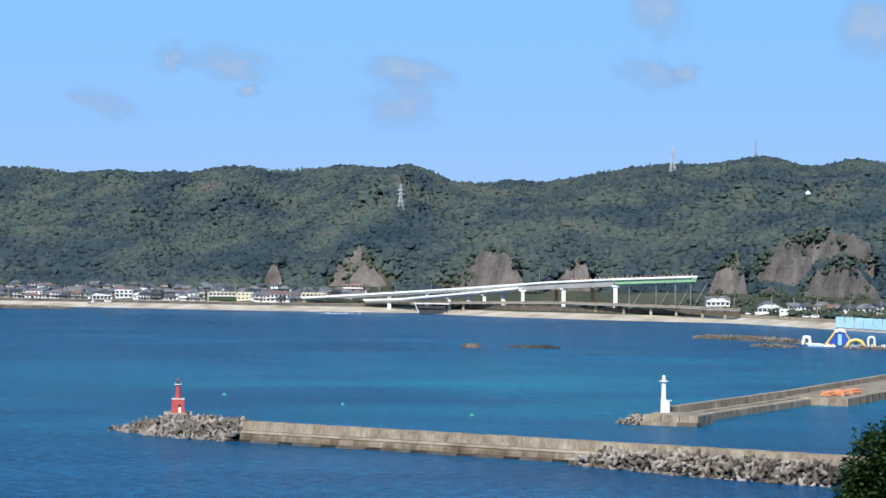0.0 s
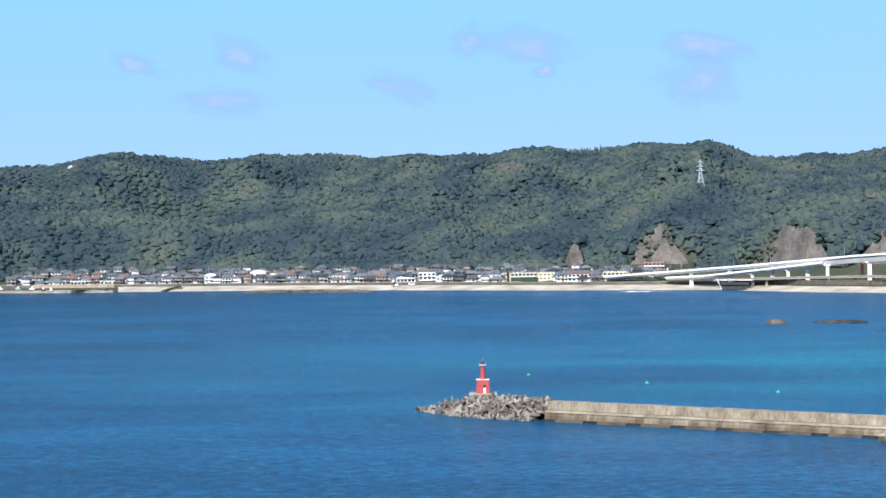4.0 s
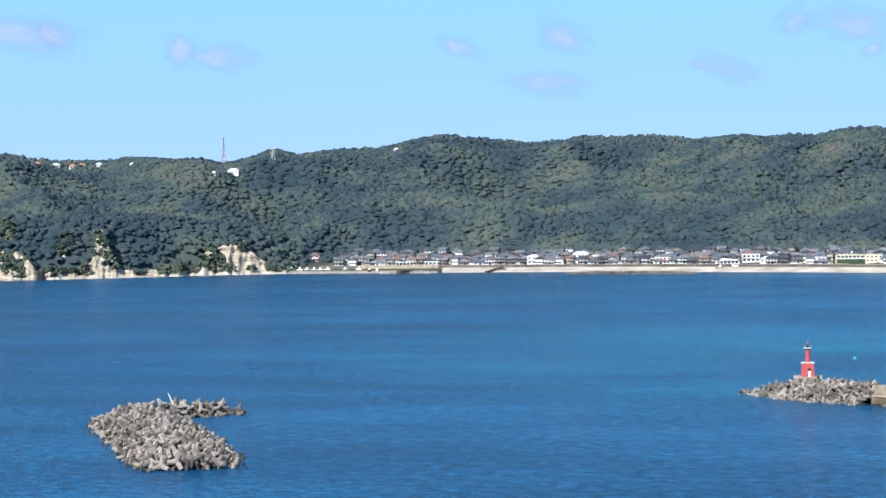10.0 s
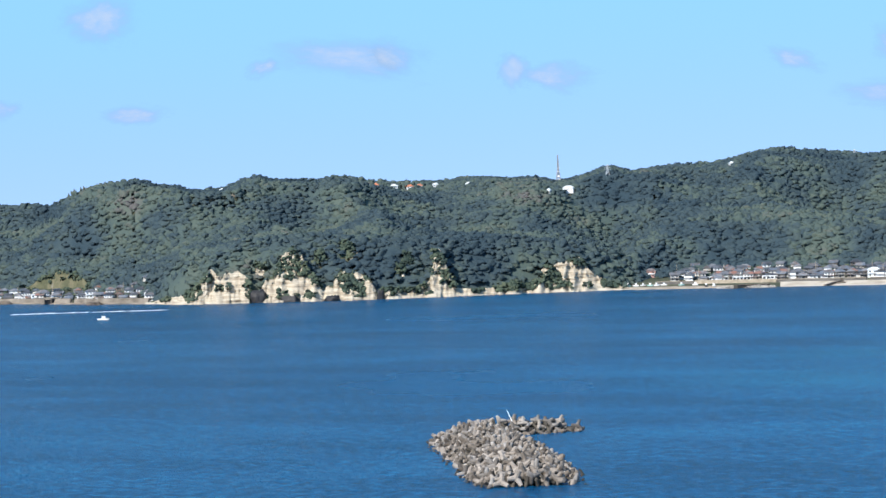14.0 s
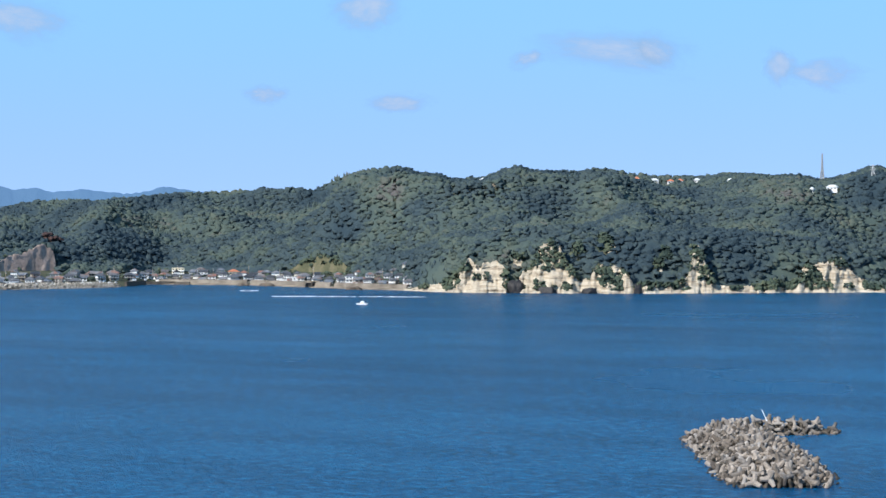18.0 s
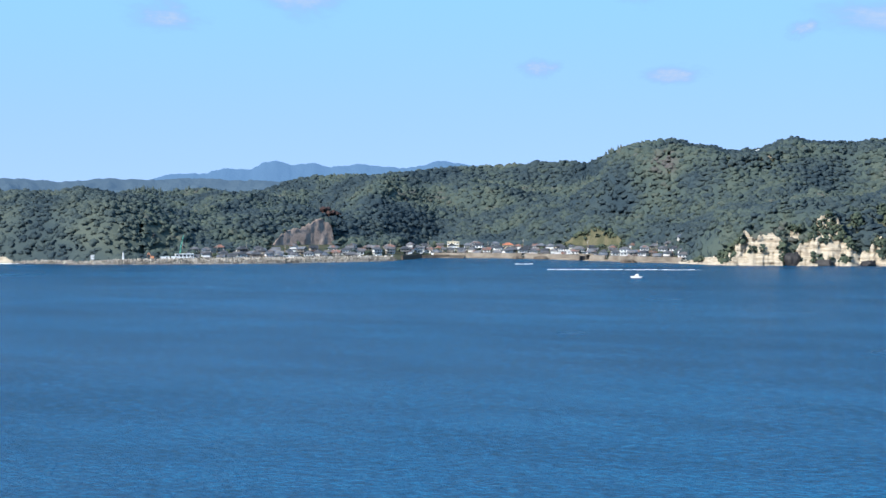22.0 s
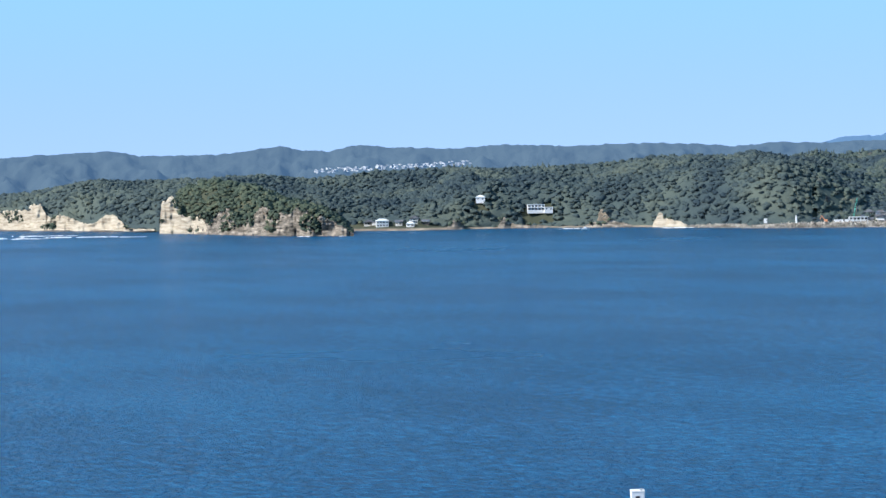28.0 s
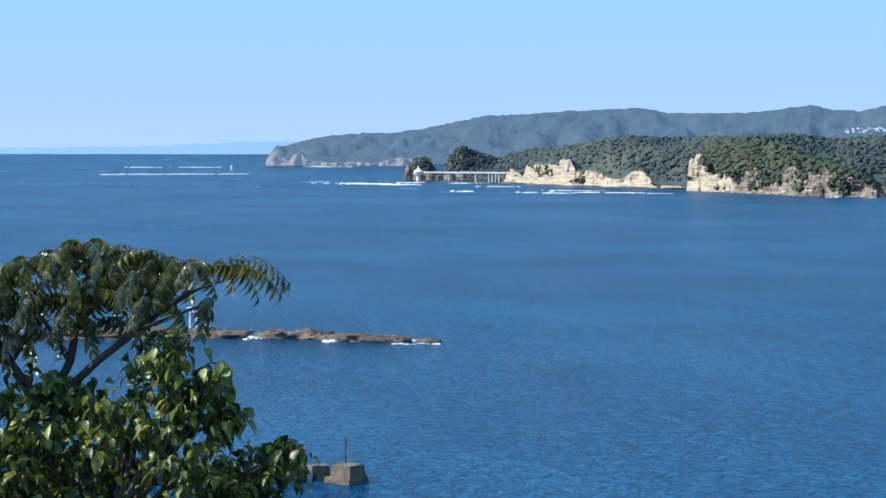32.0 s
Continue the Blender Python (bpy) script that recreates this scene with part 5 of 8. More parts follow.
# ---- utility poles, pylons and masts ----
def utility_pole():
    ob = thing("utility_pole", "grey concrete utility pole with crossarms", "utility pole", "poles of the shore road")
    part("pole", drum(0.28, 0.18, 12), M_conc, ob)
    for z in (11.2, 10.3):
        part("crossarm", box((2.4, 0.16, 0.16), (0, 0, z)), M_steel, ob)
    part("transformer", drum(0.4, 0.4, 1.0, (0.5, 0, 8.6), n=10), M_steel, ob)
    return ob


first = utility_pole()
spots = [(a, 46 if k % 2 else 74) for k, a in enumerate(np.arange(-19.2, -1.0, 0.62))] + [(a, 60) for a in np.arange(7.1, 12.6, 0.7)] + [(a, 44 if k % 2 else 66) for k, a in enumerate(np.arange(-46, -33.3, 0.9))]
for k, (a, off) in enumerate(spots):
    a += rng.uniform(-0.2, 0.2)
    r = float(SHORE(a)) + off
    m = Matrix.Translation(at(a, r, float(ground(a, r)) - 0.2)) @ Matrix.Rotation(rng.uniform(0, 3), 4, "Z")
    if k:
        copy_thing(first, m)
    else:
        first.matrix_basis = m


def pylon(label, az, el, height, base, arms=True, thick=1.0, material=None):
    r, z = on_hill(az, el)
    ob = thing("pylon", label, "pylon", m=Matrix.Translation(at(az, r, z)) @ Matrix.Rotation(radians(-az + 20), 4, "Z"))
    legs, h0 = [(-1, -1), (1, -1), (1, 1), (-1, 1)], height * 0.55
    w0, w1, w2 = base / 2, base * 0.16, base * 0.07
    for x, y in legs:
        bm = rod((x * w0, y * w0, 0), (x * w1, y * w1, h0), 0.22 * thick)
        part("leg", rod((x * w1, y * w1, h0), (x * w2, y * w2, height), 0.18 * thick, bm), material or M_pylon, ob)
    for (x, y), (p, q) in zip(legs, legs[1:] + legs[:1]):
        bm = bmesh.new()
        levels = np.linspace(0, height, 9)
        wide = np.interp(levels, [0, h0, height], [w0, w1, w2])
        for i in range(8):
            a, b = wide[i], wide[i + 1]
            rod((x * a, y * a, levels[i]), (p * b, q * b, levels[i + 1]), 0.10 * thick, bm, 4)
            rod((p * a, q * a, levels[i]), (x * b, y * b, levels[i + 1]), 0.10 * thick, bm, 4)
        part("lattice", bm, material or M_pylon, ob)
    if arms:
        for k, z in enumerate((0.66, 0.79, 0.92)):
            half = base * (0.62 - 0.08 * k)
            bm = rod((-half, 0, height * z), (half, 0, height * z), 0.2, None, 4)
            rod((-half, 0, height * z), (0, 0, height * (z + 0.05)), 0.12, bm, 4)
            rod((half, 0, height * z), (0, 0, height * (z + 0.05)), 0.12, bm, 4)
            part("crossarm", bm, M_pylon, ob)
    clear(az, r, 0.2, 40, 10)
    return ob


M_pylon = surface("galvanised_lattice", [(0.3, (0.42, 0.44, 0.46)), (0.7, (0.55, 0.57, 0.58))], scale=0.5, rough=0.6, metal=0.2, bump=0.0)
pylon("pale grey lattice power pylon on the wooded slope", -1.13, 1.20, 30, 7)
pylon("lattice power pylon on the ridge", 6.0, 2.26, 34, 8, True, 1.6)
pylon("thin lattice mast on the ridge", 8.15, 2.6, 26, 3.5, False, 1.8, M_steel)
pylon("tall lattice radio mast on the ridge", -22.09, 1.58, 38, 5, False, 2.2, M_steel)
pylon("small lattice power pylon on the ridge", -20.8, 1.72, 16, 6)
pylon("small pylon on the skyline", -14.4, 2.02, 12, 4)
pylon("small pylon above the crest", -4.6, 2.14, 10, 5)

# ---- viaduct under construction above the beach ----
M_girder = surface("pale_concrete_girder", [(0.3, (0.66, 0.65, 0.62)), (0.7, (0.78, 0.77, 0.74))], scale=0.1, rough=0.8, bump=0.2, bump_scale=1, bump_size=0.1)
M_girder_grey = surface("grey_girder", [(0.3, (0.34, 0.34, 0.33)), (0.7, (0.44, 0.44, 0.43))], scale=0.1, rough=0.8, bump=0.2, bump_scale=1, bump_size=0.1)
M_girder_green = surface("green_painted_girder", [(0.3, (0.34, 0.64, 0.36)), (0.7, (0.42, 0.72, 0.44))], scale=0.1, rough=0.6, bump=0.0)
M_orange = surface("orange_paint", [(0.3, (0.62, 0.24, 0.11)), (0.7, (0.74, 0.32, 0.16))], scale=0.4, rough=0.6, bump=0.2, bump_scale=2, bump_size=0.05, random="object", amount=0.3)
M_road = surface("asphalt", [(0.3, (0.045, 0.045, 0.047)), (0.7, (0.07, 0.07, 0.07))], scale=0.3, rough=0.9, bump=0.2, bump_scale=3, bump_size=0.03)

via = thing("viaduct", "new white concrete viaduct rising above the beach road", "viaduct", kind="structure")
V0, V1 = at(-3.7, 1822), at(6.62, 1620)
V_TOP = lerp_table([(-3.7, 9.6), (-2.3, 13.2), (0.25, 19.4), (2.05, 24.2), (2.9, 26.4), (4.55, 29.4), (6.7, 32.4)])


def along(a0, a1, p, q, top, drop=0.0):
    """Points of the straight line p..q between two bearings, at the height that top gives."""
    out = []
    for a in np.linspace(a0, a1, max(2, int((a1 - a0) / 0.3) + 1)):
        d = Vector((math.cos(radians(a)), -math.sin(radians(a)), 0))
        t = -p.dot(d) / (q - p).dot(d)
        w = p.lerp(q, t)
        out.append(Vector((w.x, w.y, float(top(a)) - drop)))
    return out


def deck(parent, a0, a1, p, q, top, depth, girder, width=4.5, rail=M_white):
    pts = along(a0, a1, p, q, top)
    part("girder", prism(pts, [(-width * 0.55, -depth), (width * 0.55, -depth), (width * 0.8, -0.9), (-width * 0.8, -0.9)], girder, "girder"), None, parent)
    part("deck_slab", prism(pts, [(-width, -0.88), (width, -0.88), (width, -0.3), (-width, -0.3)], M_girder, "deck_slab"), None, parent)
    for s in (-1, 1):
        part("parapet", prism(pts, [(s * width - 0.25, -0.6), (s * width + 0.27, -0.6), (s * width + 0.27, 0.75), (s * width - 0.25, 0.75)], rail, "parapet"), None, parent)


deck(via, -3.7, 2.04, V0, V1, V_TOP, 2.3, M_girder)
deck(via, 2.06, 4.54, V0, V1, V_TOP, 5.2, M_girder_grey)
deck(via, 4.56, 6.6, V0, V1, V_TOP, 3.8, M_girder_green)
W0, W1 = at(-2.1, 1785), at(2.2, 1688)
W_TOP = lerp_table([(-2.1, 9.2), (-1.1, 10.6), (0.25, 15.2), (2.2, 22.0)])
ramp_road = thing("ramp", "white slip ramp that joins the viaduct", "ramp", kind="structure")
deck(ramp_road, -2.0, 2.05, W0, W1, W_TOP, 2.2, M_girder, 4.0)


def pier(parent, az, line, top, wide=2.6, material=None, cap=True, foot=0.5, girder=2.2):
    w = along(az, az + 0.01, *line, top)[0]
    h = w.z - girder - foot
    bm = box((wide, wide * 0.8, h), (w.x, w.y, foot + h / 2), turn=-az, bevel=0.2)
    p = part("pier", bm, material or M_girder, parent)
    if cap:
        part("pier_cap", box((wide * 1.9, wide * 1.3, 1.2), (w.x, w.y, foot + h - 0.3), turn=-az, bevel=0.2), material or M_girder, p)


for az in (0.18, 1.1, 2.11):
    pier(ramp_road, az, (W0, W1), W_TOP)
for az, deep in ((-1.4, 2.2), (-0.4, 2.2), (0.7, 2.2), (1.6, 2.2), (3.18, 5.1), (4.54, 5.0)):
    pier(via, az, (V0, V1), V_TOP, 3.2, girder=deep, cap=az > 3)
for az in (2.95, 3.9):
    w = along(az, az + 0.01, V0, V1, V_TOP)[0]
    part("temporary_pier", box((2.6, 2.0, w.z - 6), (w.x + 2, w.y + 14, (w.z - 6) / 2 + 0.5), turn=-az, bevel=0.1), M_orange, via, "orange temporary steel pier")
for az in (4.9, 5.6, 6.1, 6.5):
    w = along(az, az + 0.01, V0, V1, V_TOP)[0]
    bm = rod((w.x, w.y, 4), (w.x, w.y, w.z - 4.4), 0.4)
    rod((w.x, w.y, 6), (w.x + 12, w.y, w.z - 5), 0.25, bm)
    part("scaffold_leg", bm, M_steel, via, "grey steel scaffold leg")
# rusty guard rail posts on the unfinished deck
pts = along(3.3, 6.58, V0, V1, V_TOP)
bm = bmesh.new()
for a in np.arange(3.4, 6.55, 0.12):
    w = along(a, a + 0.01, V0, V1, V_TOP)[0]
    box((0.5, 0.5, 1.5), (w.x, w.y, w.z + 1.4), bm)
part("guard_posts", bm, M_orange, via, "rusty temporary guard posts")
for a in np.arange(-2.2, 6.0, 0.95):
    w = along(a, a + 0.01, V0, V1, V_TOP)[0]
    lamp = thing("street_lamp", "slim grey street lamp on the viaduct", "street lamp", "lamps of the viaduct", Matrix.Translation((w.x, w.y, w.z - 0.3)))
    part("post", rod((0, 4, 0), (0, 4, 8), 0.16), M_steel, lamp)
    part("arm", rod((0, 4, 8), (0, 2.2, 8.3), 0.11), M_steel, lamp)
    part("lamp_head", box((0.35, 1.0, 0.2), (0, 1.8, 8.3)), M_steel, lamp)

road = thing("road_bridge", "low concrete road bridge on short piers above the sand", "bridge", kind="structure")
L0, L1 = at(-0.8, 1752), at(7.8, 1566)
L_TOP = lerp_table([(-0.8, 7.9), (0.6, 9.6), (3.2, 11.6), (4.7, 11.2), (6.2, 10.8), (7.8, 9.6)])
pts = along(-0.75, 7.7, L0, L1, L_TOP)
part("deck_slab", prism(pts, [(-4, -1.3), (4, -1.3), (4.4, -0.3), (-4.4, -0.3)], M_girder_grey, "deck_slab"), None, road)
part("road_surface", prism(pts, [(-4, -0.29), (4, -0.29), (4, -0.2), (-4, -0.2)], M_road, "road_surface"), None, road)
for s in (-1, 1):
    part("parapet", prism(pts, [(s * 4.4 - 0.2, -0.28), (s * 4.4 + 0.2, -0.28), (s * 4.4 + 0.2, 0.6), (s * 4.4 - 0.2, 0.6)], M_conc, "parapet"), None, road)
for az in (-0.3, 0.55, 1.35, 2.1, 2.8, 3.4, 4.02, 4.76, 5.47, 6.13, 6.81, 7.4):
    pier(road, az, (L0, L1), L_TOP, 2.0, M_conc, False, 0.5, 1.3)
back_wall = thing("sea_wall_bridge", "dark retaining wall under the road bridge", "retaining wall", kind="structure")
part("wall_panel", prism(shore_line(-0.9, 7.8, 38, 0), [(-0.8, 1.5), (0.8, 1.5), (0.5, 8.2), (-0.8, 8.2)], M_conc_wet, "wall_panel"), None, back_wall)
works = thing("slipway_frame", "dark steel slipway frame under the ramp", "steel frame")
c, side = at(-0.35, 1716), Vector((math.cos(radians(-0.35)), -math.sin(radians(-0.35)), 0))
M_girder_dark = surface("dark_steel", [(0.3, (0.02, 0.022, 0.025)), (0.7, (0.05, 0.05, 0.055))], scale=0.3, rough=0.6, bump=0.1)
for k, (u0, z0, u1, z1) in enumerate(((-12, 9.5, -8, 1.0), (-8, 1.0, 14, 0.6), (-10, 5.0, 10, 4.6), (14, 0.6, 16, 8.0), (-11.5, 8.2, 16, 8.0))):
    part("beam", rod(c + side * u0 + Vector((0, 0, z0)), c + side * u1 + Vector((0, 0, z1)), 0.45), M_girder if k in (0, 4) else M_girder_dark, works)
part("plating", box((22, 6, 5), tuple(c + side * 2 + Vector((0, 8, 3.6))), turn=0.35), M_girder_dark, works)
part("rear_plating", box((50, 2, 6.5), tuple(at(0.3, 1752, 5.0)), turn=-0.3), M_girder_dark, works)
hoarding = thing("hoarding", "light blue site hoarding along the beach", "hoarding")
M_hoard = surface("light_blue_sheet", [(0.3, (0.22, 0.42, 0.62)), (0.7, (0.34, 0.55, 0.74))], scale=0.12, rough=0.6, bump=0.2, bump_scale=0.8, bump_size=0.1)
for k in range(14):
    a = 10.35 + 0.24 * k
    part("panel", box((5.6, 0.3, 7), tuple(at(a, float(SHORE(a)) + 8, 5.0)), turn=-a), M_hoard, hoarding)

# ---- inflatable water park ----
M_toy_blue = surface("blue_pvc", [(0.3, (0.02, 0.06, 0.34)), (0.7, (0.03, 0.09, 0.45))], scale=0.4, rough=0.35, bump=0.0)
M_toy_white = surface("white_pvc", [(0.3, (0.74, 0.74, 0.74)), (0.7, (0.82, 0.82, 0.82))], scale=0.4, rough=0.35, bump=0.0)
M_toy_yellow = surface("yellow_pvc", [(0.3, (0.72, 0.50, 0.10)), (0.7, (0.8, 0.58, 0.16))], scale=0.4, rough=0.35, bump=0.0)
M_toy_sky = surface("light_blue_pvc", [(0.3, (0.25, 0.50, 0.75)), (0.7, (0.32, 0.58, 0.8))], scale=0.4, rough=0.35, bump=0.0)


def tube(parent, name, pts, r, material, label=""):
    bm = bmesh.new()
    for p, q in zip(pts, pts[1:]):
        rod(p, q, r, bm, 8)
        bmesh.ops.create_icosphere(bm, subdivisions=1, radius=r, matrix=Matrix.Translation(q))
    return part(name, bm, material, parent, label)


def toy(label, az, r):
    return thing("inflatable_toy", label, "inflatable", "inflatable water park", Matrix.Translation(at(az, r, 0)) @ Matrix.Rotation(radians(-az), 4, "Z"))


t = toy("tall blue inflatable slide with white tubes", 10.35, 1175)
bm = bmesh.new()
v = [bm.verts.new(p) for p in ((-7, -3, 0), (6.5, -3, 0), (2, -3, 7.4), (-2, -3, 7.4), (-7, 3, 0), (6.5, 3, 0), (2, 3, 7.4), (-2, 3, 7.4))]
for f in ((0, 1, 2, 3), (7, 6, 5, 4), (0, 3, 7, 4), (1, 5, 6, 2), (3, 2, 6, 7), (0, 4, 5, 1)):
    bm.faces.new([v[i] for i in f])
part("slide_body", bm, M_toy_blue, t)
for y in (-3.2, 3.2):
    tube(t, "edge_tube", [(-7.6, y, 0.4), (-2.4, y, 7.6)], 0.55, M_toy_yellow)
    tube(t, "arch_tube", [(-2.4, y, 7.6), (0, y, 8.6), (2.4, y, 7.6)], 0.9, M_toy_white)
    tube(t, "edge_tube", [(2.4, y, 7.6), (7.2, y, 0.4)], 0.35, M_toy_yellow)
part("ladder", box((2.2, 0.8, 6), (0, -3.6, 3.4), bevel=0.3), M_toy_sky, t)
t = toy("tall white inflatable water arch", 11.15, 1165)
tube(t, "arch_tube", [(-1.6, 0, 0), (-1.6, 0, 4.4), (-0.9, 0, 5.4), (0.9, 0, 5.4), (1.6, 0, 4.4), (1.6, 0, 0)], 0.55, M_toy_white)
t = toy("inflatable tower with yellow feet", 10.75, 1150)
tube(t, "hoop", [(-5, 0, 0), (-3, 0, 3.5), (0, 0, 4.4), (3, 0, 3.5), (5, 0, 0)], 0.9, M_toy_yellow)
tube(t, "hoop", [(-3, 1.5, 0), (-2, 1.5, 3), (2, 1.5, 3), (3, 1.5, 0)], 0.8, M_toy_white)
t = toy("small white inflatable climbing frame", 9.5, 1190)
tube(t, "hoop", [(-2, 0, 0), (-1.4, 0, 4), (1.4, 0, 4), (2, 0, 0)], 0.8, M_toy_white)
part("float", box((8, 3, 0.9), (3.5, 0, 0.3), bevel=0.3), M_toy_white, t)
for a, w, mat, words in ((9.85, 13, M_toy_sky, "light blue floating walkway"), (10.05, 8, M_toy_white, "white floating cushion"), (10.9, 18, M_toy_sky, "light blue floating platform"), (11.45, 14, M_toy_white, "white floating platform"), (11.9, 12, M_toy_blue, "blue floating platform")):
    t = toy(words + " of the water park", a, 1162)
    part("float", box((w, 4, 1.1), (0, 0, 0.35), bevel=0.35), mat, t)
    for k in range(3):
        part("bumper", box((w * 0.16, 3.2, 1.0), ((k - 1) * w * 0.34, 0, 1.1), bevel=0.3), M_toy_white if k % 2 else M_toy_yellow, t)

# ---- harbour arm with the white beacon ----
arm = thing("breakwater_white", "concrete harbour arm with a raised parapet and quay", "breakwater", kind="structure")
P0, P1, P2 = at(6.05, 612), at(9.35, 702), at(14.5, 981)
head = (P1 - P0).normalized()
H0 = at(6.1, 611)
across = (at(6.79, 596) - at(5.27, 602)).normalized()
M_head = surface("weathered_pier_concrete", [(0.2, (0.125, 0.097, 0.069)), (0.42, (0.239, 0.194, 0.142)), (0.62, (0.343, 0.286, 0.215)), (0.85, (0.468, 0.398, 0.310))], scale=0.3, rough=0.85, bump=0.6, bump_scale=1.4, bump_size=0.15, stretch=(1, 1, 0.6), random="object", amount=0.08, spec=0.2, fine=0.45)
HL, HR = at(5.27, 603), at(6.72, 598)
for k in range(3):
    p, q = HL.lerp(HR, (k + 0.02) / 3), HL.lerp(HR, (k + 0.98) / 3)
    part("head_block", prism([p, q], [(-15, -2), (0.1, -2), (0.0, 2.75), (-15, 2.75)], M_head, "head_block"), None, arm)
    part("head_footing", prism([p - across * 0.2, q + across * 0.5], [(-1, -2), (2.0 + 0.2 * k, -2), (1.8 + 0.2 * k, 0.95), (-1, 1.05)], M_conc_wet if k == 2 else M_head, "head_footing"), None, arm)
part("walkway", prism([H0 + head * 4.5, P1], [(-5, -2), (5, -2), (5, 1.9), (-5, 1.9)], M_head, "walkway"), None, arm)
part("parapet_wall", prism([H0 + head * 3, P1, P2], [(-5.6, 1.8), (-3.4, 1.8), (-3.4, 4.0), (-5.6, 4.0)], M_head, "parapet_wall"), None, arm)
part("path", prism([H0 + head * 7, P1, P2], [(-0.4, 1.5), (1.0, 1.5), (1.0, 2.3), (-0.4, 2.3)], M_conc, "path"), None, arm)
part("quay", prism([P1 - head * 4, P2], [(-5.4, -2), (17, -2), (17, 2.4), (-5.4, 2.4)], M_head, "quay"), None, arm)
d = (P2 - P1).normalized()
side = Vector((d.y, -d.x, 0))
for k in range(16):
    p = P1 + d * (6 + 7.5 * k) + side * 17.2
    part("fender", box((1.2, 0.7, 2.6), (p.x, p.y, 1.2), turn=math.degrees(math.atan2(d.y, d.x))), M_conc_wet, arm)
rng = random.Random(8)
toe = thing("tetrapod_toe", "small heap of concrete tetrapods at the white beacon's pier head", "tetrapods")
armour(toe, heap([(at(4.7, 607), 2, 0.4), (at(4.95, 606), 4, 1.5), (at(5.2, 606), 5, 2.6), (at(5.3, 606), 5, 2.6)], rng, 1.25), 1.15, rng)
outer = thing("tetrapod_outer_bank", "concrete tetrapods showing behind the harbour arm", "tetrapods")
armour(outer, heap([(P1 + head * -40 - side * 10, 3, 2.6), (P1 - side * 10, 3, 3.2), (P1 + d * 60 - side * 10, 3, 3.4), (P1 + d * 140 - side * 10, 3, 3.4)], rng, 4.2), 1.1, rng)
for k, (u, w) in enumerate(((0, 5.0), (5, 6.5), (10.5, 6.0), (17, 7.0))):
    p = P1 + d * (7 + u) + side * (7.0 + (k % 2) * 3.0)
    net = thing("float_stack", "low stack of orange pipe floats on the quay", "fishing gear", "orange gear on the quay", Matrix.Translation((p.x, p.y, 2.42)) @ Matrix.Rotation(math.atan2(d.y, d.x) + 0.15 * (k % 3 - 1), 4, "Z"))
    r2 = random.Random(k)
    for i in range(7):
        level, lane = (0, i) if i < 4 else (1, i - 3.5)
        x0 = r2.uniform(-0.5, 0.5)
        part("pipe_float", rod((x0 - w / 2, lane * 0.85 - 1.4, 0.42 + 0.7 * level), (x0 + w / 2, lane * 0.85 - 1.4, 0.42 + 0.7 * level), 0.4, None, 10), M_orange, net)


def beacon(label, place, plinth_w):
    ob = thing("lighthouse", label, "lighthouse", m=Matrix.Translation(place) @ Matrix.Rotation(math.atan2(-place.x, place.y), 4, "Z"))
    part("plinth", box((plinth_w, plinth_w, 0.5), (0, 0, 0.05), bevel=0.06), M_conc, ob)
    return ob


# red beacon: square tapering lower house, round shaft, gallery and lantern
red = beacon("red harbour lighthouse on the breakwater head", at(-6.9, 573, 4.2), 7.4)
bm = box((3.5, 3.5, 3.5), (0, 0, 2.0))
for v in bm.verts:
    if v.co.z > 2:
        v.co.x, v.co.y = v.co.x * 0.9, v.co.y * 0.9
part("lower_house", bm, M_red, red)
part("ledge", box((3.4, 3.4, 0.16), (0, 0, 3.83), bevel=0.04), M_white, red, "white painted ledge")
door = part("door", box((0.6, 0.12, 1.5), (0.45, -1.75, 1.02)), M_white, red, "white steel door")
part("door_recess", box((0.7, 0.1, 0.7), (0.45, -1.68, 2.15)), M_glass, red, "dark panel above the door")
part("shaft", drum(0.72, 0.5, 3.7, (0, 0, 3.9), n=24), M_red, red)
part("gallery_bracket", drum(0.5, 0.9, 0.35, (0, 0, 7.2), n=24), M_red, red)
part("gallery", drum(1.0, 1.0, 0.16, (0, 0, 7.55), n=24), M_white, red)
for k in range(10):
    a = k * 0.6283
    part("rail_post", rod((0.93 * math.cos(a), 0.93 * math.sin(a), 7.7), (0.93 * math.cos(a), 0.93 * math.sin(a), 8.4), 0.04, None, 5), M_steel, red)
part("lantern", drum(0.38, 0.34, 0.9, (0, 0, 7.7), n=16), M_glass, red)
part("lantern_cap", drum(0.46, 0.06, 0.4, (0, 0, 8.6), n=16), M_red, red)
part("lightning_rod", rod((0, 0, 9.0), (0, 0, 9.8), 0.03), M_steel, red)

white = beacon("white harbour lighthouse with a side turret on the pier head", at(5.82, 608, 2.75), 5.4)
part("lower_house", drum(0.85, 0.8, 3.6, (0, 0, 0.2), n=24), M_white, white)
part("side_turret", drum(0.75, 0.75, 3.1, (1.05, -0.2, 0.2), n=20), M_white, white)
part("turret_cap", drum(0.95, 0.95, 0.2, (1.35, -0.2, 3.3), n=20), M_white, white)
part("shaft", drum(0.68, 0.6, 4.6, (0, 0, 3.8), n=24), M_white, white)
part("gallery", drum(1.25, 1.25, 0.25, (0, 0, 8.3), n=24), M_white, white)
part("gallery_bracket", drum(0.6, 1.1, 0.5, (0, 0, 7.8), n=24), M_white, white)
part("lantern", drum(0.5, 0.45, 1.0, (0, 0, 8.55), n=16), M_white, white)
part("lantern_cap", drum(0.6, 0.08, 0.5, (0, 0, 9.5), n=16), M_white, white)
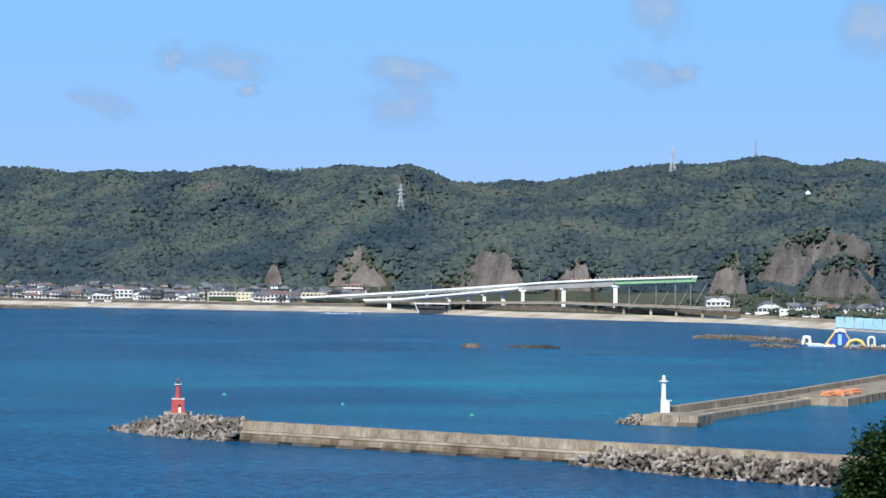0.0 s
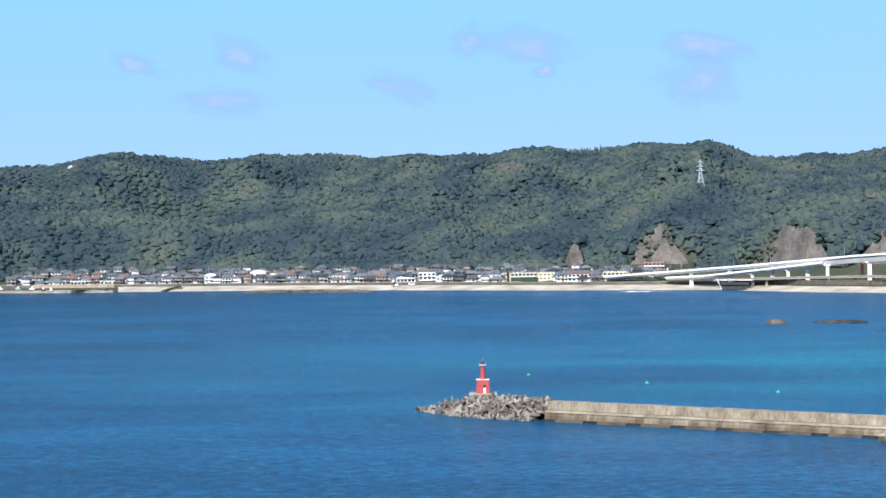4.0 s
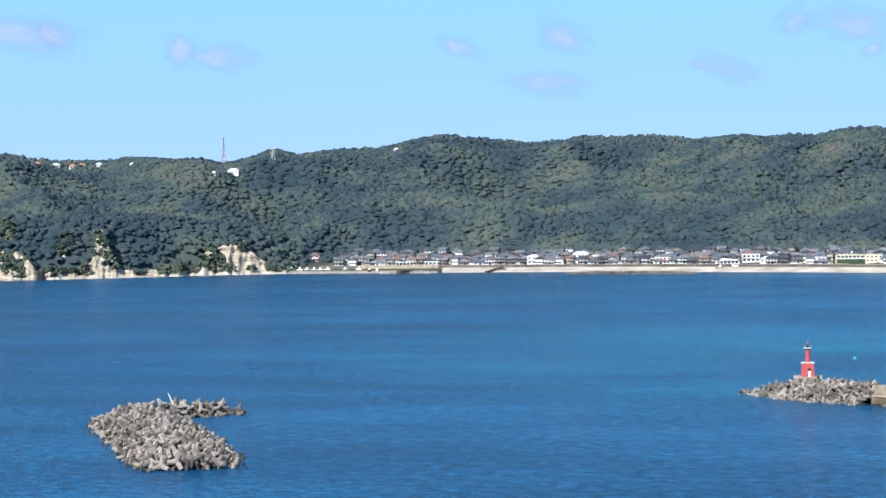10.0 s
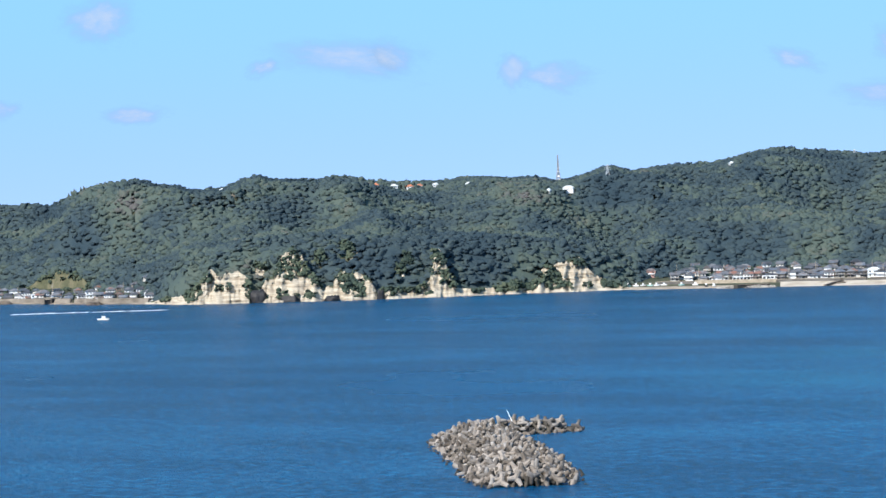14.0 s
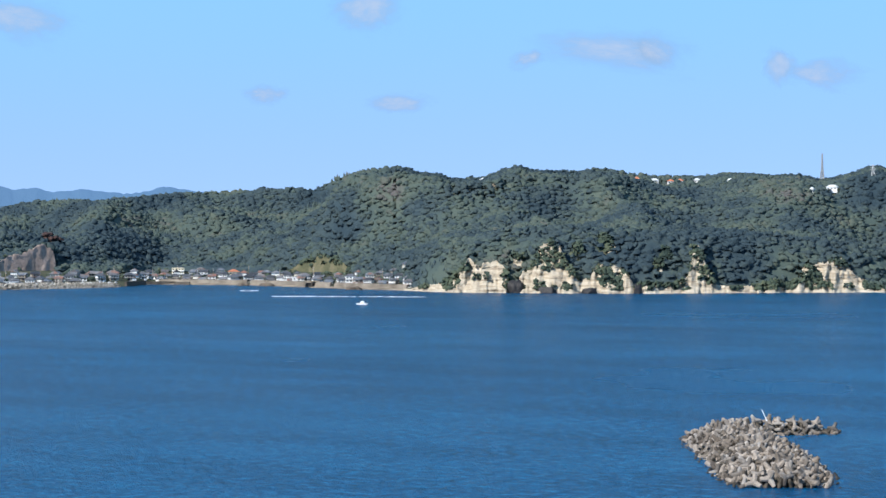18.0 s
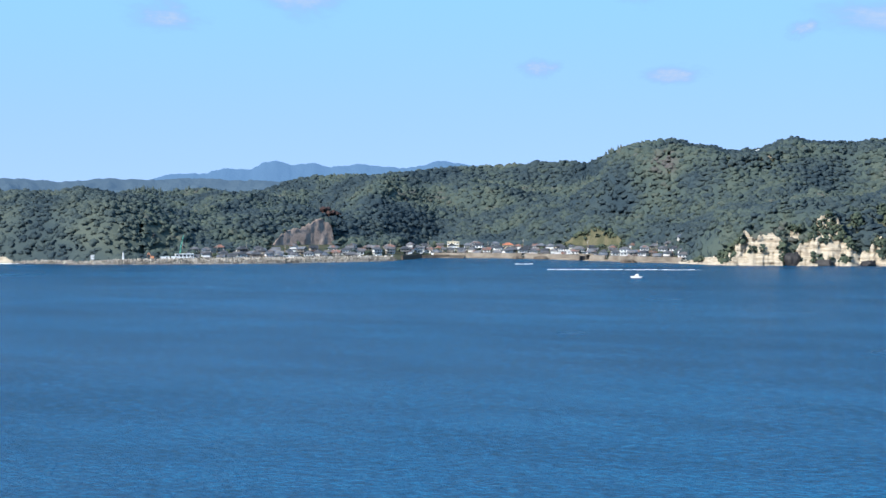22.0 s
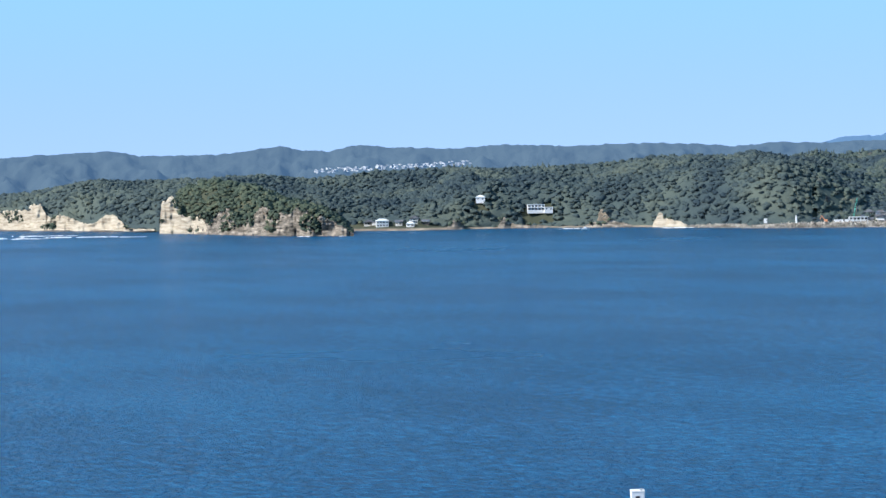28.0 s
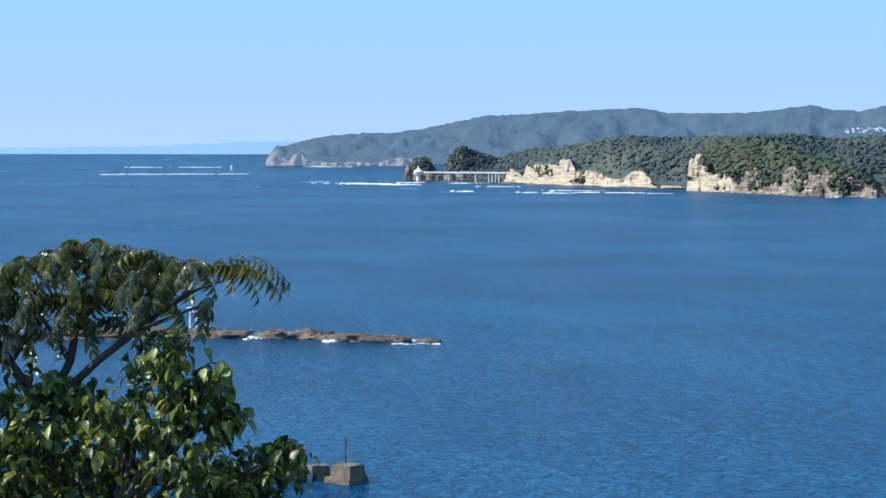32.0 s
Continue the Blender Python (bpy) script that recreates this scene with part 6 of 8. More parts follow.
part("rail", rod((2.9, 0.6, 0.2), (2.9, 0.6, 1.4), 0.05), M_steel, white)

white.matrix_basis = white.matrix_basis @ Matrix.Diagonal((1, 1, 1.07, 1))

# ---- buoys ----
M_buoy = surface("green_buoy_paint", [(0.3, (0.02, 0.32, 0.20)), (0.7, (0.04, 0.42, 0.27))], scale=0.6, rough=0.5, bump=0.0)
for a, r in ((-5.7, 712), (-2.6, 668), (0.8, 627)):
    b = thing("buoy", "small green buoy floating in the harbour mouth", "buoy", "harbour buoys", Matrix.Translation(at(a, r, 0)))
    part("float", drum(0.62, 0.5, 0.45, (0, 0, -0.1), n=16), M_buoy, b)
    part("body", drum(0.3, 0.14, 0.4, (0, 0, 0.35), n=12), M_buoy, b)

# ---- the west side: wooded islet, cliffs, headland and the sea tower ----
def dome_wood(name, label, az0, az1, near, top, seed, material, step=3.5, size=(1.3, 3.2), deep=130, floor=3.0, edge=0.25):
    """A wooded rise: ground mesh and crowns; near: distance of its foot by bearing, top: height of the ground by bearing."""
    a = np.linspace(az0, az1, 90)
    off = np.linspace(0, 1, 14)[:, None]
    shape = np.sin(np.pi * np.clip(off * 0.5 + 0.06, 0, 1)) ** 0.9

    def height(aa, o):
        ends = np.clip(np.minimum(aa - az0, az1 - aa) / edge, 0, 1) ** 0.6
        s = np.sin(np.pi * np.clip(o * 0.5 + 0.06, 0, 1)) ** 0.9
        return (floor + (top(aa) - floor) * s * (1 + 0.12 * fbm(aa * 6, o * 5, 3))) * ends

    aa = np.repeat(a[None], 14, 0)
    r = near(a)[None] + off * deep
    v = np.stack([r * np.sin(np.radians(aa)), r * np.cos(np.radians(aa)), height(aa, off)], -1).reshape(-1, 3)
    tagged(new("ground_rise", mesh_from("ground_rise", v, grid_faces(14, 90), M_soil, True)), "bare ground under " + label.split(" on ")[-1], "ground", kind="structure")
    rs = np.random.default_rng(seed)
    n = int(radians(az1 - az0) * float(near((az0 + az1) / 2)) * deep / step ** 2)
    ca, co = rs.uniform(az0 + 0.05, az1 - 0.05, n), rs.uniform(0.02, 1, n)
    cr, cs = near(ca) + co * deep, rs.uniform(*size, n)
    p = np.stack([cr * np.sin(np.radians(ca)), cr * np.cos(np.radians(ca)), height(ca, co) + cs * rs.uniform(-0.2, 0.5, n)], -1)
    cv, cf = scatter_crowns(p, cs, seed, SMALL)
    return tagged(new(name, mesh_from(name, cv, cf, material, True)), label, "woods", kind="stuff")


# grey-brown rock, darkened too for the shade on the islet's right side
M_islet = surface("islet_rock", [(0.28, (0.055, 0.049, 0.042)), (0.46, (0.15, 0.131, 0.106)), (0.58, (0.26, 0.224, 0.185)), (0.78, (0.42, 0.372, 0.307))], scale=0.14, rough=0.9, bump=1.0, bump_scale=0.5, bump_size=1.2, stretch=(0.5, 0.5, 2.2), spec=0.15, fine=0.5)
ISLET = lerp_table([(-64.3, 2320), (-63.8, 2296), (-61.5, 2110), (-60.3, 2060), (-59.0, 2040)])
cliff("cliff", "pale sandstone pillar at the end of the islet", [(-64.17, 2), (-64.12, 30), (-64.06, 35), (-63.9, 36), (-63.78, 33), (-63.72, 24), (-63.6, 20), (-63.4, 20), (-63.2, 18), (-63.0, 12), (-62.9, 4)],
      M_cliff, lambda a: ISLET(a) - 3, lean=0.14, amp=3.6, ledge=2.0, seed=4.1, foot=7, step=1.1, green=0.06)
cliff("cliff", "dark banded rock cliff of the islet with grassy ledges", [(-63.4, 16), (-62.97, 23), (-62.7, 19), (-62.53, 26), (-62.2, 20), (-61.94, 16), (-61.7, 22), (-61.48, 29), (-61.2, 24), (-60.89, 20), (-60.59, 26), (-60.15, 27), (-59.86, 16), (-59.45, 9), (-59.1, 2)],
      M_islet, lambda a: ISLET(a) - 6, lean=0.6, amp=5.0, ledge=3.6, seed=8.3, foot=10, step=1.0, green=0.24)
dome_wood("woods", "dark trees and scrub on the rocky islet", -63.9, -59.15, lambda a: ISLET(a) + 7,
          lerp_table([(-63.9, 32), (-63.55, 45), (-62.8, 53), (-62.2, 50), (-61.6, 44), (-61.0, 35), (-60.4, 29), (-59.85, 23), (-59.4, 12), (-59.1, 5)]), 31, M_shrub, 4.2, (1.8, 3.8))
cliff("cliff", "long pale sandstone cliff with vertical clefts", LONG_CLIFF, M_cliff, lambda a: SHORE(a) - 6, lean=0.35, amp=4.5, ledge=2.2, seed=2.2, foot=10, step=1.1, green=0.20)
for k, (label, tops) in enumerate((("pale landslip scar below the woods", [(-51.25, 2), (-51.16, 10), (-51.08, 17), (-51.0, 15), (-50.92, 9), (-50.75, 7), (-50.5, 5), (-50.35, 2)]),
                                   ("short pale cliff at the water's edge", [(-56.65, 2), (-56.5, 8), (-56.3, 9), (-56.15, 2)]),
                                   ("pointed pale rock scar in the woods", [(-55.3, 2), (-55.2, 7), (-55.13, 13), (-55.05, 7), (-54.85, 4), (-54.4, 3), (-54.0, 2)]),
                                   ("low pale rock ledge along the shore", [(-53.0, 2), (-52.75, 6), (-52.6, 4), (-52.4, 8), (-52.1, 5), (-51.8, 2)]))):
    cliff("cliff", label, tops, M_cliff if k == 0 else M_islet, lambda a: SHORE(a) - 4, lean=0.6, amp=2.5, ledge=1.0, seed=11.0 + k, foot=8, step=1.2, green=0.32)
cliff("cliff", "grey scar in the trees above the shore", [(-52.7, 6), (-52.62, 18), (-52.5, 16), (-52.3, 6)], M_cliff_dark, lambda a: SHORE(a) + 12, lean=0.4, amp=1.5, seed=18.0, base=4)
far_foot = lambda a: 0 * np.asarray(a) + 2985.0
dome_wood("woods", "dark scrub on the small sea stack", -71.55, -70.68, far_foot, lerp_table([(-71.6, 16), (-71.4, 26), (-71.1, 30), (-70.7, 20)]), 33, M_leaf, 3.4, (1.3, 3.0), 50)
dome_wood("woods", "dark scrub on the pointed headland knoll", -70.62, -68.7, lambda a: far_foot(a) + 15, lerp_table([(-70.62, 12), (-70.3, 34), (-70.02, 46), (-69.7, 36), (-69.3, 32), (-68.8, 24)]), 34, M_leaf, 3.4, (1.3, 3.0), 70)
cliff("cliff", "dark rock foot of the sea stack", [(-71.6, 2), (-71.5, 24), (-71.35, 12), (-71.0, 8), (-70.6, 6), (-70.3, 9), (-69.9, 6), (-69.5, 12), (-69.2, 5), (-68.9, 4)], M_cliff_dark, lambda a: far_foot(a) - 8, lean=0.4, amp=3, seed=21.0)
for k, (a, r, w) in enumerate(((-71.0, 2820, 30), (-70.3, 2790, 40), (-69.5, 2770, 45), (-68.9, 2740, 40), (-67.9, 2620, 40), (-66.8, 2560, 35), (-65.6, 2480, 30), (-64.6, 2420, 22))):
    rock("rock_shelf", "dark tidal rock shelf awash off the headland", at(a, r, 0), (w, 14, 1.5), 5.0 + k * 1.3)

tower = thing("observation_tower", "white round underwater observation tower standing in the sea", "observation tower", m=Matrix.Translation(at(-71.2, 2842, 0)) @ Matrix.Rotation(radians(71.2), 4, "Z"))
part("shaft", drum(3.0, 2.8, 9.0, (0, 0, -1), n=28), M_white, tower)
part("lower_ring", drum(3.0, 6.0, 2.0, (0, 0, 8), n=28), M_white, tower)
part("cabin", drum(6.0, 6.0, 2.8, (0, 0, 10), n=28), M_white, tower)
for k in range(12):
    a = k * 0.5236
    part("window", box((1.6, 0.15, 1.2), (0, 0, 0)), M_glass, tower).matrix_basis = Matrix.Rotation(a, 4, "Z") @ Matrix.Translation((0, -6.02, 11.5))
part("roof", drum(6.8, 1.6, 4.6, (0, 0, 12.8), n=28), M_white, tower)
part("finial", drum(1.3, 0.7, 3.2, (0, 0, 17.4), n=16), M_white, tower)
walk_bridge = thing("footbridge", "white footbridge from the shore to the sea tower", "footbridge", kind="structure")
F0, F1 = at(-71.1, 2842, 12.2), at(-68.9, 2806, 12.2)
part("deck", prism([F0, F1], [(-1.6, -0.9), (1.6, -0.9), (1.6, 0), (-1.6, 0)], M_white, "deck"), None, walk_bridge)
for s in (-1.6, 1.6):
    part("rail", prism([F0, F1], [(s - 0.1, 0.0), (s + 0.1, 0.0), (s + 0.1, 1.2), (s - 0.1, 1.2)], M_white, "rail"), None, walk_bridge)
for u in (0.32, 0.64, 0.80, 0.84, 0.88, 0.92):
    p = F0.lerp(F1, u)
    part("pier", box((1.1, 1.1, 13), (p.x, p.y, 5.2)), M_white, walk_bridge)

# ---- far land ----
# bluish base and emission stand in for the haze of distant air
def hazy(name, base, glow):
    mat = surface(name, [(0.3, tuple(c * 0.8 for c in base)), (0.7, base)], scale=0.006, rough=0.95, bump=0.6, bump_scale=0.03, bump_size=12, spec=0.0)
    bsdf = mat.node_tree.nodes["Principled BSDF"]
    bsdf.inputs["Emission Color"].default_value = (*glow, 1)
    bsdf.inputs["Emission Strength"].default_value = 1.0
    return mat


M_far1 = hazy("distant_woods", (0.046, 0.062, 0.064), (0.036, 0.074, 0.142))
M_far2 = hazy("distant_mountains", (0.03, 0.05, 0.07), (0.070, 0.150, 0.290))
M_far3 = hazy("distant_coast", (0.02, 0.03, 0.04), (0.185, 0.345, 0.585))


def ridge(name, label, table, dist, foot, foot_z, material, bumps=6.0, seed=0.0):
    prof = lerp_table(table)
    a = np.arange(min(t[0] for t in table), max(t[0] for t in table), 0.06)
    crest_z = EYE + dist * np.tan(np.radians(prof(a)))
    k = np.linspace(0, 1, 26)[:, None]
    aa = np.repeat(a[None], 26, 0)
    r = foot + (dist - foot) * k
    z = foot_z + (crest_z[None] - foot_z) * k ** 1.1 + bumps * 4 * fbm(aa * 1.6 + seed, k * 7, 4) * k * (1 - k) * 4 + 3.0 * fbm(aa * 9, k * 3 + seed, 3) * k
    v = np.stack([r * np.sin(np.radians(aa)), r * np.cos(np.radians(aa)), z], -1).reshape(-1, 3)
    return tagged(new(name, mesh_from(name, v, grid_faces(26, len(a)), material, True)), label, "hills", kind="structure")


RIDGE = [(-75.2, -0.34), (-74.95, -0.05), (-74.2, 0.16), (-73.1, 0.33), (-71.8, 0.36), (-71.3, 0.44), (-70.4, 0.61), (-69.4, 0.82), (-68.7, 0.83), (-67.7, 0.91), (-66.3, 0.99), (-65.3, 1.02), (-64.7, 0.89), (-62.7, 0.88), (-61.9, 0.97), (-61.0, 1.09), (-60.4, 0.97), (-59.7, 0.93),
         (-59.1, 1.09), (-58.1, 1.02), (-56.5, 0.96), (-55.1, 1.04), (-53.9, 1.0), (-53.4, 0.95), (-52.5, 1.01), (-51.1, 1.02), (-50.1, 0.98), (-49.1, 0.9), (-47.8, 0.99), (-46.9, 0.93), (-46, 1.0), (-45, 0.95), (-42, 0.85), (-38, 0.8)]
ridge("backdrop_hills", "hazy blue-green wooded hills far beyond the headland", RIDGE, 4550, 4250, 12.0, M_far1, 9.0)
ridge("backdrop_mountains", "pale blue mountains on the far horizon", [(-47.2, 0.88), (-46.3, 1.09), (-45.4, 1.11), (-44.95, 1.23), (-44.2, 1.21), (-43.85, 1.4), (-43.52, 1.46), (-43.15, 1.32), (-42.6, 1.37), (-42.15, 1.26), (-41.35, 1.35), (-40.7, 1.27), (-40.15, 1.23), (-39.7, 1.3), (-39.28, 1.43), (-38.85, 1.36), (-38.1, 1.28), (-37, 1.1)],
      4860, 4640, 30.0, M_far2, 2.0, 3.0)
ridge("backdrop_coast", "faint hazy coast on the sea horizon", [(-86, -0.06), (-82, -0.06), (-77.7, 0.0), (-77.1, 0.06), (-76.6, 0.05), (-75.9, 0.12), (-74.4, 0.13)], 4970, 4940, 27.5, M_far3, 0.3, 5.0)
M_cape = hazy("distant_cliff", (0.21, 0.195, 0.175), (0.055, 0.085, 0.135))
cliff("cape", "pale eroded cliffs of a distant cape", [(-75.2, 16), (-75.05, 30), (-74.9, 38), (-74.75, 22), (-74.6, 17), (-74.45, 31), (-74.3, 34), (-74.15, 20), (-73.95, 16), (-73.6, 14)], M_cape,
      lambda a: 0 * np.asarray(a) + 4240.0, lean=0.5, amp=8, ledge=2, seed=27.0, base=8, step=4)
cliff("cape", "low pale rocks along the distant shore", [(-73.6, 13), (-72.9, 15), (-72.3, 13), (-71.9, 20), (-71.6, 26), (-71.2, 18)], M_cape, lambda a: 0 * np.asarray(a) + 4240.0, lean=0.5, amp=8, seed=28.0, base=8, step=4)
# distant town on the hills: small houses, too many and too small to part
rs = random.Random(17)
bm = bmesh.new()
for k in range(170):
    a = rs.uniform(-60.1, -56.0)
    u = (a + 60.1) / 4.1
    el = 0.40 + 0.16 * u + rs.uniform(-0.03, 0.08)
    r = 4250 + (el - 0.2) * 300
    box((rs.uniform(3, 6.5), 4, rs.uniform(1.5, 3.2)), tuple(at(a, r - 90, EYE + (r - 90) * math.tan(radians(el)))), bm, turn=rs.uniform(0, 90))
town = part("far_town", bm, surface("far_house_walls", [(0.3, (0.36, 0.40, 0.46)), (0.7, (0.58, 0.60, 0.64))], rough=0.8, bump=0, random="island", amount=0.6), None)
tagged(town, "white houses of a distant hillside town", "town", kind="stuff")

# ---- boats, wakes, foam ----
M_foam = surface("sea_foam", [(0.3, (0.66, 0.72, 0.76)), (0.6, (0.86, 0.88, 0.88))], scale=0.3, rough=0.9, bump=0.6, bump_scale=1.5, bump_size=0.4)


def boat(label, az, r, turn, length=9.0):
    ob = thing("boat", label, "boat", m=Matrix.Translation(at(az, r, float(sea_level(r)))) @ Matrix.Rotation(radians(-az + turn), 4, "Z"))
    bm = bmesh.new()
    L, W = length / 2, length * 0.15
    ring = lambda z, s: [bm.verts.new((x * L * s, y * W * s, z)) for x, y in ((-1, -0.85), (0.3, -1), (0.75, -0.6), (1.05, 0), (0.75, 0.6), (0.3, 1), (-1, 0.85))]
    lo, hi = ring(-0.2, 0.86), ring(1.1, 1.0)
    for k in range(7):
        bm.faces.new((lo[k], lo[(k + 1) % 7], hi[(k + 1) % 7], hi[k]))
    bm.faces.new(lo[::-1])
    bm.faces.new(hi)
    part("hull", bm, M_white, ob)
    part("cabin", box((length * 0.28, W * 1.3, 1.6), (-length * 0.05, 0, 1.85), bevel=0.15), M_white, ob)
    part("windscreen", box((0.1, W * 1.1, 0.7), (length * 0.095, 0, 2.2)), M_glass, ob)
    part("mast", rod((-length * 0.1, 0, 2.6), (-length * 0.1, 0, 4.6), 0.06), M_steel, ob)
    return ob


boat("small white motor boat on the bay", -34.1, 1578, 160)
boat("small white motor boat off the wooded shore", -53.0, 2150, 15)
boat("white motor boat crossing by the cliffs", -67.7, 2150, 170, 12)
sail = thing("sea_marker", "white marker tower standing far out at sea", "sea marker", m=Matrix.Translation(at(-76.1, 3950, float(sea_level(3950)))))
part("column", drum(2.2, 1.4, 8, (0, 0, -1), n=12), M_white, sail)
part("top_mark", drum(1.6, 0.4, 2, (0, 0, 7), n=12), M_white, sail)


def foam(label, az, r, w, d, h=0.5, seed=1.0):
    """A ragged low patch of white water: separate tongues, not a disc."""
    rs = np.random.default_rng(int(seed * 97))
    bm = bmesh.new()
    n = max(10, int(w / 1.1))
    for k in range(n):
        x, y = rs.normal(0, w * 0.24), rs.normal(0, d * 0.28)
        L = rs.uniform(0.08, 0.6) ** 1.3 * min(9, w / 4 + 1)
        made = bmesh.ops.create_icosphere(bm, subdivisions=1 if L < 1.5 else 2, radius=1, matrix=Matrix.Translation((x, y, 0)) @ Matrix.Diagonal((L, rs.uniform(0.2, 0.8) * d * 0.25, h * rs.uniform(0.3, 1.1), 1)))["verts"]
        for v in made:
            q = 1 + 0.7 * noise.noise(v.co * 0.6 + Vector((seed, k, 0)))
            v.co = Vector((x + (v.co.x - x) * q, y + (v.co.y - y) * q, v.co.z * q))
    ob = part("foam", bm, M_foam, None)
    ob.matrix_basis = Matrix.Translation(at(az, r, float(sea_level(r)))) @ Matrix.Rotation(radians(-az), 4, "Z")
    return tagged(ob, label, "foam", kind="stuff")


for k, (a, r, w, d, h) in enumerate(((-72.9, 2700, 60, 14, 1.0), (-72.2, 2640, 70, 18, 1.3), (-71.6, 2600, 40, 14, 1.2), (-70.15, 2215, 26, 9, 1.3), (-68.3, 2175, 20, 8, 1.2), (-67.6, 2150, 32, 6, 0.8), (-66.7, 2190, 40, 8, 0.8),
                                     (-65.9, 2180, 36, 6, 0.8), (-65.0, 2160, 24, 5, 0.5), (-71.5, 2760, 40, 10, 0.8), (-70.0, 2720, 40, 9, 0.8), (-69.0, 2500, 40, 8, 0.7), (-73.8, 2800, 30, 8, 0.6), (-67.2, 2280, 50, 8, 0.7),
                                     (-79.2, 3480, 30, 16, 0.8), (-78.3, 3500, 60, 20, 1.2), (-77.2, 3520, 90, 20, 1.1), (-76.0, 3540, 50, 16, 0.9), (-78.5, 4150, 70, 20, 0.8), (-77.0, 4150, 80, 20, 0.8), (-73.6, 4200, 90, 20, 1.2),
                                     (-60.4, 2030, 14, 4, 0.5), (-59.4, 2024, 10, 4, 0.5), (-53.3, 2200, 22, 4, 0.5), (-50.7, 2165, 30, 4, 0.5), (-2.9, 1712, 30, 5, 0.4), (-37.0, 2020, 16, 5, 0.4))):
    foam("white water breaking on the shallow reef", a, r, w, d, h, 1.0 + k * 0.37)
for k, (a0, a1, r) in enumerate(((-36.25, -35.2, 1812), (-35.3, -34.4, 1808), (-34.6, -33.3, 1802), (-33.5, -32.4, 1796))):
    foam("thin white wake trailing across the bay", (a0 + a1) / 2, r, radians(a1 - a0) * r, 8 if k == 0 else 5, 0.35, 30.0 + k)
foam("white wake behind the boat", -67.4, 2153, 26, 5, 0.4, 44.0)

# ---- small things along the shore ----
# black rocks added for the shade of overhangs and clefts in the cliff
M_shade_black = surface("painted_shade_black", [(0.3, (0.012, 0.012, 0.014)), (0.6, (0.03, 0.028, 0.028)), (0.85, (0.07, 0.062, 0.055))], scale=0.3, rough=0.6, bump=0.9, bump_scale=0.8, bump_size=0.5, spec=0.4, fine=0.4)
for k, (a, off, size, words) in enumerate(((-30.05, -8, (7, 6, 13), "tall rock buttress painted black for the shade in a cliff cleft"), (-29.23, -16, (9, 5, 6.0), "boulder painted black for the shade at the pale cliff's foot"),
                                           (-28.1, -16, (6, 5, 4.8), "boulder painted black for the overhang's shade below the pale cliff"), (-26.83, -8, (3.0, 5, 9), "narrow rock painted black for the shade in a cliff cleft"))):
    rock("rock", words, at(a, float(SHORE(a)) + off, 1.0), size, 31.0 + k, M_shade_black)


def car_mesh_parts(paint):
    car = thing("parked_car", "small white car parked by the sea wall", "car", "cars along the quay")
    bm = box((3.8, 1.6, 0.75), (0, 0, 0.68), bevel=0.15)
    part("body", bm, paint, car)
    cab = box((2.3, 1.45, 0.65), (-0.2, 0, 1.35), bevel=0.12)
    for v in cab.verts:
        if v.co.z > 1.4:
            v.co.x = -0.2 + (v.co.x + 0.2) * 0.8
    part("cabin", cab, M_glass, car)
    part("roof", box((1.7, 1.3, 0.08), (-0.2, 0, 1.7), bevel=0.02), paint, car)
    for x in (-1.2, 1.2):
        for y in (-0.72, 0.72):
            part("wheel", drum(0.31, 0.31, 0.22, (0, 0, -0.11), n=12), M_road, car).matrix_basis = Matrix.Translation((x, y, 0.31)) @ Matrix.Rotation(1.5708, 4, "X")
    return car


def van(label, paint):
    car = thing("parked_van", label, "van", "cars along the quay")
    part("body", box((4.4, 1.7, 1.5), (0, 0, 1.15), bevel=0.15), paint, car)
    part("windscreen", box((0.08, 1.5, 0.6), (2.2, 0, 1.55), bevel=0.01), M_glass, car)
    for y in (-0.86, 0.86):
        part("side_window", box((2.8, 0.06, 0.5), (0.2, y, 1.55)), M_glass, car)
    for x in (-1.4, 1.4):
        for y in (-0.75, 0.75):
            part("wheel", drum(0.33, 0.33, 0.22, (0, 0, -0.11), n=12), M_road, car).matrix_basis = Matrix.Translation((x, y, 0.33)) @ Matrix.Rotation(1.5708, 4, "X")
    return car


rng = random.Random(77)
first_car, first_van = car_mesh_parts(M_white), van("white delivery van parked by the sea wall", M_white)
CAR_SPOTS = [(a, 17 + (k % 3)) for k, a in enumerate(np.arange(-44.5, -42.9, 0.17))] + [(a, 17) for a in np.arange(-41.5, -40.5, 0.16)] + [(a, 40) for a in (-18.0, -16.6, -15.3, -13.2, -11.9, -10.4, -9.2, -7.3, -6.6, -4.1)] + \
            [(a, 44) for a in (7.75, 8.0, 8.2, 9.4, 9.55, 9.75, 10.9, 11.2)] + [(a, 20) for a in (-37.9, -36.9, -35.0, -34.2, -33.8)]
used_car = used_van = False
for k, (a, off) in enumerate(CAR_SPOTS):
    a += rng.uniform(-0.04, 0.04)
    r = float(SHORE(a)) + off
    m = Matrix.Translation(at(a, r, max(float(ground(a, r)), 3.2 if off < 25 else 0) + 0.05)) @ Matrix.Rotation(radians(-a + rng.choice((0, 0, 180, 90, 75))), 4, "Z") @ Matrix.Scale(1.1, 4)
    if k % 3 == 2:
        if used_van:
            copy_thing(first_van, m)
        else:
            first_van.matrix_basis, used_van = m, True
    elif used_car:
        copy_thing(first_car, m)
    else:
        first_car.matrix_basis, used_car = m, True
beach_van = van("white van standing on the sand", M_white)
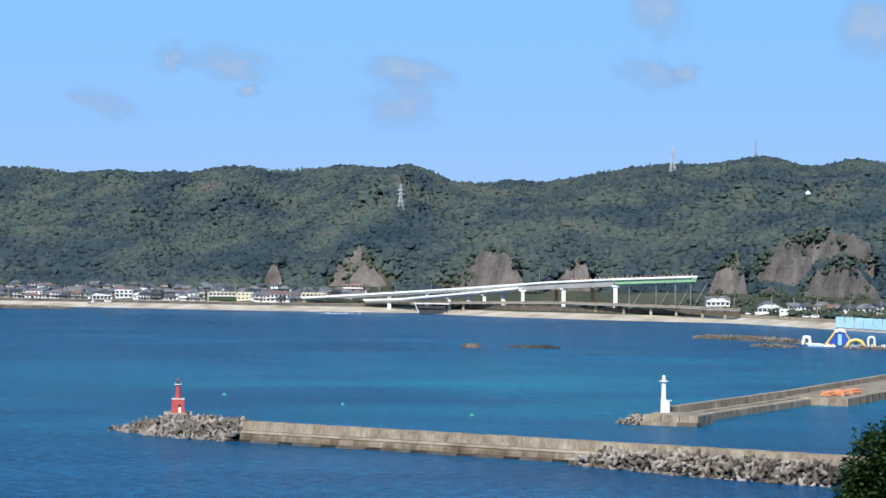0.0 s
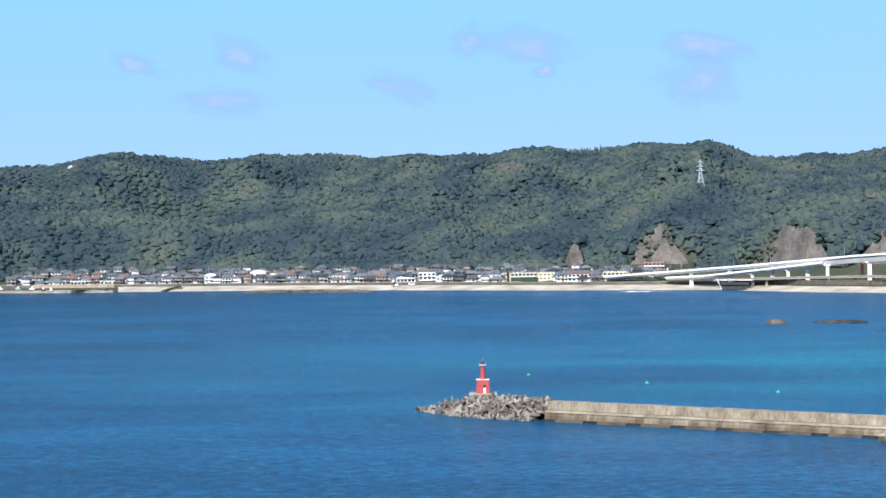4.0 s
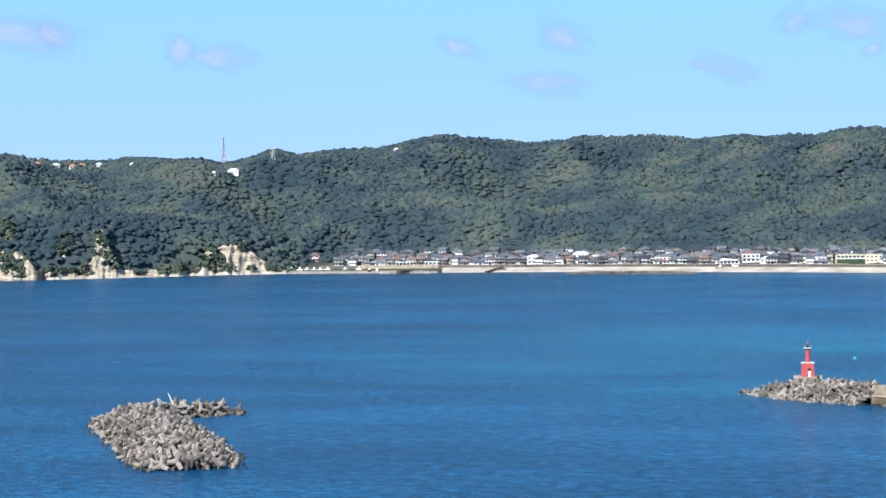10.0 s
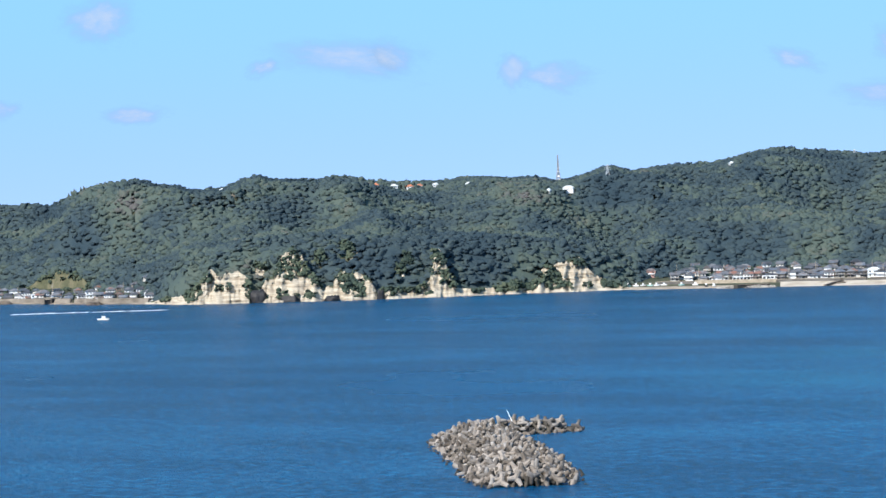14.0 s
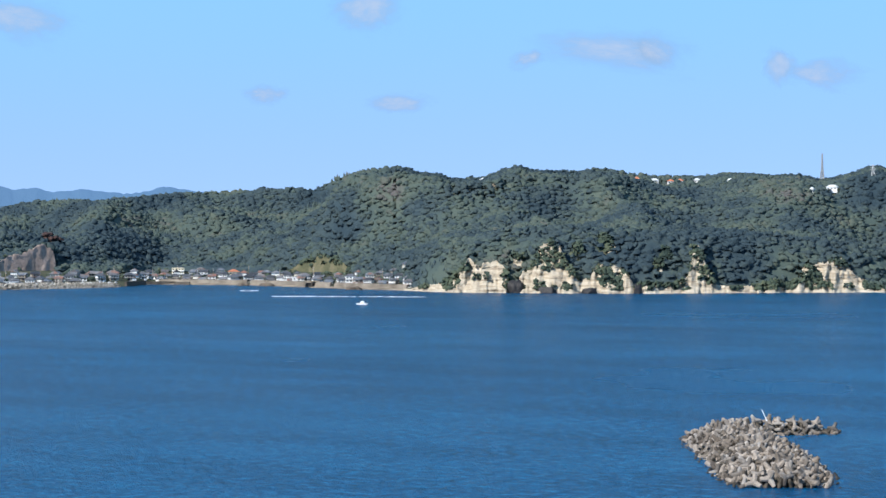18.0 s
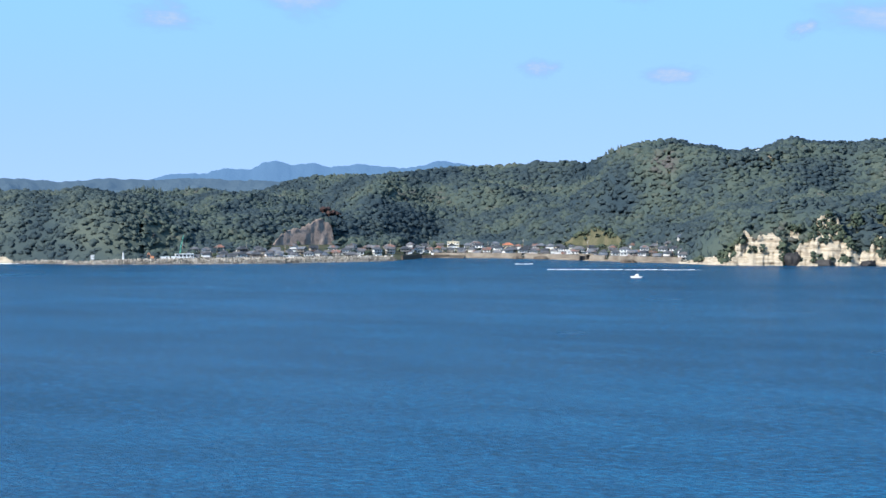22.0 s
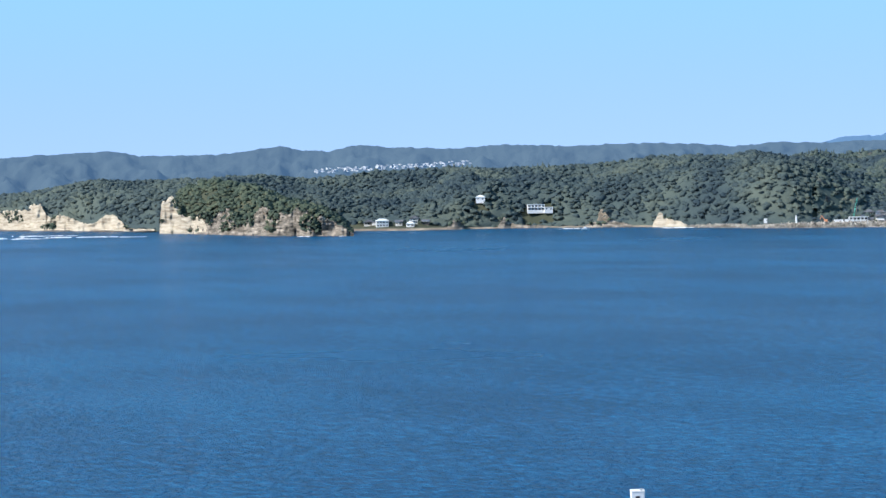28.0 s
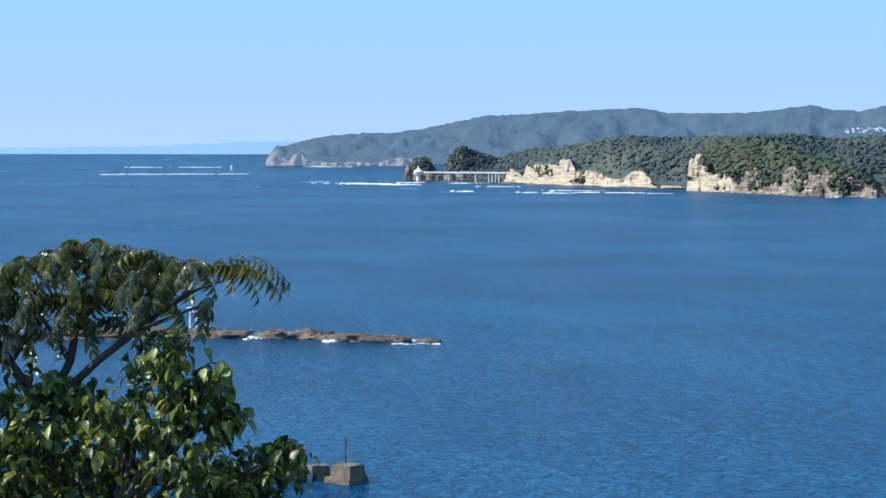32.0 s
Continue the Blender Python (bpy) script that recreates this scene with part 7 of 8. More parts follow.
beach_van.matrix_basis = Matrix.Translation(at(-8.74, float(SHORE(-8.74)) + 30, float(ground(-8.74, float(SHORE(-8.74)) + 30)) + 0.4)) @ Matrix.Rotation(radians(8.7), 4, "Z") @ Matrix.Scale(1.25, 4)


def skiff(label, az, r, z, turn, length, paint):
    ob = boat(label, az, r, turn, length)
    ob.matrix_basis = Matrix.Translation(at(az, r, z)) @ Matrix.Rotation(radians(-az + turn), 4, "Z")
    for child in ob.children:
        if child.name.startswith("hull"):
            child.data.materials[0] = paint
    return ob


M_hull_dark = surface("dark_hull_paint", [(0.3, (0.03, 0.028, 0.028)), (0.7, (0.06, 0.05, 0.045))], scale=0.5, rough=0.6, bump=0.1, bump_scale=2, bump_size=0.05)
M_hull_green = surface("pale_green_hull", [(0.3, (0.30, 0.50, 0.44)), (0.7, (0.42, 0.60, 0.54))], scale=0.5, rough=0.5, bump=0.1, bump_scale=2, bump_size=0.05)
skiff("dark wooden boat drawn up on the beach", -9.12, float(SHORE(-9.12)) + 26, 2.3, 8, 9, M_hull_dark)
for k, a in enumerate((-20.35, -20.15, -19.95, -19.78, -19.6, -19.42, -18.95, -18.6)):
    skiff("small fishing boat drawn up on the slipway", a, float(SHORE(a)) + 22 + 3 * (k % 3), 2.6, (14, 166, 24, 155)[k % 4], 6.0, M_hull_green if k % 3 == 0 else M_white)
for a in (-18.32, -18.12):
    skiff("fishing boat with a dark stern by the slipway", a, float(SHORE(a)) + 8, 1.6, 95, 8.5, M_hull_dark if a < -18.2 else M_white)

# slipway apron and dark jetty beside the beach
slip = thing("slipway", "grey concrete slipway apron with a low dark jetty", "slipway", kind="structure")
part("apron", prism([at(a, float(SHORE(a)) + 12, 0) for a in np.linspace(-20.6, -17.4, 9)], [(-18, -1), (16, -1), (14, 0.7), (-18, 2.4)], M_conc, "apron"), None, slip)
part("jetty", prism([at(-17.55, 1938, 0), at(-16.7, 1958, 0)], [(-3, -1.5), (3, -1.5), (2.8, 3.0), (-3, 3.0)], M_conc_wet, "jetty"), None, slip)
part("jetty_kerb", prism([at(-17.5, 1938, 3.0), at(-16.75, 1957, 3.0)], [(1.8, 0.004), (2.6, 0.004), (2.6, 0.4), (1.8, 0.4)], M_conc, "jetty_kerb"), None, slip)
part("back_wall", prism([at(a, float(SHORE(a)) + 34, 0) for a in np.linspace(-18.6, -16.5, 6)], [(-0.6, 1.5), (0.6, 1.5), (0.4, 6.6), (-0.6, 6.6)], M_conc, "back_wall"), None, slip)
# dark drain outfall on the sand
drain = thing("drain_outfall", "dark stained concrete drain running down the beach", "drain")
D0, D1 = at(-14.85, float(SHORE(-14.9)) + 26, 3.4), at(-15.25, float(SHORE(-15.2)) - 4, 0.4)
part("channel", prism([D1, D1.lerp(D0, 0.6), D0], [(-1.4, -1), (1.4, -1), (1.4, 1.0), (-1.4, 1.0)], M_conc_wet, "channel"), None, drain)
part("gate_head", box((3.0, 2.4, 3.2), tuple(D0 + Vector((0.8, 1, 1.2))), turn=14.9, bevel=0.1), M_conc_wet, drain)
# sluice in the hamlet's wall
gate = thing("sluice", "concrete sluice with two dark openings in the sea wall", "sluice", m=Matrix.Translation(at(-35.4, float(SHORE(-35.4)) + 9, 0)) @ Matrix.Rotation(radians(35.4), 4, "Z"))
for x in (-7.2, -0.6, 6.0):
    part("pier", box((1.2, 7, 7), (x, 0, 2.2), bevel=0.1), M_conc_wet, gate)
# solid black boxes give the shade inside the two openings
for x in (-3.9, 2.7):
    part("opening_shade", box((5.2, 4, 5.6), (x, 1.2, 1.6)), M_shade_black, gate)
part("lintel", box((15.6, 6, 1.0), (-0.6, 0.3, 6.2), bevel=0.1), M_conc, gate)
ramp_hamlet = thing("boat_ramp", "dark walled boat ramp at the end of the armour bank", "boat ramp", kind="structure")
for a0, a1, off, top in ((-40.25, -39.75, 4, 4.6), (-39.75, -39.0, 14, 3.4), (-39.0, -38.6, 2, 3.0)):
    part("wall_panel", prism([at(a0, float(SHORE(a0)) + off, 0), at(a1, float(SHORE(a1)) + off, 0)], [(-1.5, -1), (1.2, -1), (0.6, top), (-1.5, top)], M_conc_wet, "wall_panel"), None, ramp_hamlet)

# harbour works at the end of the armour bank
M_crane = surface("green_crane_paint", [(0.3, (0.03, 0.28, 0.22)), (0.7, (0.06, 0.38, 0.30))], scale=0.5, rough=0.5, bump=0.0)
crane = thing("crane", "green lattice boom crane behind the harbour office", "crane", m=Matrix.Translation(at(-46.1, float(SHORE(-46.1)) + 38, float(ground(-46.1, float(SHORE(-46.1)) + 38)))) @ Matrix.Rotation(radians(46.1), 4, "Z"))
part("cab", box((3.2, 2.6, 2.4), (0, 0, 2.2), bevel=0.15), M_crane, crane)
part("tracks", box((4.4, 3.4, 1.0), (0, 0, 0.5), bevel=0.3), M_road, crane)
bm = bmesh.new()
for dx, dy in ((-0.6, -0.6), (0.6, -0.6), (0.6, 0.6), (-0.6, 0.6)):
    rod((1 + dx, dy, 2.6), (5.0 + dx * 0.4, dy * 0.4, 22), 0.22, bm, 5)
for k in range(9):
    f, g = k / 9, (k + 1) / 9
    rod((0.4 + 4.2 * f, -0.6, 2.6 + 19.4 * f), (1.6 + 3.7 * g, -0.5, 2.6 + 19.4 * g), 0.14, bm, 4)
part("boom", bm, M_crane, crane)
part("hoist_cable", rod((5.0, 0, 22), (5.2, 0, 9), 0.06, None, 4), M_steel, crane)
digger = thing("excavator", "orange excavator standing on the harbour bank", "excavator", m=Matrix.Translation(at(-46.78, float(SHORE(-46.78)) + 2, 4.2)) @ Matrix.Rotation(radians(46.8), 4, "Z"))
part("body", box((3.6, 2.6, 2.0), (0, 0, 2.0), bevel=0.15), M_orange, digger)
part("tracks", box((4.2, 3.2, 1.0), (0, 0, 0.5), bevel=0.3), M_road, digger)
part("boom", rod((-1, 0, 2.6), (-3.6, 0, 6.8), 0.35, None, 6), M_orange, digger)
part("dipper", rod((-3.6, 0, 6.8), (-5.2, 0, 3.4), 0.28, None, 6), M_orange, digger)
part("bucket", box((1.2, 1.0, 1.0), (-5.3, 0, 3.0), bevel=0.2), M_road, digger)
for a, w, h, words in ((-46.45, 9, 2.8, "white site cabin on the harbour bank"), (-46.2, 7, 3.0, "white storage cabin by the crane"), (-48.32, 3.4, 4.2, "small white control box on the armour bank")):
    hut = thing("site_cabin", words, "cabin", m=Matrix.Translation(at(a, float(SHORE(a)) + 3, 4.0)) @ Matrix.Rotation(radians(-a), 4, "Z"))
    part("body", box((w, 3, h), (0, 0, h / 2), bevel=0.05), M_white, hut)
    part("roof", box((w + 0.4, 3.4, 0.2), (0, 0, h + 0.1)), M_roof_pale, hut)
    part("window", PANES[(1.0, 0.9)], None, hut).location = (w * 0.2, -1.53, h * 0.55)
lamp_post = thing("marker_post", "white marker post on the armour bank", "marker post", m=Matrix.Translation(at(-47.53, float(SHORE(-47.53)) - 4, 3.5)))
part("post", drum(0.9, 0.8, 7.5, (0, 0, 0), n=14), M_white, lamp_post)
part("lamp", drum(0.4, 0.3, 0.9, (0, 0, 7.5), n=10), M_steel, lamp_post)
block("red_roof_house", "cream house with a bright orange tiled roof", *B(-37.46, 58), 11, 8, 2, M_cream, 6, flat=False, roof_mat=M_roof_rust, rail=False)
block("shop", "white shed at the end of the hamlet", *B(-36.1, 34), 12, 8, 1, M_white, -4, rail=False)
block("shop", "white gabled house above the hamlet wall", *B(-34.4, 40), 10, 8, 2, M_white, 6, flat=False)
block("shop", "white boat shed near the slipway", *B(-17.4, 46), 16, 8, 1, M_white, 3, rail=False)
block("shop", "white fishing hall with a flat roof", *B(-16.6, 48), 18, 8, 1, M_white, -2, rail=False)
block("shop", "white two-storey house beside the beach road", *B(-14.0, 50), 12, 8, 2, M_white, 8, flat=False, roof_mat=M_roof_pale)
block("shop", "white house with a grey roof beside the beach road", *B(-10.6, 50), 13, 8, 2, M_white, -6, flat=False)
block("shop", "low white hall with a bright front", *B(-8.9, 47), 16, 8, 1, M_white, 4, flat=False, roof_mat=M_roof_pale)
block("shop", "white gabled house near the cream building", *B(-6.6, 50), 12, 8, 2, M_white, 10, flat=False)
block("shop", "row of white gabled houses behind the beach", *B(-4.3, 52), 20, 8, 2, M_white, -4, flat=False)
# rust-red tree above the brown rock face
M_bark_far = surface("far_bark", [(0.3, (0.06, 0.05, 0.04)), (0.7, (0.12, 0.10, 0.08))], scale=1.0, rough=0.9, bump=0.3)
M_rust_leaf = surface("rust_leaves", [(0.3, (0.045, 0.030, 0.030)), (0.6, (0.070, 0.045, 0.042)), (0.85, (0.10, 0.072, 0.06))], scale=0.2, rough=0.8, bump=0.4, bump_scale=0.8, bump_size=0.6, random="island", amount=0.3, spec=0.1)
rs = np.random.default_rng(4)
rt_r, rt_z = on_hill(-42.2, 0.05)
n = 20
p = np.stack([rs.normal(0, 5, n), rs.normal(0, 3, n), rs.uniform(2, 11, n)], -1) + np.array(at(-42.2, rt_r - 12, rt_z))
rv, rf = scatter_crowns(p, rs.uniform(2.4, 4.2, n), 8)
rust = thing("rust_tree", "rust-red tree standing above the brown rock face", "tree", m=Matrix.Identity(4))
part("trunk", rod(at(-42.2, rt_r - 12, rt_z - 3), at(-42.2, rt_r - 12, rt_z + 10), 0.6, None, 8, 0.3), M_bark_far, rust)
part("crown", mesh_from("crown", rv, rf, M_rust_leaf, True), None, rust)

# ---- near water: torii reef, broken jetty, white marker pillar ----
reef = thing("reef", "long brown wave-washed rock reef", "reef")
for k, (a, r, w, d, h) in enumerate(((-79.6, 522, 16, 7, 2.6), (-78.2, 521, 12, 7, 2.8), (-77.1, 520, 11, 6, 2.6), (-76.1, 519, 7, 5, 2.2), (-74.9, 517, 6.5, 4.5, 2.2), (-74.2, 516, 6, 4, 2.4), (-73.6, 512, 5, 3.5, 1.6),
                                     (-72.9, 508, 6, 4, 2.2), (-72.2, 506, 6, 3.5, 1.9), (-71.7, 505, 4, 3, 1.4), (-70.95, 503, 3.0, 2.4, 1.2))):
    ob = rock("slab", "", Vector((0, 0, 0)), (w, d, h), 2.0 + k * 1.7, M_reef, 4, reef)
    ob.matrix_basis = Matrix.Translation(at(a, r + 7, -0.2)) @ Matrix.Rotation(radians(-a), 4, "Z")
for k, (a, r, w, d, h) in enumerate(((-75.5, 523, 7, 4.5, 1.3), (-75.3, 529, 8, 2.5, 1.0), (-73.55, 524, 5, 3, 1.2), (-73.3, 521, 7, 2.5, 1.0), (-72.6, 519, 6, 2.4, 1.2), (-73.6, 511, 5, 2.2, 0.7), (-71.4, 512, 4, 3, 0.9), (-71.5, 505, 7, 1.4, 0.4), (-70.8, 505, 4, 1.4, 0.4))):
    foam("white surf washing over the reef", a, r, w, d * 1.7, h * 0.8, 60.0 + k)

torii = thing("torii", "small white torii gate with red beams on the reef", "torii gate", m=Matrix.Translation(at(-77.1, 529, 1.9)) @ Matrix.Rotation(radians(77 + 58), 4, "Z"))
for x in (-1.45, 1.45):
    col = part("column", drum(0.24, 0.20, 5.0, (x, 0, -0.4), n=16), M_white, torii)
    part("column_foot", drum(0.36, 0.34, 0.5, (x, 0, -0.4), n=16), M_conc_wet, col)
part("tie_beam", box((3.7, 0.26, 0.34), (0, 0, 3.6), bevel=0.03), M_red, torii)
part("lintel", box((4.5, 0.42, 0.34), (0, 0, 4.65), bevel=0.04), M_red, torii)
bm = box((5.0, 0.62, 0.26), (0, 0, 4.96), bevel=0.04)
for v in bm.verts:
    v.co.z += 0.05 * v.co.x ** 2 * 0.4
part("top_beam", bm, M_white, torii)
part("strut", box((0.3, 0.2, 0.75), (0, 0, 4.15)), M_white, torii)

jetty = thing("broken_jetty", "broken concrete jetty blocks in the water", "jetty")


def jetty_block(az, r, size, turn, z=0.0, taper=0.86):
    bm = box(size, (0, 0, size[2] / 2), bevel=0.08)
    for v in bm.verts:
        k = taper if v.co.z > size[2] / 2 else 1
        n1 = noise.noise_vector(v.co * 0.9 + Vector((az, r, 0))) * 0.16
        v.co = Vector((v.co.x * k + n1.x, v.co.y * k + n1.y, v.co.z + n1.z * 0.5))
    ob = part("block", bm, M_jetty, jetty)
    ob.matrix_basis = Matrix.Translation(at(az, r, z)) @ Matrix.Rotation(radians(-az + turn), 4, "Z")
    return ob


M_jetty = surface("weathered_jetty_concrete", [(0.25, (0.07, 0.058, 0.044)), (0.5, (0.15, 0.127, 0.098)), (0.8, (0.25, 0.215, 0.17))], scale=0.7, rough=0.9, bump=0.8, bump_scale=4, bump_size=0.08, fine=0.5, spec=0.2)
jetty_block(-73.05, 297, (3.6, 3.6, 2.0), -38, 0.5)
jetty_block(-73.1, 297, (4.6, 4.4, 1.0), -38, -0.2, 0.95)
jetty_block(-73.75, 300, (2.0, 2.4, 2.2), 20, -0.2)
jetty_block(-74.0, 299, (1.6, 1.8, 1.2), 45, 0.9)
jetty_block(-74.55, 299, (3.4, 3.4, 2.5), -35, 0)
jetty_block(-75.4, 298, (5.0, 3.0, 2.5), -5, 0)
jetty_block(-76.6, 298, (7.0, 3.2, 2.4), 4, 0)
jetty_block(-78.2, 297, (9.0, 3.2, 2.3), -3, 0)
jetty_block(-80.2, 296, (12.0, 3.4, 2.4), 2, 0)
post = part("mooring_post", rod((0, 0, 0), (0.05, 0, 3.6), 0.12, None, 8), M_conc_wet, jetty)
post.matrix_basis = Matrix.Translation(at(-73.12, 298, 2.3))

pillar = thing("marker_pillar", "square white marker pillar with a small lamp", "marker pillar", m=Matrix.Translation(at(-51.74, 285, 0)) @ Matrix.Rotation(radians(51.74 + 6), 4, "Z"))
part("footing", drum(2.6, 2.2, 1.6, (0, 0, -1), n=12), M_conc_wet, pillar)
part("column", box((1.75, 1.75, 6.0), (0, 0, 2.6), bevel=0.06), M_white, pillar)
part("plate", box((0.55, 0.05, 0.9), (-0.05, -0.9, 4.6)), M_girder_dark, pillar, "dark weathered plate")
part("cap", box((1.85, 1.85, 0.14), (0, 0, 5.64), bevel=0.03), M_girder, pillar)
part("lamp", drum(0.2, 0.16, 0.3, (0.45, -0.4, 5.7), n=12), M_steel, pillar)

# ---- the lookout's own headland ----
az = np.arange(-180, 180.01, 4.0)
rr = np.concatenate([[0.02, 1.5, 3, 7], np.linspace(9, 75, 20)])
A, R = np.meshgrid(np.radians(az), rr)
rear = np.clip(-np.cos(A + radians(30)), 0, 1)
Z = EYE - 1.6 - np.clip(R - 7, 0, None) * (0.72 - 0.45 * rear) + 0.7 * fbm(R * np.sin(A) / 7, R * np.cos(A) / 7, 3) * (R > 8)
tagged(new("headland", mesh_from("headland", np.stack([R * np.sin(A), R * np.cos(A), Z], -1).reshape(-1, 3), grid_faces(len(rr), len(az)), M_soil, True)), "grassy earth slope of the lookout headland", "headland", kind="structure")


# ---- the near tree: feathered leaves above, broad leaves below ----
def leaf_material(name, stops, rough=0.32, spec=0.5, through_light=0.3):
    mat = surface(name, stops, scale=6, rough=rough, bump=0.4, bump_scale=40, bump_size=0.01, random="island", amount=0.5, spec=spec, fine=0.3)
    n, l = mat.node_tree.nodes, mat.node_tree.links
    bsdf, out_ = n["Principled BSDF"], n["Material Output"]
    glow, mix = n.new("ShaderNodeBsdfTranslucent"), n.new("ShaderNodeMixShader")
    bright = n.new("ShaderNodeMix")
    bright.data_type, bright.blend_type = "RGBA", "MULTIPLY"
    bright.inputs["Factor"].default_value = 1.0
    bright.inputs["B"].default_value = (2.4, 2.3, 1.2, 1)
    l.new(bsdf.inputs["Base Color"].links[0].from_socket, bright.inputs["A"])
    l.new(bright.outputs["Result"], glow.inputs["Color"])
    mix.inputs["Fac"].default_value = through_light
    l.new(bsdf.outputs[0], mix.inputs[1])
    l.new(glow.outputs[0], mix.inputs[2])
    l.new(mix.outputs[0], out_.inputs["Surface"])
    return mat


M_frond = leaf_material("feathered_leaf", [(0.2, (0.024, 0.034, 0.014)), (0.5, (0.066, 0.082, 0.030)), (0.8, (0.17, 0.18, 0.075))], 0.24, 1.0, 0.18)
M_broad = leaf_material("broad_leaf", [(0.12, (0.009, 0.016, 0.006)), (0.36, (0.030, 0.048, 0.015)), (0.54, (0.105, 0.140, 0.036)), (0.78, (0.30, 0.33, 0.08))], 0.40, 0.45, 0.24)
M_small = leaf_material("shrub_leaf", [(0.2, (0.010, 0.024, 0.008)), (0.5, (0.022, 0.045, 0.013)), (0.8, (0.05, 0.085, 0.025))], 0.4, 0.4)
M_bark = surface("grey_brown_bark", [(0.25, (0.030, 0.023, 0.018)), (0.55, (0.065, 0.052, 0.040)), (0.85, (0.12, 0.10, 0.08))], scale=9, rough=0.9, bump=0.8, bump_scale=30, bump_size=0.02, stretch=(1, 1, 0.3))


def leaf_shape(length, width, bend, lobes=0.0):
    """Leaf along +x, folded on the midrib and drooping; 3 x 7 points."""
    rows = []
    n = 7
    for i in range(n):
        t = i / (n - 1)
        w = width * (math.sin(math.pi * min(1, t * 1.02 + 0.06)) ** 0.8) * (1 - 0.45 * t) * (1 + lobes * math.sin(t * 9))
        x, z = length * t * (1 - 0.25 * bend * t), -bend * length * t * t * 0.8
        rows += [(x, -w, z + w * 0.35), (x, 0, z), (x, w, z + w * 0.35)]
    return np.array(rows), grid_faces(n, 3)


def join(parts):
    verts, faces, start = [], [], 0
    for v, f in parts:
        verts.append(v)
        faces.append(f + start)
        start += len(v)
    return np.concatenate(verts), np.concatenate(faces)


def turned(v, m, p):
    return v @ np.array(m).T + np.array(p)


def frond_mesh(seed, pairs=11, length=0.62):
    """A feathered leaf: an arching stalk with hanging pairs of leaflets."""
    r = random.Random(seed)
    bits = []
    lv, lf = leaf_shape(0.19, 0.034, 0.7)
    pts = []
    for i in range(pairs + 1):
        t = i / pairs
        pts.append(Vector((length * t * (1 - 0.12 * t), r.uniform(-0.004, 0.004), 0.12 * math.sin(t * 2.4) - 0.34 * t * t)))
    for i in range(1, pairs + 1):
        s = 0.75 + 0.4 * math.sin(math.pi * (0.15 + 0.75 * i / pairs))
        for side in (-1, 1):
            e = Euler((side * r.uniform(0.7, 1.2), r.uniform(0.75, 1.2), side * r.uniform(0.9, 1.3)), "XYZ").to_matrix()
            bits.append((turned(lv * s, e, pts[i]), lf))
    stalk = bmesh.new()
    for p, q in zip(pts, pts[1:]):
        rod(p, q, 0.004, stalk, 4)
    stalk.verts.index_update()
    bits.append((np.array([v.co for v in stalk.verts]), np.array([[w.index for w in f.verts] for f in stalk.faces if len(f.verts) == 4])))
    stalk.free()
    v, f = join(bits)
    return mesh_from("leaf", v, f, M_frond, True)


FRONDS = [frond_mesh(k, p, l) for k, (p, l) in enumerate(((11, 0.74), (9, 0.62), (12, 0.82), (8, 0.54)))]
BROAD = []
for k, (l, w) in enumerate(((0.15, 0.052), (0.12, 0.045), (0.18, 0.06), (0.10, 0.038))):
    v, f = leaf_shape(l, w, 0.35 + 0.1 * k, 0.06)
    BROAD.append(mesh_from("leaf", v, f, M_broad, True))


def spot(az, el, dr=0.0, r=24.0):
    return at(az, r + dr, EYE + (r + dr) * math.tan(radians(el)))


def limb(parent, pts, r0, r1, name="branch"):
    bm = bmesh.new()
    n = len(pts) - 1
    for i, (p, q) in enumerate(zip(pts, pts[1:])):
        a, b = r0 + (r1 - r0) * i / n, r0 + (r1 - r0) * (i + 1) / n
        rod(p, q, a, bm, 8, b)
        bmesh.ops.create_icosphere(bm, subdivisions=1, radius=b, matrix=Matrix.Translation(q))
    return part(name, bm, M_bark, parent)


rng = random.Random(12)
tree = thing("tree", "leafy tree with drooping feathered leaves on grey branches", "tree")
foot = at(-81.2, 24.6, 30.5)
limb(tree, [foot, spot(-81.4, -11), spot(-81.3, -8.4), spot(-80.9, -6.8)], 0.16, 0.075, "trunk")
BRANCHES = [([(-80.9, -6.8, 0), (-80.3, -5.6, 0.1), (-80.1, -4.6, 0.1), (-79.6, -3.5, 0.2)], 0.06), ([(-80.3, -5.6, 0.1), (-80.7, -4.9, 0), (-81.2, -4.2, -0.1)], 0.035), ([(-80.1, -4.6, 0.1), (-79.2, -3.8, 0.3), (-78.6, -3.2, 0.3)], 0.035),
            ([(-80.9, -6.8, 0), (-79.6, -5.6, -0.2), (-78.5, -4.75, -0.2), (-77.9, -4.3, -0.1), (-77.2, -3.8, 0)], 0.05), ([(-78.5, -4.75, -0.2), (-78.0, -4.6, -0.3), (-77.0, -4.2, -0.3)], 0.03),
            ([(-77.9, -4.3, -0.1), (-77.0, -3.75, 0), (-76.4, -3.55, 0.1)], 0.025), ([(-80.9, -6.8, 0), (-81.8, -5.6, 0.2), (-82.4, -4.6, 0.3), (-82.6, -3.9, 0.2)], 0.05), ([(-81.8, -5.6, 0.2), (-81.4, -5.0, 0.4)], 0.03),
            ([(-79.6, -3.5, 0.2), (-79.9, -2.95, 0.2)], 0.025), ([(-81.2, -4.2, -0.1), (-81.4, -3.4, -0.1)], 0.025), ([(-81.8, -5.6, 0.2), (-83.4, -4.6, 0.1), (-84.8, -3.6, 0.1), (-86.0, -3.8, 0)], 0.05)]
for pts, r0 in BRANCHES:
    limb(tree, [spot(a, e, d) for a, e, d in pts], r0, r0 * 0.45)
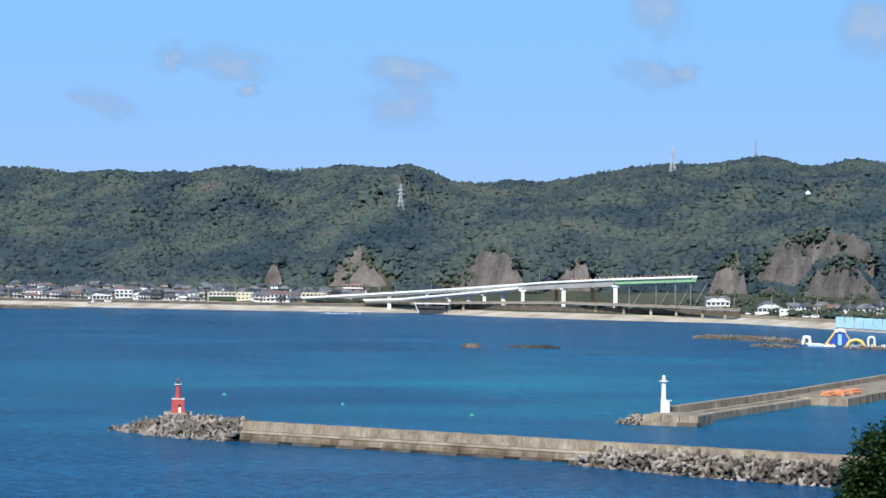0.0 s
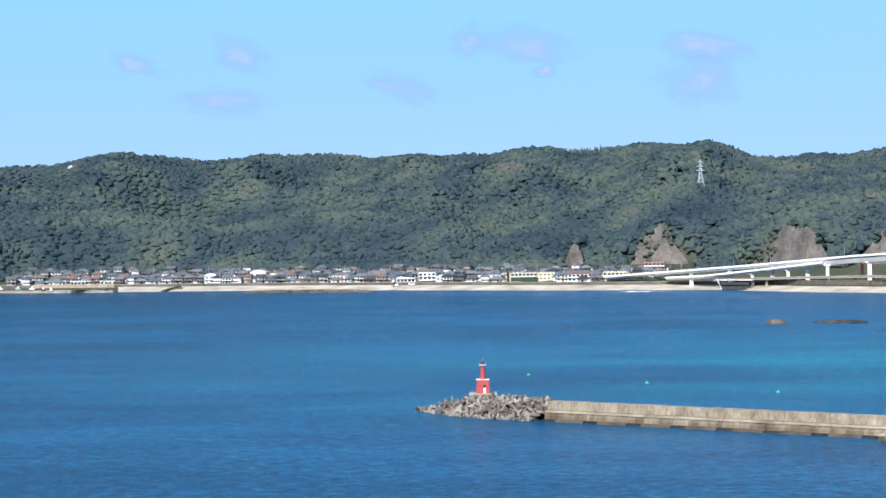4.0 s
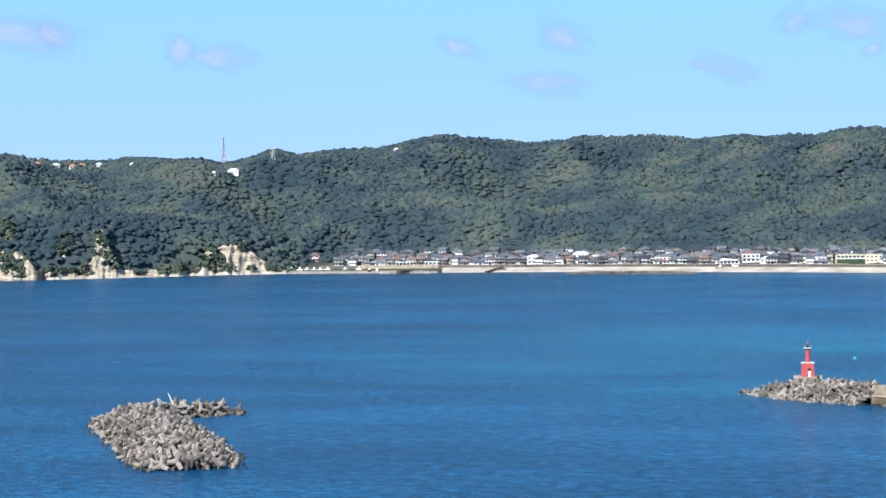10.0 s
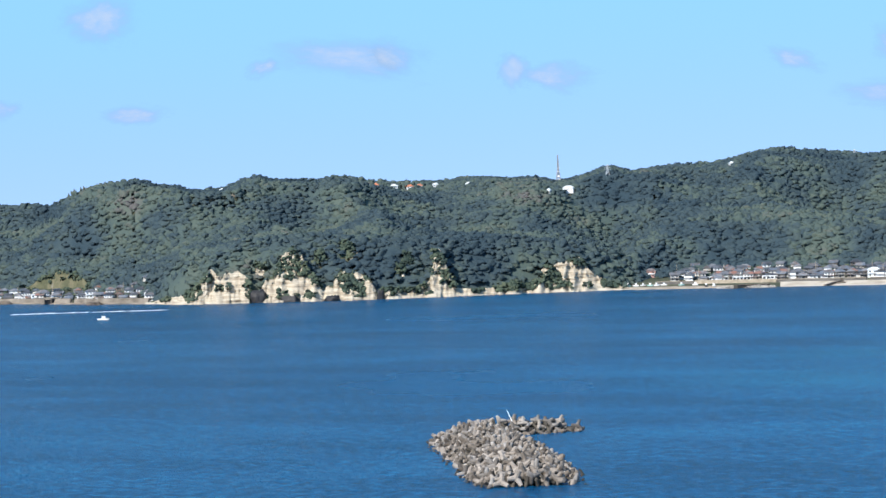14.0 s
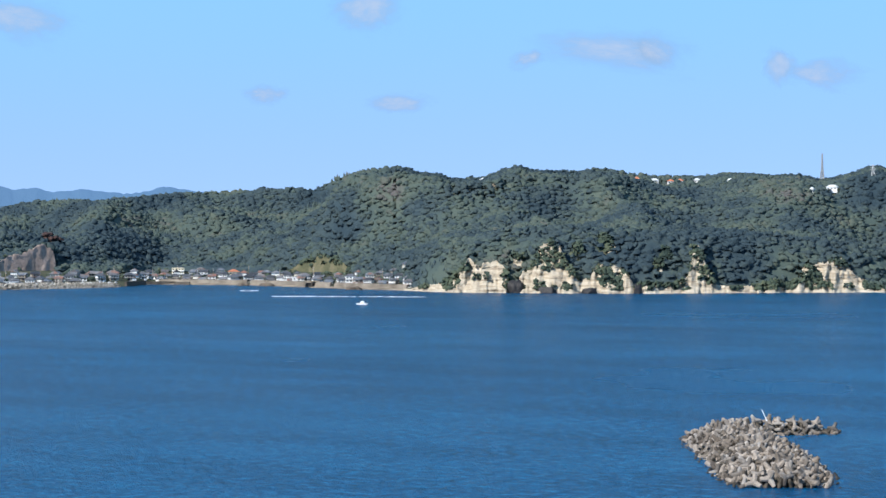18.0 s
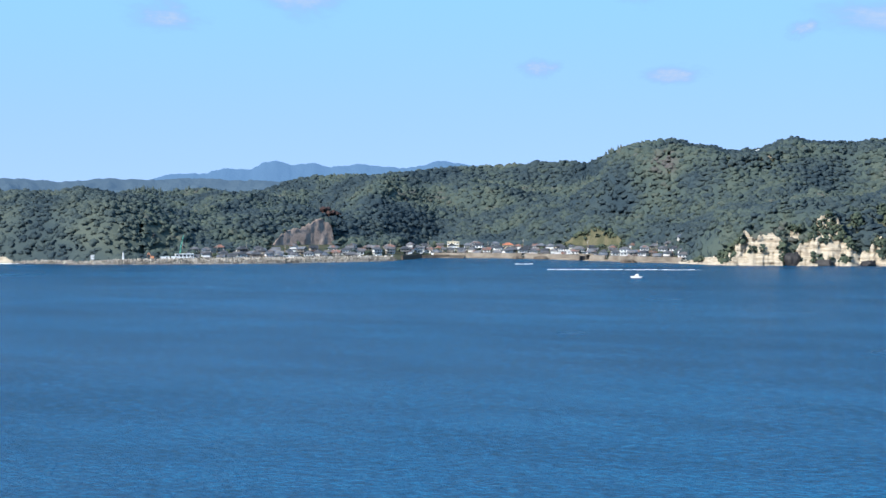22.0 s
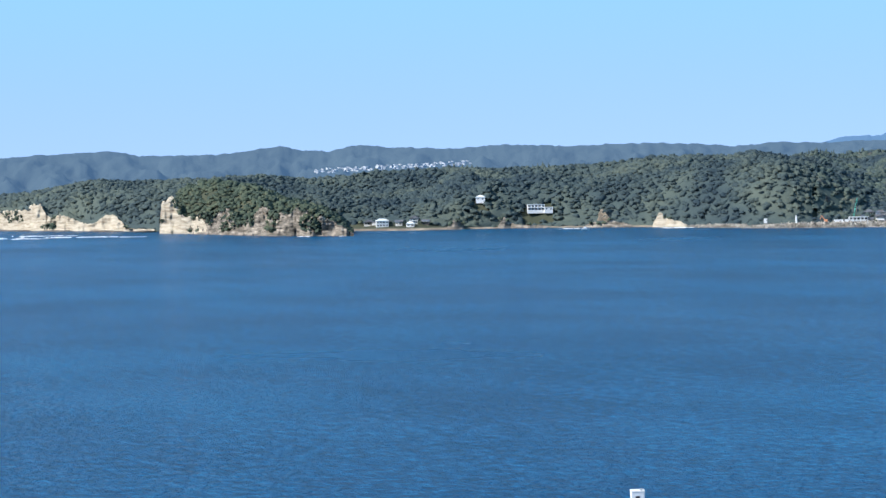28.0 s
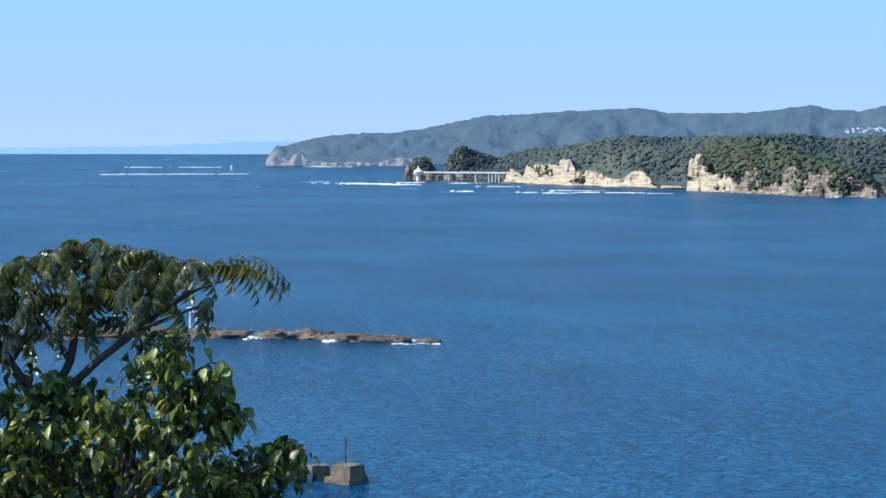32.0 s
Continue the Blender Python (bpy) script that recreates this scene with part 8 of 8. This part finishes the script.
# tufts of leaves at the branch ends: bearing, height angle, depth, number, reach of the tuft to one side
# tufts past bearing -84 are out of view, added to shade the leaves
TUFTS = [(-79.9, -2.85, 0.2, 7), (-79.5, -3.3, 0.2, 6), (-81.3, -3.2, -0.1, 7), (-80.6, -3.2, 0.1, 6), (-78.6, -3.0, 0.3, 7), (-78.0, -3.2, 0.1, 6), (-77.5, -3.5, 0, 6), (-76.6, -3.4, 0.1, 4), (-82.5, -3.7, 0.2, 8), (-82.0, -4.4, 0.3, 6),
         (-81.2, -4.3, 0, 5), (-80.0, -4.2, -0.2, 5), (-78.9, -4.0, -0.1, 6), (-78.2, -4.2, -0.3, 5), (-76.75, -4.2, -0.3, 1), (-81.6, -5.2, 0.3, 5), (-79.7, -4.9, 0.2, 3), (-82.6, -5.2, 0.1, 5), (-83.6, -3.4, 0, 8), (-84.6, -3.0, 0.2, 9), (-85.8, -3.4, 0, 9), (-84.2, -4.6, 0.2, 8), (-86.5, -4.4, 0, 8), (-85.2, -5.6, 0.1, 8),
         (-81.9, -3.6, 0.5, 4), (-79.2, -3.7, 0.5, 4), (-82.9, -4.4, -0.2, 5), (-78.6, -3.6, -0.3, 4), (-83.2, -5.4, 0.3, 6)]
for a, e, d, n in TUFTS:
    e += 0.24
    turn0 = rng.uniform(0, 6.28)
    for k in range(n):
        ob = new("leaf", rng.choice(FRONDS))
        ob.parent = tree
        ob.matrix_basis = Matrix.Translation(spot(a + rng.uniform(-0.1, 0.1), e + rng.uniform(-0.08, 0.08), d)) @ Euler((rng.uniform(-0.25, 0.25), rng.uniform(-0.35, 0.35), turn0 + k * 6.283 / n + rng.uniform(-0.3, 0.3))).to_matrix().to_4x4() @ Matrix.Scale(rng.uniform(0.8, 1.1), 4)
for ang, dz in ((-0.25, 0.0), (0.15, 0.1), (-0.6, -0.1)):
    ob = new("leaf", FRONDS[2])
    ob.parent = tree
    ob.matrix_basis = Matrix.Translation(spot(-76.5, -3.12 + dz, 0.1)) @ Euler((0.1, -0.05, radians(76.5) + ang)).to_matrix().to_4x4() @ Matrix.Scale(1.1, 4)

bush = thing("broadleaf_tree", "dense broad-leaved tree with glossy bright green leaves", "tree")
limb(bush, [at(-79.5, 23.0, 31), spot(-79.6, -14, -1), spot(-79.4, -10, -1)], 0.14, 0.06, "trunk")
# masses of leaves: bearing, height angle, depth, half width, half height (metres)
# masses from bearing -84 on are unseen, added to shade the lower left
MASSES = [(-81.5, -7.2, 0, 0.75, 0.55), (-80.0, -7.3, -0.2, 0.8, 0.5), (-78.6, -6.6, -0.3, 0.75, 0.5), (-77.5, -6.0, -0.4, 0.55, 0.45), (-76.9, -7.0, -0.4, 0.5, 0.4), (-82.6, -8.0, 0, 0.8, 0.7), (-80.8, -8.6, -0.4, 0.9, 0.6),
          (-78.8, -8.3, -0.5, 0.95, 0.6), (-77.0, -8.2, -0.5, 0.6, 0.5), (-76.0, -8.9, -0.5, 0.45, 0.35), (-74.9, -8.3, -0.5, 0.38, 0.22), (-77.6, -9.5, -0.6, 0.9, 0.55), (-79.8, -10.0, -0.6, 1.0, 0.6), (-82.0, -10.0, -0.4, 1.0, 0.7),
          (-75.6, -9.8, -0.6, 0.5, 0.3), (-78.0, -5.5, -0.3, 0.35, 0.25), (-81.0, -6.5, 0.2, 0.5, 0.3), (-76.8, -6.0, -0.4, 0.26, 0.24), (-76.3, -7.2, -0.5, 0.26, 0.24), (-75.4, -8.35, -0.5, 0.3, 0.22), (-74.5, -8.0, -0.5, 0.24, 0.16), (-84.4, -7.2, 0, 0.9, 0.8), (-85.8, -8.5, 0, 1.0, 0.9), (-84.0, -9.6, -0.2, 0.9, 0.7), (-86.5, -6.6, 0.2, 0.9, 0.8),
          (-82.6, -9.0, 0.9, 1.2, 0.8), (-80.4, -9.4, 1.0, 1.2, 0.8), (-78.4, -9.0, 0.8, 1.0, 0.7), (-82.0, -11.2, 0.4, 1.3, 0.8), (-79.6, -11.4, 0.4, 1.3, 0.7), (-77.2, -10.6, 0.2, 0.9, 0.5), (-80.2, -8.0, 0.9, 0.9, 0.6)]
for a, e, d, w, h in MASSES:
    c = spot(a, e, d)
    limb(bush, [spot(-79.4, -10.5, -1), spot((a - 79.4) / 2, (e - 10.5) / 2, d / 2 - 0.5), c], 0.035, 0.012)
singles, joined = [], []
for a, e, d, w, h in MASSES:
    c = spot(a, e, d)
    for _ in range(int(30 * w * (h + 0.2)) + 4):
        u = Vector((rng.gauss(0, 1), rng.gauss(0, 1), rng.gauss(0.25, 1))).normalized() * rng.uniform(0.7, 1.12)
        tip = c + Vector((u.x * w, u.y * w * 0.8, u.z * h))
        for k in range(rng.randint(7, 13)):
            p = tip + Vector((rng.gauss(0, 0.07), rng.gauss(0, 0.07), rng.gauss(0, 0.06)))
            m = Matrix.Translation(p) @ Euler((rng.uniform(-0.5, 0.5), rng.uniform(0.1, 1.2), rng.uniform(0, 6.28))).to_matrix().to_4x4() @ Matrix.Scale(rng.uniform(0.75, 1.45), 4)
            (singles if u.z > 0.35 and len(singles) < 300 and rng.random() < 0.25 else joined).append((m, rng.randrange(4)))
    for k in range(int(140 * w * h)):
        p = c + Vector((rng.gauss(0, 0.4) * w, rng.gauss(0, 0.4) * w, rng.gauss(0, 0.45) * h))
        joined.append((Matrix.Translation(p) @ Euler((rng.uniform(-1, 1), rng.uniform(-0.3, 1.2), rng.uniform(0, 6.28))).to_matrix().to_4x4(), rng.randrange(4)))
for m, k in singles:
    ob = new("leaf", BROAD[k])
    ob.parent = bush
    ob.matrix_basis = m
flat = [(np.array([v.co for v in me.vertices]), np.array([list(p.vertices) for p in me.polygons])) for me in BROAD]
v, f = join([(turned(flat[k][0], m.to_3x3(), m.translation), flat[k][1]) for m, k in joined])
tagged(part("foliage", mesh_from("foliage", v, f, M_broad, True), None, bush), kind="stuff")

# ---- evergreen shrub at the other end of the view ----
shrub = thing("shrub_tree", "dark evergreen shrub tree with small leaves", "tree")
limb(shrub, [at(12.4, 30, 27), at(12.3, 30, 36), at(12.2, 30, 41)], 0.22, 0.06, "trunk")
lv = np.array([(0, 0, 0), (0.035, -0.021, 0.006), (0.08, 0, -0.012), (0.035, 0.021, 0.006)])
lf = np.array([(0, 1, 2, 3)])
bits = []
for a, e, d, w, h in ((11.6, -5.3, 0, 0.55, 0.6), (10.9, -6.2, 0, 0.32, 0.55), (12.5, -5.0, 0.3, 0.7, 0.6), (10.9, -7.4, -0.2, 0.3, 0.4), (11.8, -7.2, -0.2, 0.6, 0.6), (13.2, -6.5, 0, 0.8, 0.9), (11.6, -8.8, -0.3, 0.5, 0.5), (12.9, -8.8, -0.2, 0.8, 0.7), (11.75, -5.0, 0.1, 0.25, 0.35), (11.4, -6.4, 0.1, 0.45, 0.6), (11.3, -7.9, -0.1, 0.45, 0.5), (12.3, -6.2, 0.2, 0.6, 0.7), (10.75, -8.6, -0.3, 0.3, 0.4)):
    c = spot(a, e, d, 30.0)
    limb(shrub, [at(12.2, 30, 41), c], 0.04, 0.012)
    for k in range(int(7600 * w * h) + 400):
        u = Vector((rng.gauss(0, 1), rng.gauss(0, 1), rng.gauss(0, 1))).normalized() * (rng.random() ** 0.3)
        lump = 1 + 0.35 * noise.noise(u * 2.5 + c)
        p = c + Vector((u.x * w, u.y * w, u.z * h)) * lump
        e2 = Euler((rng.uniform(-0.8, 0.8), rng.uniform(-0.9, 0.6), rng.uniform(0, 6.28))).to_matrix()
        bits.append((turned(lv * rng.uniform(0.9, 1.5), e2, p), lf))
v, f = join(bits)
tagged(part("foliage", mesh_from("foliage", v, f, M_small, True), None, shrub), kind="stuff")


# ---- clouds: small soft wisps over the bay ----
def cloud_material():
    mat = bpy.data.materials.new("cloud_wisp")
    mat.use_nodes = True
    n, l = mat.node_tree.nodes, mat.node_tree.links
    n.clear()
    tc, info = n.new("ShaderNodeTexCoord"), n.new("ShaderNodeObjectInfo")
    length = n.new("ShaderNodeVectorMath")
    length.operation = "LENGTH"
    l.new(tc.outputs["Object"], length.inputs[0])
    tex = n.new("ShaderNodeTexNoise")
    tex.noise_dimensions = "4D"
    tex.inputs["Scale"].default_value, tex.inputs["Detail"].default_value, tex.inputs["Roughness"].default_value = 1.9, 9, 0.66
    l.new(tc.outputs["Object"], tex.inputs["Vector"])
    w = n.new("ShaderNodeMath")
    w.operation = "MULTIPLY"
    w.inputs[1].default_value = 40
    l.new(info.outputs["Random"], w.inputs[0])
    l.new(w.outputs[0], tex.inputs["W"])
    fall = n.new("ShaderNodeMapRange")
    fall.interpolation_type = "SMOOTHSTEP"
    for key, val in (("From Min", 1.0), ("From Max", 0.0), ("To Min", -0.50), ("To Max", 0.16)):
        fall.inputs[key].default_value = val
    l.new(length.outputs["Value"], fall.inputs["Value"])
    add = n.new("ShaderNodeMath")
    add.operation = "ADD"
    l.new(tex.outputs["Fac"], add.inputs[0])
    l.new(fall.outputs["Result"], add.inputs[1])
    dens = n.new("ShaderNodeMapRange")
    dens.interpolation_type = "SMOOTHSTEP"
    for key, val in (("From Min", 0.28), ("From Max", 0.80), ("To Min", 0.0), ("To Max", 0.74)):
        dens.inputs[key].default_value = val
    l.new(add.outputs[0], dens.inputs["Value"])
    clear_, glow, mix, out_ = n.new("ShaderNodeBsdfTransparent"), n.new("ShaderNodeEmission"), n.new("ShaderNodeMixShader"), n.new("ShaderNodeOutputMaterial")
    # emission gives the cloud cards their daylight tone in place of sunlight
    tone = ramp(n, [(0.1, (0.165, 0.295, 0.48)), (0.4, (0.215, 0.31, 0.46)), (0.9, (0.40, 0.45, 0.56))])
    l.new(dens.outputs["Result"], tone.inputs["Fac"])
    l.new(tone.outputs["Color"], glow.inputs["Color"])
    l.new(dens.outputs["Result"], mix.inputs["Fac"])
    l.new(clear_.outputs[0], mix.inputs[1])
    l.new(glow.outputs[0], mix.inputs[2])
    l.new(mix.outputs[0], out_.inputs["Surface"])
    return mat


M_cloud = cloud_material()
v = np.stack(np.meshgrid(np.linspace(-1, 1, 9), [0.0], np.linspace(-1, 1, 9)), -1).reshape(-1, 3)
v[:, 1] = 0.12 * (v[:, 0] ** 2 + v[:, 2] ** 2)
WISP = mesh_from("cloud", v, grid_faces(9, 9), M_cloud, True)
# bearing, height angle, half width and half height in degrees, tilt
CLOUDS = [(-1.1, 3.9, 0.95, 0.75, 10), (-0.9, 4.85, 1.1, 0.4, -8), (-5.7, 5.04, 1.2, 0.45, -8), (-7.2, 5.06, 0.5, 0.42, 30), (5.6, 6.45, 0.8, 0.75, -30), (11.2, 6.0, 0.9, 0.85, -20), (5.3, 4.82, 0.8, 0.42, -15), (6.3, 4.8, 0.4, 0.3, 0),
          (-5.2, 4.28, 0.35, 0.2, 10), (-8.9, 3.85, 0.8, 0.35, -20), (-13.1, 4.77, 0.7, 0.42, -25), (-15.8, 4.54, 0.65, 0.28, -15), (-13.7, 3.56, 1.1, 0.35, -5), (-22.0, 4.34, 0.85, 0.38, -8), (-23.2, 4.54, 0.4, 0.4, -40),
          (-26.4, 5.0, 0.7, 0.45, -15), (-27.5, 5.0, 1.75, 0.55, -5), (-33.1, 3.63, 0.7, 0.28, 0), (-29.8, 4.76, 0.4, 0.22, 15), (-34.0, 6.1, 0.9, 0.6, 5), (-36.6, 3.83, 0.5, 0.25, 0), (-42.9, 5.7, 1.1, 0.55, -10), (-46.3, 5.19, 1.0, 0.38, -5)]
for a, e, w, h, lean in CLOUDS:
    ob = tagged(new("cloud", WISP), "small soft grey-white cloud wisp high over the bay", "cloud", "clouds over the bay", kind="stuff")
    ob.matrix_basis = Matrix.Translation(at(a, 4700, EYE + 4700 * math.tan(radians(e)))) @ Matrix.Rotation(radians(-a), 4, "Z") @ Matrix.Rotation(radians(-lean), 4, "Y") @ Matrix.Diagonal((4700 * radians(w) * 2.6, 60, 4700 * radians(h) * 2.4, 1))
